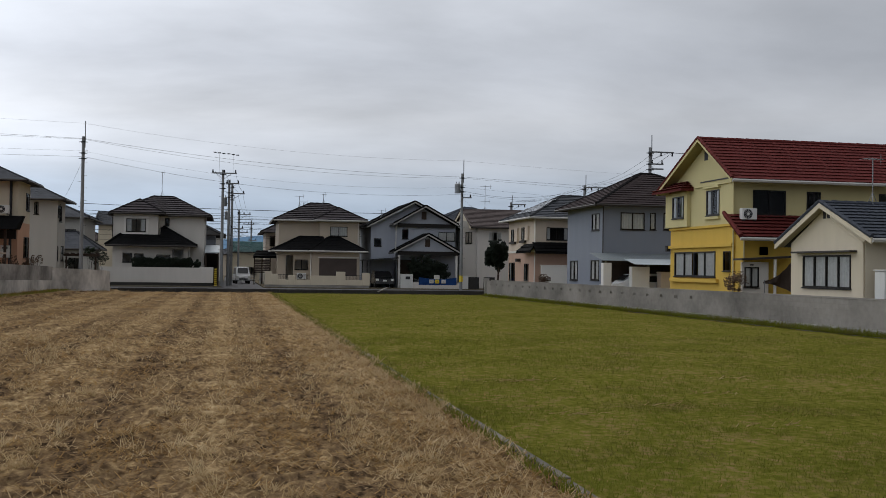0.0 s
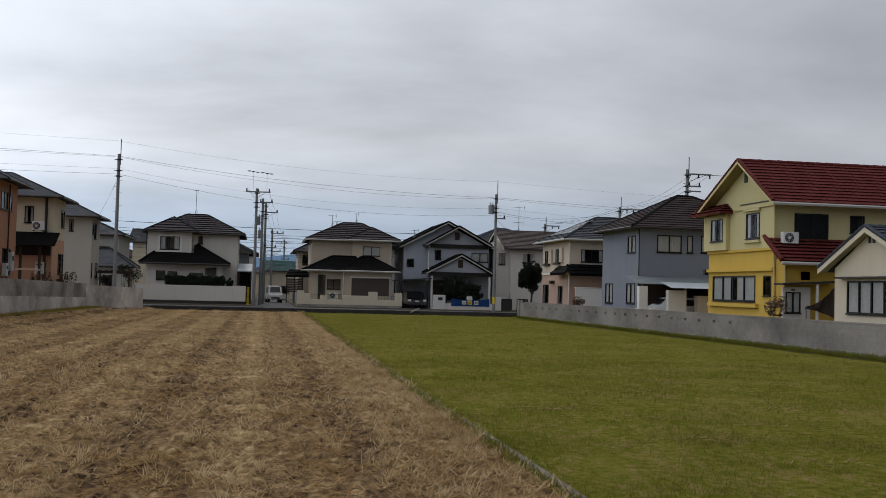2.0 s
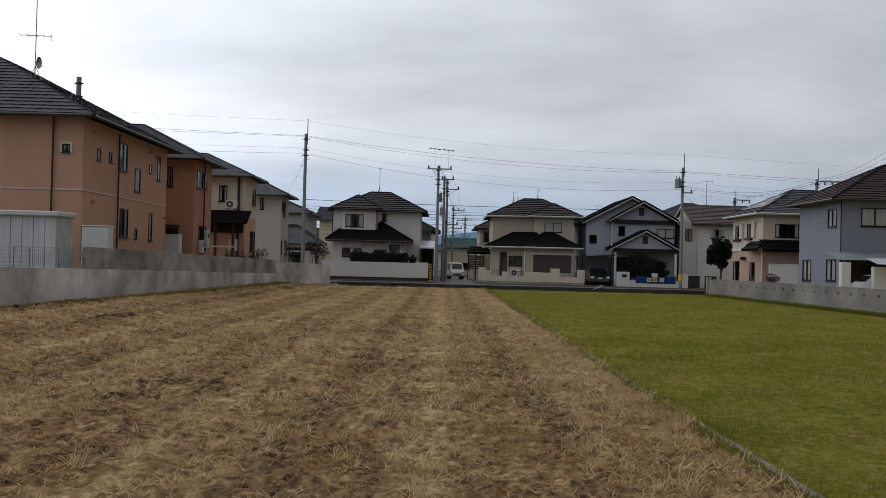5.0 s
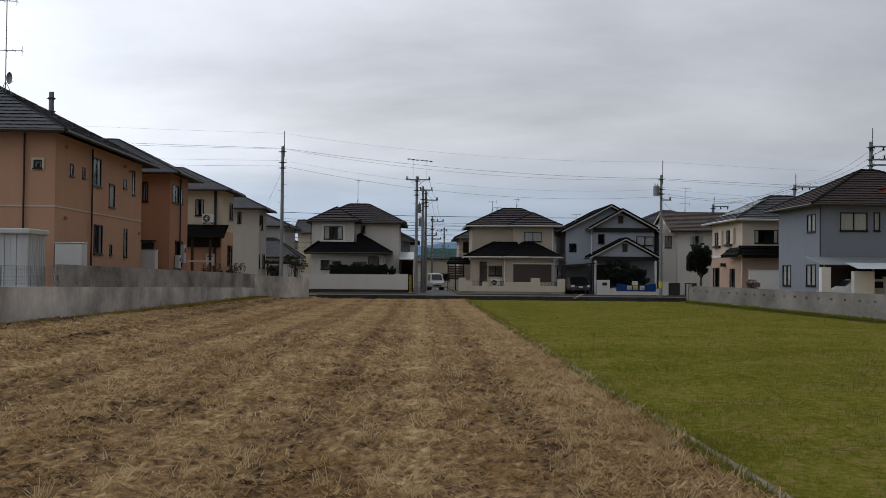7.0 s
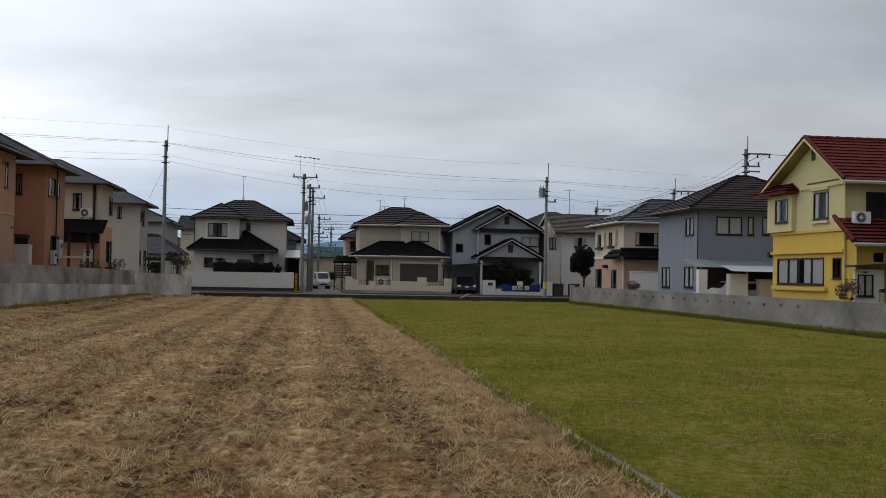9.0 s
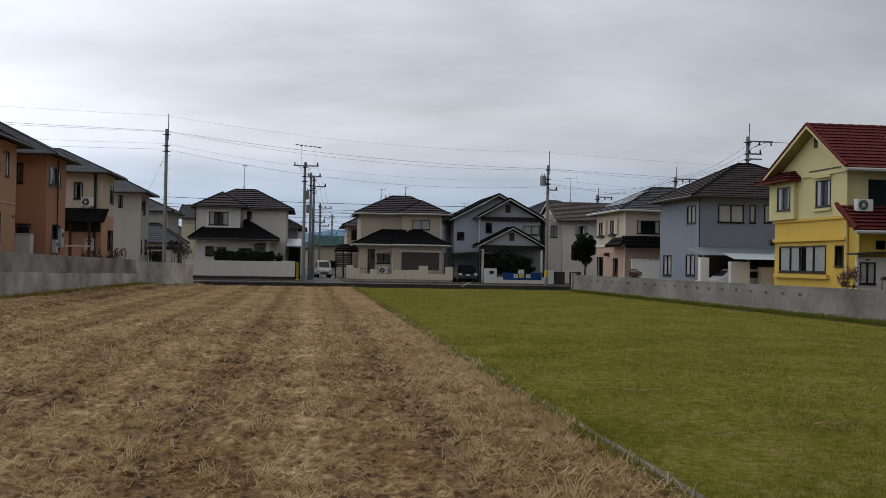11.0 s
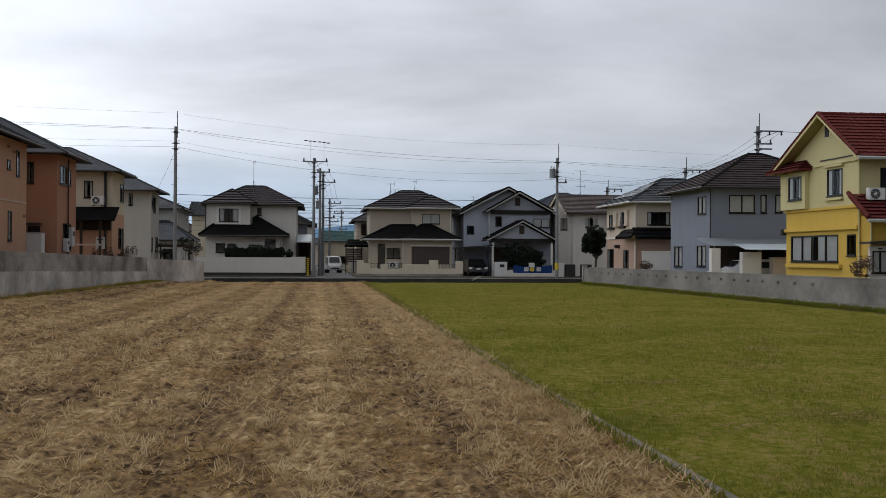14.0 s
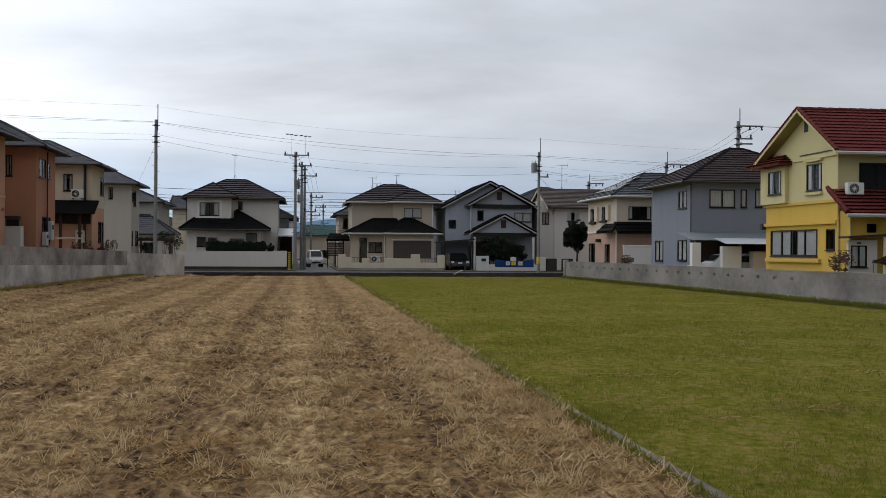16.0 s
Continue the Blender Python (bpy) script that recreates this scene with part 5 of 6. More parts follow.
def stepped_fence():
    t = thing("fence_wall", (3, 90.5, 0.3), "cream rendered fence wall with raised piers and rails", "wall", "garden walls")
    bm = bmesh.new()
    box(bm, 3.02, 12.0, 90.5, 90.68, 0.26, 0.55)
    part("base", bm, "concrete", t)
    for x0, x1, z1 in ((3.0, 3.6, 1.70), (3.6, 4.1, 1.45), (5.0, 5.55, 1.36), (6.9, 8.0, 1.36), (9.14, 9.91, 1.73), (11.4, 12.05, 1.66)):
        part("pier", bevelled(x0, x1, 90.46, 90.72, 0.55, z1, 0.015), "cream", t)
    for x0, x1, z1 in ((4.1, 5.0, 1.0), (5.55, 6.9, 1.0), (8.0, 9.14, 1.36), (9.91, 11.4, 1.02)):
        part("panel", bevelled(x0, x1, 90.5, 90.68, 0.55, z1, 0.01), "cream", t)
    for x0, x1, z0, z1 in ((4.1, 5.0, 1.0, 1.42), (5.55, 6.9, 1.0, 1.42), (9.91, 11.4, 1.02, 1.4)):
        bm = bmesh.new()
        n = int((x1 - x0) / 0.12)
        for i in range(1, n):
            tube(bm, (x0 + (x1 - x0) * i / n, 90.59, z0), (x0 + (x1 - x0) * i / n, 90.59, z1), 0.012, 4)
        tube(bm, (x0, 90.59, z1), (x1, 90.59, z1), 0.02, 4)
        part("railing", bm, "darksteel", t, "dark metal railing")


stepped_fence()


def white_house():
    h = thing("house", (-6, 94, 0.36), "two-storey off-white house with dark tiled roofs", "house", "houses")
    uw = (-8.77, -7.13, 4.95, 6.08)
    mw = (-5.59, -5.2, 5.55, 6.22)
    walls(h, -9.85, -6.1, 94.0, 101, 3.7, 6.66, "white", {"-y": [uw]}, "upper_wall")
    walls(h, -6.1, -2.17, 94.8, 102, 0.36, 6.66, "white", {"-y": [mw]}, "main_wall")
    window(h, "-y", 94.0, uw, 1, 0.5, frame="frame")
    for a, b, e, f in ((-8.98, -8.8, 4.75, 6.3), (-7.1, -6.92, 4.75, 6.3), (-8.8, -7.1, 6.12, 6.3), (-8.8, -7.1, 4.75, 4.9)):
        trim_band(h, "-y", 94.0, a, b, e, f, "trim", 0.05, "window_surround")
    window(h, "-y", 94.8, mw, 0)
    hip_roof(h, -10.25, -1.6, 94.2, 102.6, 6.48, 8.32, "x", -6.85, -5.04, "rooftile", tile=0.5)
    hip_roof(h, -10.05, -5.55, 93.4, 98.5, 6.58, 7.86, "y", 95.7, 98.0, "rooftile", tile=0.5, name="front_roof")
    lo = [(-8.96, -8.2, 2.3, 3.09), (-8.0, -7.23, 2.32, 3.05), (-6.17, -5.01, 2.35, 2.98), (-4.82, -3.9, 2.36, 3.44)]
    walls(h, -9.8, -3.5, 93.3, 94.9, 0.36, 3.8, "white", {"-y": lo}, "lower_wall")
    for r in lo:
        window(h, "-y", 93.3, r, 0)
    bm = bmesh.new()
    slope(bm, (-10.3, 92.4, 3.78), (-5.9, 92.4, 3.78), (-9.2, 93.98, 4.72), (-5.9, 93.98, 4.72), tile=0.5, course=0.34, lift=0.03, nose=0.01)
    slope(bm, (-5.9, 92.4, 3.78), (-2.75, 92.4, 3.78), (-5.9, 94.75, 5.45), (-5.7, 94.75, 5.45), tile=0.5, course=0.34, lift=0.03, nose=0.01)
    slope(bm, (-2.75, 92.4, 3.78), (-2.75, 96.0, 3.78), (-5.7, 94.75, 5.45), (-5.7, 96.0, 5.45), tile=0.5, course=0.34, lift=0.03, nose=0.01)
    slope(bm, (-10.3, 95.5, 3.78), (-10.3, 92.4, 3.78), (-9.85, 95.5, 4.2), (-9.2, 93.98, 4.72), tile=0.5, course=0.34, lift=0.03, nose=0.01)
    low = part("lower_roof", bm, "roofblack", h)
    caps(low, [((-2.75, 92.4, 3.82), (-5.7, 94.75, 5.5)), ((-10.3, 92.4, 3.82), (-9.2, 93.98, 4.76))], "roofblack")
    gutters(low, [((-10.3, 92.4, 3.78), (-2.75, 92.4, 3.78))], "gutter")
    pipe(h, -3.4, 93.25, 0.4, 3.7, "trim")
    pipe(h, -9.9, 93.9, 3.8, 6.6)


white_house()
antenna(-6.1, 98.4, 8.4, 10.6, ((10.55, 0.35, 3),), yaw=0.5)
t = thing("fence_wall", (-6, 91, 0.3), "long white rendered fence wall on a dark base", "wall", "garden walls")
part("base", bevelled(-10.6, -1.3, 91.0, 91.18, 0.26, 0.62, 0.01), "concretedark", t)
for i in range(4):
    part("panel", bevelled(-10.6 + 2.05 * i + 0.001, -10.6 + 2.05 * (i + 1) - 0.001, 90.97, 91.2, 0.623, 1.90, 0.003), "white", t)
part("pier", bevelled(-2.4, -1.3, 90.9, 91.3, 0.623, 1.95, 0.015), "white", t)
def clipped_hedge(x0, x1, y0, y1, z0, z1, n, seed):
    """A dense clipped hedge: an uneven core hidden under many small leaves."""
    rnd = random.Random(seed)
    bm = bmesh.new()
    m = int((x1 - x0) / 0.2)
    ring = []
    for i in range(m + 1):
        x = x0 + 0.1 + (x1 - x0 - 0.2) * i / m
        w = [rnd.uniform(0.05, 0.13) for _ in range(4)]
        ring.append([bm.verts.new(p) for p in ((x, y0 + w[0], z0), (x, y0 + w[1], z1 - w[2]), (x, y1 - w[3], z1 - w[2]), (x, y1 - w[0], z0))])
    for p, q in zip(ring, ring[1:]):
        for k in range(4):
            bm.faces.new((p[k], q[k], q[(k + 1) % 4], p[(k + 1) % 4]))
    bm.faces.new(ring[0])
    bm.faces.new(ring[-1][::-1])
    for _ in range(n):
        x = rnd.uniform(x0, x1)
        lump = 0.05 * math.sin(x * 5.1) + 0.04 * math.sin(x * 11.3 + 1)
        side = rnd.random()
        if side < 0.55:
            p = Vector((x, y0 + rnd.uniform(0, 0.12), rnd.uniform(z0, z1 + lump)))
        elif side < 0.9:
            p = Vector((x, rnd.uniform(y0, y1), z1 + lump - rnd.uniform(0, 0.12)))
        else:
            p = Vector((rnd.choice((x0, x1)) + rnd.uniform(-0.08, 0.08), rnd.uniform(y0, y1), rnd.uniform(z0, z1)))
        d = Vector((rnd.gauss(0, 1), rnd.gauss(0, 1), rnd.gauss(0, 1))).normalized()
        e = d.orthogonal().normalized()
        t_ = 0.07 * rnd.uniform(0.6, 1.3)
        bm.faces.new([bm.verts.new(p + q) for q in (-d * t_, e * t_ * 0.5, d * t_, -e * t_ * 0.5)])
    return bm


single("hedge", clipped_hedge(-7.98, -3.2, 91.6, 92.5, 1.2, 2.68, 7000, 4), "leafdark", "dense dark clipped hedge above the white fence wall", "hedge")
bm = bmesh.new()
foliage(bm, (-2.78, 91.9, 2.2), (0.38, 0.4, 0.42), 1500, 0.08, 77)
single("round_shrub", bm, "leafdark", "dark round clipped shrub at the hedge's end", "shrub")


def annex():
    t = thing("shed", (-1.5, 94, 0.36), "small dark porch shed with a pale metal roof", "shed", "sheds")
    bm = bmesh.new()
    box(bm, -2.1, -1.95, 94.1, 97, 0.36, 3.2)
    box(bm, -1.0, -0.9, 94.1, 97, 0.36, 3.2)
    box(bm, -1.95, -1.0, 96.9, 97, 0.36, 3.2)
    part("frame", bm, "wood", t)
    bm = bmesh.new()
    v = box(bm, -2.12, -0.85, 93.7, 97, 3.22, 3.3)
    for q in v:
        q.co.z += (q.co.y - 93.7) * 0.2
    part("roof", bm, "polycarb", t)


annex()


def blue_house():
    h = thing("house", (16.5, 94, 0.36), "two-storey pale blue house with three stacked gables", "house", "houses")
    wl_, wm, wr = (13.0, 13.66, 4.11, 4.82), (15.43, 15.99, 4.8, 5.66), (18.81, 20.35, 4.67, 5.48)
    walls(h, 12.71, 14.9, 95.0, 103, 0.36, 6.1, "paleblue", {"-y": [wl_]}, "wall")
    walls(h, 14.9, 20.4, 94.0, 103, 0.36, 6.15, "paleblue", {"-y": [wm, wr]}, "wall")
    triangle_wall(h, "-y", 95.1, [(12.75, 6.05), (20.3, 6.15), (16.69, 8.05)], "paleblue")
    triangle_wall(h, "-y", 93.97, [(15.1, 6.2), (20.0, 6.2), (17.45, 7.55)], "paleblue")
    window(h, "-y", 95.0, wl_, 0)
    window(h, "-y", 94.0, wm, 0)
    window(h, "-y", 94.0, wr, 1, 0.99)
    trim_band(h, "-y", 93.97, 17.2, 17.65, 6.6, 7.3, "wood", 0.04, "gable_vent")
    trim_band(h, "-y", 94.0, 15.0, 20.3, 5.86, 6.2, "frame", 0.25, "eave_beam")
    gable_roof(h, 12.3, 21.1, 94.5, 103.4, 5.92, 8.25, "y", "roofblack", "gutterlight", ridge=16.69, tile=0.5, board=0.13)
    gable_roof(h, 14.5, 20.55, 93.2, 97.6, 6.12, 7.8, "y", "roofblack", "gutterlight", ridge=17.45, tile=0.5, name="front_roof", board=0.13)
    gable_roof(h, 14.3, 20.5, 91.6, 94.0, 3.55, 5.2, "y", "roofblack", "gutterlight", ridge=17.45, tile=0.5, name="porch_roof", board=0.13)
    triangle_wall(h, "-y", 92.0, [(14.9, 3.65), (19.9, 3.65), (17.45, 4.95)], "paleblue")
    trim_band(h, "-y", 92.0, 17.2, 17.65, 4.05, 4.75, "wood", 0.04, "gable_vent")
    trim_band(h, "-y", 92.0, 14.7, 20.2, 3.3, 3.64, "frame", 0.1, "porch_beam")
    for x in (14.86, 20.1):
        bm = bmesh.new()
        box(bm, x - 0.09, x + 0.09, 91.95, 92.13, 0.36, 3.3)
        part("porch_post", bm, "trim", h)
    bm = bmesh.new()
    box(bm, 15.0, 16.6, 93.9, 93.96, 0.4, 2.9)
    part("front_door", bm, "wood", h, "dark recessed front door")
    pipe(h, 14.85, 93.92, 3.6, 6.0, "trim")
    # flat carport roof beside the house
    bm = bmesh.new()
    v = box(bm, 11.7, 14.7, 90.9, 95.0, 2.74, 2.84)
    for q in v:
        q.co.z += (q.co.x - 11.7) * 0.08
    part("carport_roof", bm, "darksteel", h)
    for y in (91.2, 94.6):
        bm = bmesh.new()
        tube(bm, (11.9, y, 0.3), (11.9, y, 2.75), 0.05)
        part("carport_post", bm, "darksteel", h)


blue_house()
antenna(14.35, 100, 6.9, 7.75, ((7.7, 0.8, 5),), yaw=0.1)
car(13.5, 93.2, 0.36, 0, "cardark", "dark car parked nose out under the flat carport")
t = thing("gate_post", (15.3, 90.5, 0.3), "white rendered gate pier with a letter slot", "gate pier", "gate piers")
part("pier", bevelled(14.79, 15.86, 90.4, 90.85, 0.3, 1.61, 0.02), "plastic", t)
part("letter_slot", bevelled(15.2, 15.6, 90.36, 90.41, 1.15, 1.4, 0.01), "darksteel", t)
t = thing("gate_post", (20.4, 90.5, 0.3), "plain white rendered gate pier beside the pole", "gate pier", "gate piers")
part("pier", bevelled(20.1, 20.86, 90.4, 90.8, 0.3, 1.52, 0.02), "plastic", t)
t = thing("fence_wall", (18, 90.5, 0.3), "low pale fence wall under the blue sheet", "wall", "garden walls")
part("panel", bevelled(15.87, 20.08, 90.5, 90.7, 0.3, 0.9, 0.015), "white", t)
bm = bmesh.new()
n = 24
vs = [[bm.verts.new((16.4 + 3.4 * i / n, 90.487 + 0.008 * math.sin(i * 1.3), 0.67 + (0.68 - 0.16 * math.sin(math.pi * i / n)) * j)) for i in range(n + 1)] for j in (0, 1)]
for i in range(n):
    bm.faces.new((vs[0][i], vs[0][i + 1], vs[1][i + 1], vs[1][i]))
bmesh.ops.solidify(bm, geom=bm.faces[:], thickness=0.012)
single("tarpaulin", bm, "tarp", "blue plastic sheet hung on the low fence wall", "tarpaulin")
for x, m_, lab in ((17.34, "plastic", "small white board on the blue sheet"), (17.84, "signyellow", "small yellow board on the blue sheet"), (18.43, "plastic", "small white board on the blue sheet")):
    t = thing("sign_board", (x, 90.48, 0.82), lab, "board", "small boards")
    part("board", bevelled(x, x + 0.38, 90.44, 90.478, 0.82, 1.15, 0.01), m_, t)
    for k in range(2):
        bm = bmesh.new()
        box(bm, x + 0.07, x + 0.31, 90.434, 90.44, 0.92 + 0.09 * k, 0.95 + 0.09 * k)
        part("writing_bar", bm, "darksteel", t)
t = thing("planter", (17.8, 90.5, 1.2), "small white box on the fence wall", "box")
part("box", bevelled(17.78, 18.27, 90.52, 90.68, 0.9, 1.54, 0.02), "plastic", t)


def garden_pine(x, y, z, w, hgt, seed, mat="leaf", low=0.38, n=700):
    t = thing("tree", (x, y, z), "cloud-pruned dark green garden tree", "tree", "garden trees")
    bm = bmesh.new()
    tube(bm, (x, y, z), (x + 0.1, y, z + hgt * 0.5), 0.10, 7, 0.07)
    tube(bm, (x + 0.1, y, z + hgt * 0.5), (x - 0.05, y, z + hgt * 0.9), 0.07, 6, 0.03)
    for k in range(5):
        a = k * 1.9
        tube(bm, (x, y, z + hgt * (0.4 + 0.08 * k)), (x + w * 0.4 * math.cos(a), y + w * 0.4 * math.sin(a), z + hgt * (0.55 + 0.09 * k)), 0.035, 5, 0.015)
    part("trunk", bm, "bark", t)
    rnd = random.Random(seed)
    bm = bmesh.new()
    for k in range(12):
        foliage(bm, (x + rnd.uniform(-0.45, 0.45) * w, y + rnd.uniform(-0.3, 0.3) * w, z + hgt * rnd.uniform(low, 0.9)), (w * 0.30, w * 0.28, hgt * 0.15), n, 0.10, seed * 31 + k)
    part("crown", bm, mat, t)


garden_pine(16.8, 91.6, 0.36, 1.7, 2.9, 1, "leafdark")
garden_pine(18.2, 91.7, 0.36, 1.6, 2.7, 2, "leafdark")
garden_pine(22.0, 84.6, 0.3, 1.45, 4.15, 3, "leafdark", 0.5, 1500)


def cream_house():
    h = thing("house", (22, 94, 0.36), "two-storey cream house with a brown tiled roof", "house", "houses")
    fr = [(23.56, 24.81, 4.59, 5.61)]
    wl_ = [(21.49, 22.11, 4.5, 5.56)]
    walls(h, 21.15, 22.5, 94.6, 102, 0.36, 6.6, "white", {"-y": wl_}, "wall")
    walls(h, 22.5, 30, 94.0, 102, 0.36, 6.05, "white", {"-y": fr}, "wall")
    window(h, "-y", 94.6, wl_[0], 1)
    window(h, "-y", 94.0, fr[0], 2, 0.5, frame="framewhite")
    gable_roof(h, 21.7, 31, 93.3, 102.6, 6.02, 7.8, "x", "roofmauve", "cream", ridge=97.5, tile=0.5)
    triangle_wall(h, "-x", 21.95, [(94.0, 6.0), (102.0, 6.0), (97.5, 7.6)], "cream")


cream_house()
antenna(24.03, 97.5, 7.7, 10.2, ((10.1, 1.1, 6), (8.66, 0.9, 4)), yaw=0.15)
for x0, x1 in ((20.95, 21.86), (22.36, 23.3)):
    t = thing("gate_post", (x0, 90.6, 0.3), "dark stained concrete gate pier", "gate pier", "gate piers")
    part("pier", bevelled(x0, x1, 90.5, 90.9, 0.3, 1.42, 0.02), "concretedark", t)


# ---- houses on the west side ----
def west_house(label, X, Y0, Y1, back, ztop, zr, ra, rb, wall, low, zsplit, roof, side, front, axis="x", xt=0.6, lift=0.018):
    h = thing("house", (X, Y0, 0.85), label, "house", "houses")
    if low:
        walls(h, back, X, Y0, Y1, zsplit, ztop, wall, {"+x": side, "-y": front}, "upper_wall")
        walls(h, back, X, Y0, Y1, 0.85, zsplit, low, {"+x": side, "-y": front}, "lower_wall")
    else:
        walls(h, back, X, Y0, Y1, 0.85, ztop, wall, {"+x": side, "-y": front})
    floor_slab(h, back, X, Y0, Y1, 3.9)
    for r in side:
        window(h, "+x", X, r, 1 if r[1] - r[0] > 0.9 else 0, 0.4 if r[1] - r[0] > 0.9 else 0.96)
    for r in front:
        window(h, "-y", Y0, r, 0, 0.6)
    hip_roof(h, back - 0.6, X + xt, Y0 - 0.75, Y1 + 0.7, ztop + 0.02, zr, axis, ra, rb, roof, tile=0.4, cr=0.06, course=0.36, lift=lift, nose=lift)
    return h


o1 = west_house("large two-storey orange-tan house with a grey tiled hip roof", -14.2, 42.2, 54.5, -25, 7.35, 10.45, 46.9, 49.6, "orange", None, 0, "roofgrey",
                [(43.85, 44.25, 5.83, 6.32), (45.37, 45.73, 5.87, 6.32), (46.69, 47.86, 5.69, 6.9), (49.06, 49.92, 4.9, 5.97), (51.32, 51.79, 5.93, 6.36), (52.75, 53.24, 5.72, 6.92), (47.0, 48.18, 2.77, 4.04), (49.29, 49.63, 2.75, 3.23), (51.49, 52.05, 2.71, 4.04)],
                [(-15.02, -14.69, 5.95, 6.28)], "y", lift=0.045)
for r in ((-15.02, -14.69, 5.95, 6.28),):
    for a, b, e, f in ((r[0] - 0.08, r[0], r[2] - 0.08, r[3] + 0.08), (r[1], r[1] + 0.08, r[2] - 0.08, r[3] + 0.08), (r[0], r[1], r[3], r[3] + 0.08), (r[0], r[1], r[2] - 0.08, r[2] - 0.055)):
        trim_band(o1, "-y", 42.2, a, b, e, f, "cream", 0.05, "window_surround")
trim_band(o1, "-y", 42.2, -25, -14.17, 4.48, 4.54, "beige", 0.03)
trim_band(o1, "+x", -14.2, 42.2, 54.5, 4.48, 4.54, "beige", 0.03)
pipe(o1, -15.35, 42.1, 0.9, 7.3)
pipe(o1, -14.1, 46.4, 0.9, 7.2, "gutter")
for y, z in ((43.3, 6.9), (51.4, 6.95), (52.3, 6.8), (43.3, 4.1), (54.0, 3.9)):
    bm = bmesh.new()
    tube(bm, (-14.22, y, z), (-14.08, y, z), 0.09, 10, 0.06)
    part("vent_cap", bm, "rust", o1)
antenna(-17.75, 46.2, 9.55, 13.5, ((13.4, 0.8, 4), (11.3, 1.3, 5)), dish=True, yaw=0.1, label="tall rooftop antenna mast with a satellite dish")

o2 = west_house("two-storey rust-orange house with a grey hip roof", -13.4, 57.1, 61.25, -21, 7.2, 9.2, -18.6, -16.75, "rust", None, 0, "roofgrey",
                [(57.63, 59.04, 5.7, 6.66), (59.31, 59.99, 5.72, 6.56), (58.34, 60.06, 2.3, 3.7)], [(-14.85, -14.55, 5.69, 6.73)])
pipe(o2, -13.32, 59.15, 0.9, 7.1)
bm = bmesh.new()
box(bm, -14.9, -14.1, 56.3, 57.05, 3.55, 3.65)
part("door_canopy", bm, "darksteel", o2)
bm = bmesh.new()
box(bm, -14.8, -14.2, 57.02, 57.09, 0.9, 3.5)
part("back_door", bm, "darksteel", o2)

b3 = west_house("two-storey house, cream above and orange below, with a dark canopy", -12.7, 67.7, 71.6, -19, 7.15, 8.72, -16.4, -15.6, "cream", "orange", 4.6, "roofgrey",
                [(70.2, 71.3, 5.43, 6.54), (69.7, 71.3, 2.45, 3.74)], [(-14.37, -13.84, 5.53, 6.55)])
pipe(b3, -13.1, 67.6, 0.9, 7.1, "darksteel", 0.09)
bm = bmesh.new()
v = box(bm, -15.3, -12.25, 66.2, 67.65, 4.12, 4.95)
for q in v:
    if q.co.z > 4.5:
        q.co.y = max(q.co.y, 67.1)
        q.co.x = max(-15.1, q.co.x)
    elif q.co.x > -13:
        q.co.x = -12.55
part("canopy", bm, "roofblack", b3, "dark sloping canopy over the back door")
# added dark panel: the shaded band below the canopy, put into colour
bm = bmesh.new()
box(bm, -15.1, -12.75, 67.5, 67.66, 3.55, 4.1)
part("transom_window", bm, "frame", b3, "dark panel standing for the shaded wall and windows under the canopy")
for x in (-14.3, -13.2):
    bm = bmesh.new()
    box(bm, x - 0.07, x + 0.07, 66.6, 66.75, 0.9, 4.2)
    part("post", bm, "wood", b3)
air_conditioner(-13.75, 67.1, 5.0, w=0.7, h=0.52)
t = thing("water_heater", (-13.4, 67.3, 2.4), "white wall-mounted water heater with a dark slot", "water heater")
part("casing", bevelled(-13.6, -13.08, 67.35, 67.66, 2.4, 3.15, 0.02), "plastic", t)
part("slot", bevelled(-13.5, -13.18, 67.335, 67.352, 2.95, 3.03, 0.005), "darksteel", t)

c4 = west_house("two-storey grey-cream house with a plain hip roof", -12.3, 80.0, 83.7, -18, 6.75, 8.15, -15.6, -14.6, "greycream", None, 0, "roofgrey",
                [(80.2, 80.7, 5.48, 6.32), (80.9, 81.9, 5.18, 6.37), (80.2, 80.6, 2.3, 3.36), (81.87, 83.02, 2.3, 3.4)], [(-13.9, -13.61, 5.65, 6.5)])

for x0, x1, y0, y1 in ((-14.1, -13.05, 42.0, 42.6), (-14.55, -13.65, 55.2, 55.8)):
    t = thing("storage_cabinet", (x0, y0, 0.85), "off-white steel equipment cabinet behind the wall", "cabinet", "cabinets")
    part("body", bevelled(x0, x1, y0, y1, 0.85, 3.08, 0.03), "plastic", t)
    part("lid", bevelled(x0 - 0.02, x1 + 0.02, y0 - 0.03, y1 + 0.03, 3.083, 3.13, 0.015), "plastic", t)


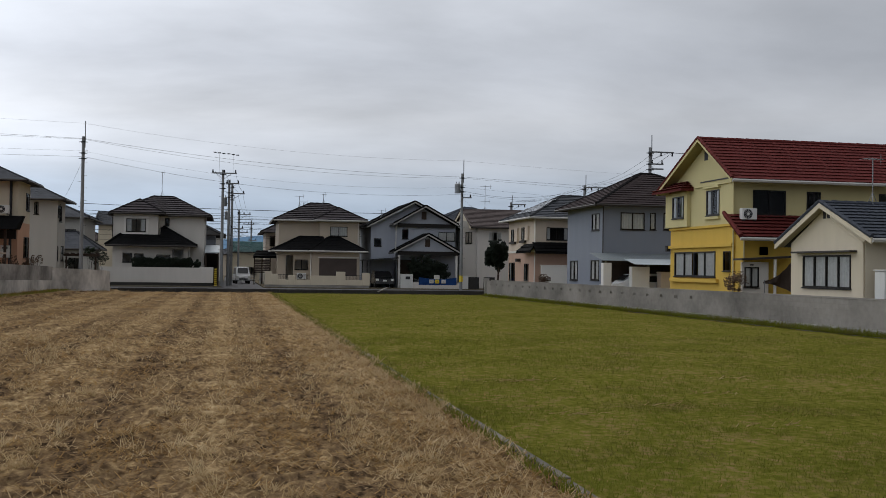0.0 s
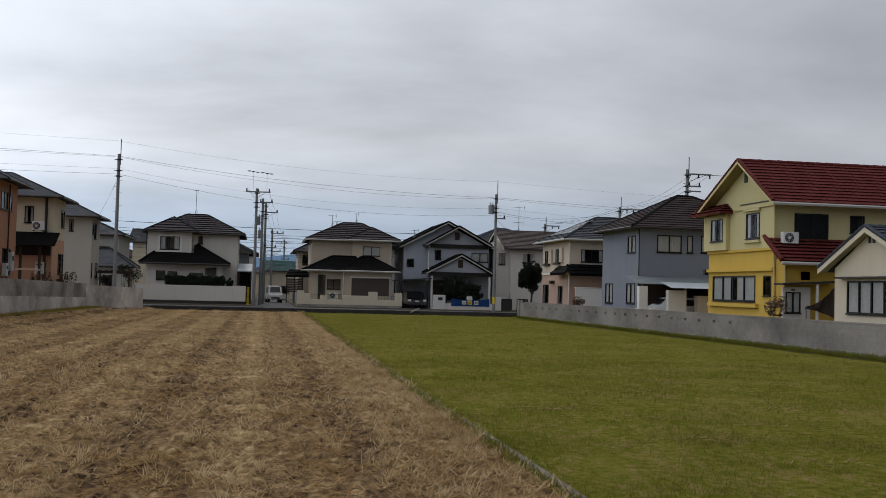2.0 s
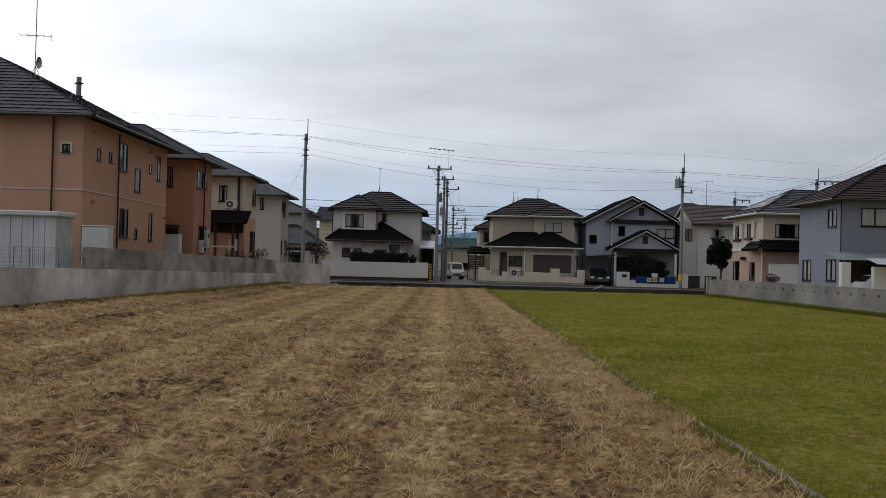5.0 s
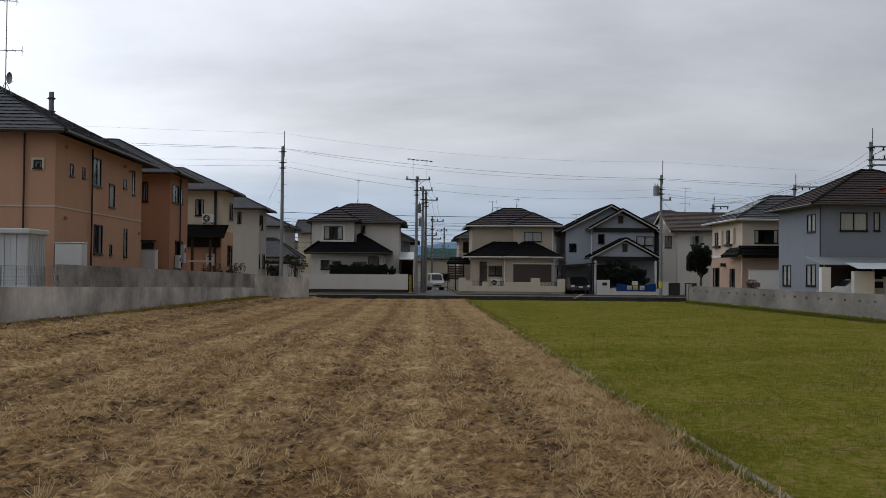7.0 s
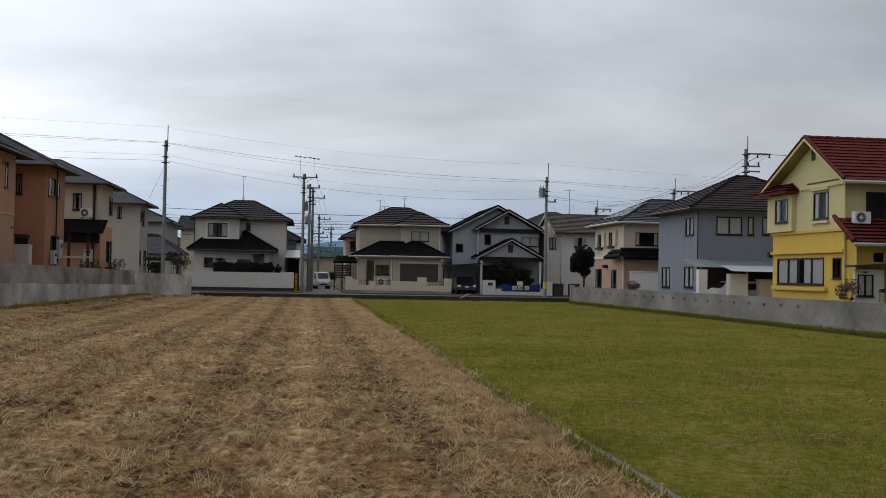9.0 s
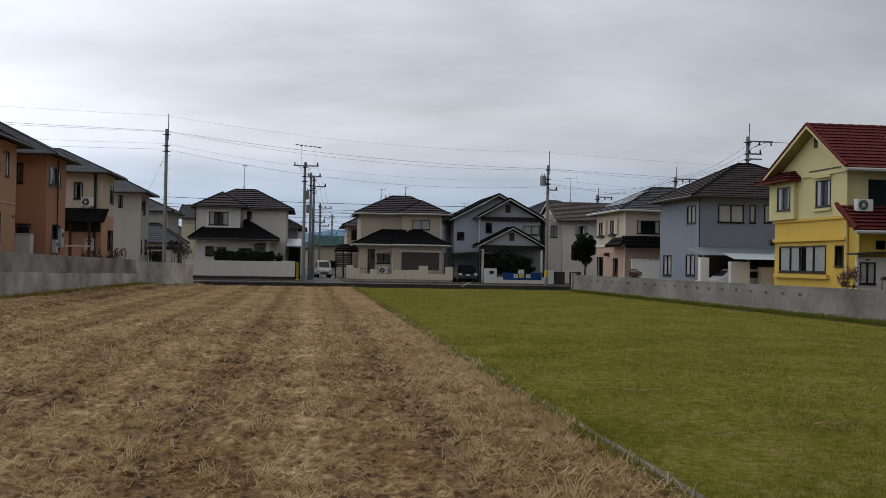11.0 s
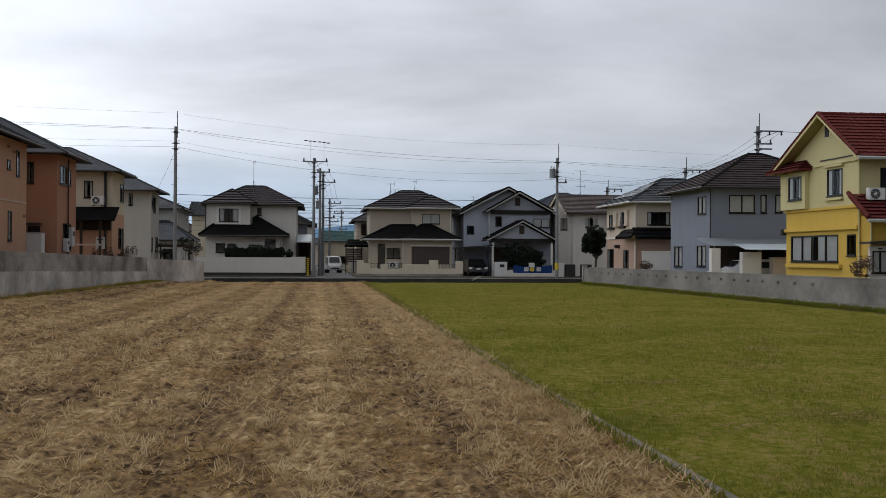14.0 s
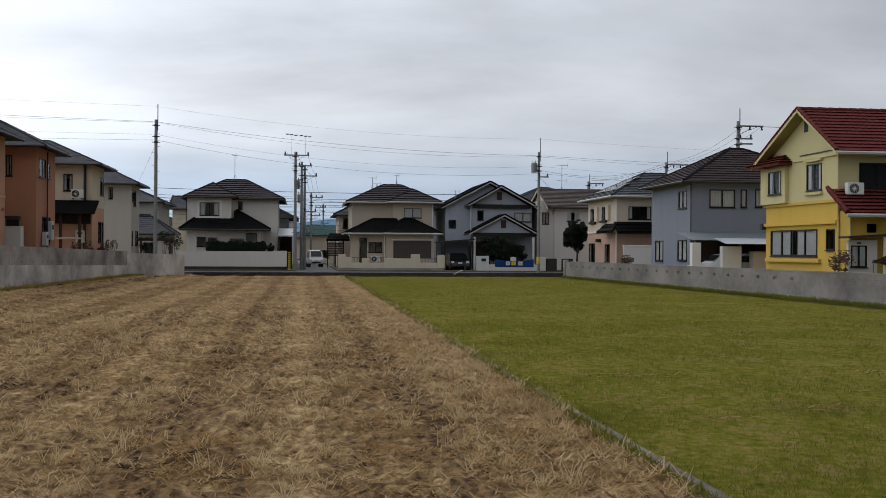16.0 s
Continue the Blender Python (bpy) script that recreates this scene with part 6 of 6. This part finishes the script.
def garden_shed():
    t = thing("shed", (-13.45, 37.6, 0.85), "weathered pale steel garden shed with a flat roof", "shed", "sheds")
    x0, x1, y0, y1, z1 = -17.0, -13.45, 37.6, 39.15, 3.28
    for i in range(18):
        a = x0 + (x1 - x0) * i / 18
        part("rib_panel", bevelled(a + 0.004, a + (x1 - x0) / 18 - 0.004, y0 - 0.02 * (i % 2), y0 + 0.05, 0.85, z1, 0.006), "shedmetal", t)
    for i in range(14):
        a = y0 + 0.06 + (y1 - y0 - 0.06) * i / 14
        part("rib_panel", bevelled(x1 - 0.05, x1 + 0.02 * (i % 2), a + 0.004, a + (y1 - y0 - 0.06) / 14 - 0.004, 0.85, z1, 0.006), "shedmetal", t)
    part("roof", bevelled(x0 - 0.15, x1 + 0.12, y0 - 0.2, y1 + 0.15, z1 + 0.003, z1 + 0.18, 0.03), "shedmetal", t)


garden_shed()


def plain_house(label, x0, x1, y0, y1, zt, zr, wall, roof, front, axis="x", z0=0.36, gable=False, side=(), sx=None):
    h = thing("house", ((x0 + x1) / 2, y0, z0), label, "house", "houses")
    walls(h, x0, x1, y0, y1, z0, zt, wall, {"-y": front, "+x": side})
    for r in front:
        window(h, "-y", y0, r, 1 if r[1] - r[0] > 0.9 else 0)
    for r in side:
        window(h, "+x", x1, r, 0)
    xm, ym = (x0 + x1) / 2, (y0 + y1) / 2
    if gable:
        gable_roof(h, x0 - 0.4, x1 + 0.4, y0 - 0.5, y1 + 0.5, zt, zr, axis, roof, "trim", tile=0.6)
        if axis == "y":
            triangle_wall(h, "-y", y0, [(x0, zt), (x1, zt), (xm, zr - 0.15)], wall)
        else:
            triangle_wall(h, "+x", x1, [(y0, zt), (y1, zt), (ym, zr - 0.15)], wall)
    else:
        k = min(x1 - x0, y1 - y0) / 2 * 0.95
        a, b = (x0 + k, x1 - k) if axis == "x" else (y0 + k, y1 - k)
        hip_roof(h, x0 - 0.5, x1 + 0.5, y0 - 0.6, y1 + 0.6, zt, zr, axis, min(a, b), max(a, b), roof, tile=0.6, course=0.36, lift=0.03, nose=0.01)
    return h


plain_house("two-storey grey-green house behind the pole", -19.5, -12.9, 99, 107, 6.3, 7.9, "greycream", "roofgrey", [(-15.0, -13.6, 4.4, 5.2)])
plain_house("low house with a grey hip roof behind the wall", -18, -11.5, 95.0, 98.5, 3.4, 4.9, "greycream", "roofgrey", [(-15.2, -14.4, 2.0, 2.8), (-13.6, -12.6, 0.9, 2.6)])
plain_house("cream house with a grey roof glimpsed between houses", -13.2, -9.5, 112, 119, 6.2, 7.6, "cream", "roofgrey", [], gable=True)
plain_house("dark bluish house along the street", -5.5, -1.4, 106, 114, 5.2, 6.6, "bluegrey", "roofblack", [])
plain_house("pale low building with a green metal roof", 0.3, 8.5, 134, 150, 3.9, 5.3, "cream", "roofgreen", [(2.2, 3.4, 1.0, 2.0)], gable=True)
plain_house("brown and cream house beside the street", 3.6, 9.0, 107, 115, 5.6, 7.2, "beige", "rooftile", [(4.0, 4.7, 4.2, 5.2)])
t = thing("lean_to", (3.3, 105, 0.36), "brown timber lean-to with a dark tiled roof beside the street", "lean-to")
bm = bmesh.new()
slope(bm, (2.3, 104.6, 3.05), (4.6, 104.6, 3.05), (2.7, 106.0, 3.7), (4.6, 106.0, 3.7), tile=0.4)
part("roof", bm, "roofblack", t)
for x in (2.45, 3.2, 4.0):
    part("post", bevelled(x - 0.05, x + 0.05, 104.8, 104.9, 0.3, 3.05, 0.01), "wood", t)
for i in range(8):
    part("board", bevelled(2.45, 4.0, 104.86, 104.9, 1.45 + 0.17 * i, 1.59 + 0.17 * i, 0.01), "shutter", t)
plain_house("grey house glimpsed between the tan and blue houses", 11.5, 15.5, 108, 115, 6.2, 7.4, "greycream", "roofbrown", [(12.0, 12.9, 4.4, 5.2)])
plain_house("house with a dark green roof behind the cream house", 21.3, 29.0, 106, 113, 7.0, 8.7, "greycream", "roofblue", [], axis="x")
plain_house("pale house far along the street", -5.2, -1.0, 122, 132, 5.6, 7.0, "white", "roofgrey", [(-3.6, -2.4, 4.0, 5.0)])
plain_house("distant house at the end of the street", -3.0, 5.0, 190, 200, 4.2, 5.6, "tan", "roofgrey", [])
plain_house("grey-roofed house behind the wall and poles", 27.5, 36, 92, 100, 6.0, 7.8, "beige", "roofbrown", [(29, 30.5, 4.3, 5.3)])
plain_house("grey-roofed house behind the tan house", 29, 38, 106, 114, 6.0, 7.8, "white", "roofgrey", [])
for i in (0, 1, 2, 3, 5, 6):
    plain_house("distant pale house among rooftops", -48 + 11 * i + (6 if i > 3 else 0), -40 + 11 * i + (6 if i > 3 else 0), 150 + 9 * (i % 3), 160 + 9 * (i % 3), 5.8, 7.4 + 0.3 * (i % 2), ("white", "cream", "greycream")[i % 3], ("roofgrey", "rooftile", "roofbrown")[i % 3], [])

# a van that stands in the street
car(1.3, 112, 0.27, 6, "carwhite", "small white van standing in the street", van=True)


# ---- utility poles and cables ----
def utility_pole(x, y, z0, z1, arms, label, pin=0.0, transformer=None, rungs=True, r=0.15):
    t = thing("utility_pole", (x, y, z0), label, "utility pole", "utility poles")
    bm = bmesh.new()
    tube(bm, (x, y, z0 - 0.2), (x, y, z1), r, 10, r * 0.68)
    part("shaft", bm, "pole", t)
    if pin:
        bm = bmesh.new()
        tube(bm, (x + 0.12, y, z1 - 0.8), (x + 0.12, y, z1 + pin), 0.035, 6)
        part("top_pin", bm, "steel", t)
    for z, ln, off, n in arms:
        drop = -0.32 if off > 0.6 else 0.0
        bm = bmesh.new()
        box(bm, x + off - ln / 2, x + off + ln / 2, y - r - 0.1, y - r - 0.01, z - 0.05, z + 0.05)
        if ln > 1.0:
            tube(bm, (x, y - r, z - 0.55), (x + off - ln * 0.3, y - r - 0.05, z - 0.03), 0.02, 4)
            tube(bm, (x, y - r, z - 0.55), (x + off + ln * 0.3, y - r - 0.05, z - 0.03), 0.02, 4)
        a = part("crossarm", bm, "steel", t)
        for k in range(n):
            q = x + off - ln / 2 + 0.1 + (ln - 0.2) * k / max(1, n - 1)
            bm = bmesh.new()
            tube(bm, (q, y - r - 0.05, z + drop + 0.05), (q, y - r - 0.05, z + drop + 0.14), 0.06, 8, 0.08)
            tube(bm, (q, y - r - 0.05, z + drop + 0.14), (q, y - r - 0.05, z + drop + 0.28), 0.045, 8, 0.06)
            part("insulator", bm, "darksteel", a)
    for zz in (z1 - 0.4, z1 - 1.2, z1 - 1.6):
        bm = bmesh.new()
        tube(bm, (x, y, zz - 0.05), (x, y, zz + 0.05), r * 0.68 + 0.05, 10)
        tube(bm, (x - 0.28, y, zz), (x + 0.28, y, zz), 0.03, 5)
        part("clamp", bm, "darksteel", t)
    if rungs:
        for i in range(int((z1 - 2.5 - z0) / 0.45)):
            s = 1 if i % 2 else -1
            bm = bmesh.new()
            tube(bm, (x, y, z0 + 2.3 + 0.45 * i), (x + s * 0.3, y, z0 + 2.3 + 0.45 * i), 0.012, 4)
            part("step_bolt", bm, "darksteel", t)
    if transformer:
        z = transformer
        bm = bmesh.new()
        tube(bm, (x - 0.42, y - 0.1, z - 0.38), (x - 0.42, y - 0.1, z + 0.38), 0.26, 12)
        tube(bm, (x - 0.42, y - 0.1, z + 0.38), (x - 0.42, y - 0.1, z + 0.46), 0.26, 12, 0.12)
        for k in (-0.12, 0.12):
            tube(bm, (x - 0.42 + k, y - 0.1, z + 0.4), (x - 0.42 + k, y - 0.1, z + 0.62), 0.04, 6)
        box(bm, x - 0.3, x, y - 0.14, y - 0.06, z - 0.2, z - 0.1)
        part("transformer", bm, "steel", t, "grey cylindrical pole transformer")
    return t


PL, PC, PC2, PC3, PR, PT, PB = (-10.4, 78.5), (-0.63, 91.0), (-0.1, 97.0), (0.18, 100.0), (19.68, 88.2), (29.35, 70.0), (30.75, 88.0)
utility_pole(*PL, 0.3, 11.25, (), "tall slim grey concrete utility pole behind the wall corner", pin=1.1)
utility_pole(*PC, 0.3, 10.3, ((10.0, 2.1, 0.1, 3),), "grey utility pole with a crossarm at the street corner")
utility_pole(*PC2, 0.3, 9.95, ((9.6, 1.2, 0.3, 2),), "grey utility pole in the narrow street", transformer=7.9)
utility_pole(*PC3, 0.3, 9.9, ((8.9, 1.3, 0.5, 2), (5.6, 1.2, 0.5, 2)), "darker utility pole further along the street", transformer=6.8)
utility_pole(*PR, 0.3, 10.4, ((8.3, 0.9, 0.35, 2),), "tall grey utility pole with a transformer by the gate", pin=1.2, transformer=9.05)
utility_pole(*PT, 0.5, 11.0, ((10.66, 1.9, 0.75, 3), (9.8, 0.95, 0.45, 2), (9.45, 0.95, 0.45, 0)), "utility pole with offset crossarms behind the roofs", pin=0.9)
utility_pole(*PB, 0.3, 9.7, ((9.5, 2.0, 0.9, 4),), "utility pole with four insulators behind the roofs", pin=0.9)
utility_pole(27.3, 100.0, 0.3, 8.8, ((8.6, 1.5, 0.7, 3),), "utility pole behind the cream house", pin=0.7)
utility_pole(-22.85, 66.0, 0.85, 12.9, (), "short concrete pole top rising behind the roof", rungs=False, r=0.22)
utility_pole(1.1, 130.0, 0.27, 9.0, ((8.4, 1.6, 0.6, 3), (6.2, 1.2, 0.5, 2)), "distant utility pole along the street")
utility_pole(3.2, 160.0, 0.27, 9.0, ((8.4, 1.6, -0.4, 3), (6.0, 1.2, 0.2, 2)), "distant utility pole along the street")
bm = bmesh.new()
for i in range(8):
    tube(bm, (PR[0], PR[1], 1.0 + 0.07 * i), (PR[0], PR[1], 1.06 + 0.07 * i), 0.18, 10)
single("pole_guard", bm, "signyellow", "yellow warning sleeve round the pole's foot", "pole guard")
bm = bmesh.new()
for i in range(9):
    box(bm, -1.2, -1.0, 90.75, 90.85, 0.4 + 0.17 * i, 0.48 + 0.17 * i)
single("warning_marker", bm, "signyellow", "yellow and black striped guard by the wall end", "guard")


def cable(p, q, sag, r=0.018, label="black overhead cable slung between poles"):
    cu = bpy.data.curves.new("cable", "CURVE")
    r *= 0.75
    cu.dimensions, cu.bevel_depth, cu.bevel_resolution = "3D", r, 1
    n = 14
    sp = cu.splines.new("POLY")
    sp.points.add(n)
    for i in range(n + 1):
        f = i / n
        a = Vector(p).lerp(Vector(q), f)
        sp.points[i].co = (a.x, a.y, a.z - 4 * sag * f * (1 - f), 1)
    cu.materials.append(M["wire"])
    return tagged(new("cable", cu), label, "cable", "overhead cables")


lx, ly = PL
rx_, ry_ = PR
for z0, z1, sag, r in ((12.2, 11.5, 0.6, 0.006), (11.1, 10.1, 0.5, 0.013), (11.05, 10.0, 0.72, 0.010), (10.2, 9.2, 0.9, 0.007), (9.8, 8.6, 1.0, 0.011)):
    cable((lx, ly, z0), (rx_, ry_, z1), sag, r)
    cable((lx, ly, z0), (-70, 62, z0 + 0.6), sag * 0.7, r)
    cable((rx_, ry_, z1), (75, 97, z1 + 0.3), sag, r)
for k in (-0.8, 0.0, 0.9):
    cable((PC[0] + 0.1 + k, 90.8, 10.2), (PC3[0] + 0.5 + 0.5 * k, 99.8, 9.1), 0.3, 0.014)
    cable((PC3[0] + 0.5 + 0.5 * k, 99.8, 9.1), (1.7 + 0.6 * k, 129.8, 8.6), 0.5, 0.014)
    cable((1.7 + 0.6 * k, 129.8, 8.6), (2.8 + 0.6 * k, 159.8, 8.6), 0.6, 0.014)
for i in range(7):
    z = 6.9 - 0.45 * i
    cable((-0.1, 97, z), (2.0 + 0.5 * i, 131 + 5 * i, z - 0.6), 0.4, 0.016)
    cable((-45, 118, z + 0.9), (-0.1, 97 + i, z), 0.5, 0.014)
    cable((0.18, 100, z - 0.2), (50, 128, z + 0.6), 0.6, 0.014)
for k in range(3):
    a = (PT[0] + 0.2 + 0.7 * k, 69.8, 10.65)
    cable(a, (PB[0] + 0.2 + 0.6 * k, 87.8, 9.75), 0.5, 0.012)
    cable(a, (95, 60, 11.5), 0.8, 0.012)
    cable((PB[0] + 0.2 + 0.6 * k, 87.8, 9.75), (27.4 + 0.5 * k, 99.8, 8.85), 0.3, 0.012)
for i, (z, rr) in enumerate(((7.7, 0.035), (7.1, 0.022), (6.85, 0.03), (6.6, 0.022), (6.45, 0.018), (6.0, 0.02), (5.4, 0.016))):
    cable((-14, 104 + 0.5 * i, z + 0.15), (16, 104 - 0.4 * i, z - 0.1), 0.12 + 0.04 * i, rr, "bundled black service cable strung across the street")
cable((rx_, ry_, 8.9), (30.8, 88, 9.4), 0.7, 0.014)
cable((rx_, ry_, 8.3), (25, 95, 6.3), 0.3, 0.012)
cable((lx, ly, 9.6), (-12.5, 81, 6.0), 0.2, 0.010)
# switches on stalks above the corner pole's crossarm
for x, z in ((-1.45, 11.75), (-0.3, 11.65)):
    t = thing("line_switch", (x, 90.75, 10.05), "small dark line switch on a thin stalk above the crossarm", "line switch", "line switches")
    bm = bmesh.new()
    tube(bm, (x + 0.5, 90.75, 10.0), (x + 0.5, 90.75, z), 0.012, 4)
    part("stalk", bm, "steel", t)
    for k in range(3):
        part("box", bevelled(x + 0.36 * k, x + 0.26 + 0.36 * k, 90.7, 90.8, z - 0.04 - 0.04 * k, z + 0.04 - 0.04 * k, 0.01), "darksteel", t)

# ---- yard fittings ----
t = thing("pergola", (-11.4, 82.0, 0.85), "dark timber pergola over a garden corner", "pergola")
for x in (-12.0, -10.9, -9.9):
    part("post", bevelled(x - 0.06, x + 0.06, 82.6, 82.72, 0.3, 2.65, 0.01), "wood", t)
part("beam", bevelled(-12.2, -9.6, 82.58, 82.74, 2.653, 2.85, 0.01), "wood", t)
for i in range(6):
    part("rafter", bevelled(-12.1 + 0.46 * i, -12.03 + 0.46 * i, 82.2, 84.0, 2.853, 2.93, 0.008), "wood", t)
for y0, z0, w_, h_ in ((59.35, 2.5, 0.55, 1.0), (58.2, 2.2, 0.5, 0.7)):
    t = thing("meter_box", (-13.3, y0, z0), "grey steel electric meter box on the rust wall", "meter box", "meter boxes")
    part("casing", bevelled(-13.37, -13.14, y0, y0 + w_, z0, z0 + h_, 0.02), "shedmetal", t)
    part("dial_cover", bevelled(-13.139, -13.12, y0 + 0.12, y0 + w_ - 0.12, z0 + h_ * 0.55, z0 + h_ * 0.8, 0.005), "darksteel", t)
t = thing("rail_fence", (-14, 65.5, 0.85), "low weathered timber rail fence in a back yard", "fence")
for x in (-15.0, -14.0, -13.0):
    part("post", bevelled(x - 0.04, x + 0.04, 65.5, 65.58, 0.85, 2.75, 0.008), "wood", t)
part("rail", bevelled(-15.1, -12.9, 65.46, 65.5, 2.6, 2.7, 0.008), "beige", t)
t = thing("guard_rail", (1.2, 117, 0.27), "white tubular guard rail across the street", "guard rail")
for i in range(5):
    bm = bmesh.new()
    tube(bm, (0.2 + 0.65 * i, 118, 0.2), (0.2 + 0.65 * i, 118, 1.15), 0.05, 6)
    part("post", bm, "plastic", t)
for z in (0.65, 0.9, 1.12):
    bm = bmesh.new()
    tube(bm, (0.1, 118, z), (2.9, 118, z), 0.04, 6)
    part("rail", bm, "plastic", t)
for i in range(3):
    t = thing("gas_cylinder", (3.35 + 0.4 * i, 107, 0.3), "grey gas cylinder standing by a house wall", "gas cylinder", "gas cylinders")
    bm = bmesh.new()
    tube(bm, (3.2 - 0.4 * i + 0.8, 106.7, 0.36), (3.2 - 0.4 * i + 0.8, 106.7, 1.45), 0.17, 10)
    tube(bm, (3.2 - 0.4 * i + 0.8, 106.7, 1.45), (3.2 - 0.4 * i + 0.8, 106.7, 1.6), 0.17, 10, 0.07)
    part("bottle", bm, "shedmetal", t)

# ---- loose plants along the walls ----
for i, (x, y, z, s, m_) in enumerate(((22.2, 43.2, 1.6, 0.5, "leafbrown"), (22.0, 71.5, 1.3, 0.45, "leafbrown"), (-12.6, 69.3, 1.8, 0.4, "leafbrown"), (-11.8, 83.5, 2.1, 0.38, "leafdark"), (-9.75, 83.5, 2.4, 0.7, "leafdark"), (-10.5, 84.2, 3.0, 0.35, "leaf"), (23.0, 32.6, 1.2, 0.5, "leaf"))):
    t = thing("shrub", (x, y, 0.6), "small untidy garden shrub behind the wall", "shrub", "garden shrubs")
    bm = bmesh.new()
    rnd = random.Random(i)
    for k in range(9):
        a = rnd.uniform(0, 6.28)
        tube(bm, (x, y, 0.5), (x + s * 0.7 * math.cos(a), y + s * 0.7 * math.sin(a), z + rnd.uniform(0, s)), 0.012, 4, 0.005)
    part("stems", bm, "bark", t)
    bm = bmesh.new()
    foliage(bm, (x, y, z + s * 0.3), (s, s, s * 0.8), 750, 0.06, 100 + i)
    part("leaves", bm, m_, t)

t = thing("drain_slab", (12.3, 84.5, 0.25), "short pale concrete slab tipped on the road edge", "slab")
bm = bevelled(-0.45, 0.45, -0.12, 0.12, 0.0, 0.07, 0.01)
bmesh.ops.transform(bm, matrix=pose(12.3, 84.45, 0.3, 0, -22, 20), verts=bm.verts)
part("slab", bm, "concrete", t)

# ---- distance: hazy hills ----
bm = bmesh.new()
pr = None
for i in range(121):
    x = -1600 + i * 27
    z = 58 + 22 * noise.noise(Vector((x * 0.004, 0, 0))) + 7 * noise.noise(Vector((x * 0.015, 3, 0)))
    c = [bm.verts.new((x, 1900 + dy, zz)) for dy, zz in ((0, -1), (120, z * 0.6), (300, z), (700, -1))]
    if pr:
        for k in range(3):
            bm.faces.new((pr[k], c[k], c[k + 1], pr[k + 1]))
    pr = c
single("backdrop_hills", bm, "hill", "hazy blue hills far beyond the town", "hills", kind="structure")

for i, (y, rr) in enumerate(((61.5, 0.3), (64.6, 0.3), (68.3, 0.4), (70.2, 0.5))):
    x = -13.35 + 2.13 * (y - 24) / 47.6 - 0.75
    t = thing("dead_shrub", (x, y, 0.85), "leafless brown shrub behind the retaining wall", "shrub", "dead shrubs")
    bm = bmesh.new()
    for k in range(9):
        a = k * 2.4 + i
        tube(bm, (x, y, 0.85), (x + rr * 0.7 * math.cos(a), y + rr * math.sin(a), 2.0 + rr * (0.6 + 0.4 * math.sin(k * 1.7))), 0.02, 4, 0.008)
    part("stems", bm, "bark", t)
    bm = bmesh.new()
    foliage(bm, (x, y, 1.95), (rr * 0.7, rr, 0.45 + 0.3 * rr), 220, 0.07, 300 + i)
    part("dry_leaves", bm, "leafbrown", t)
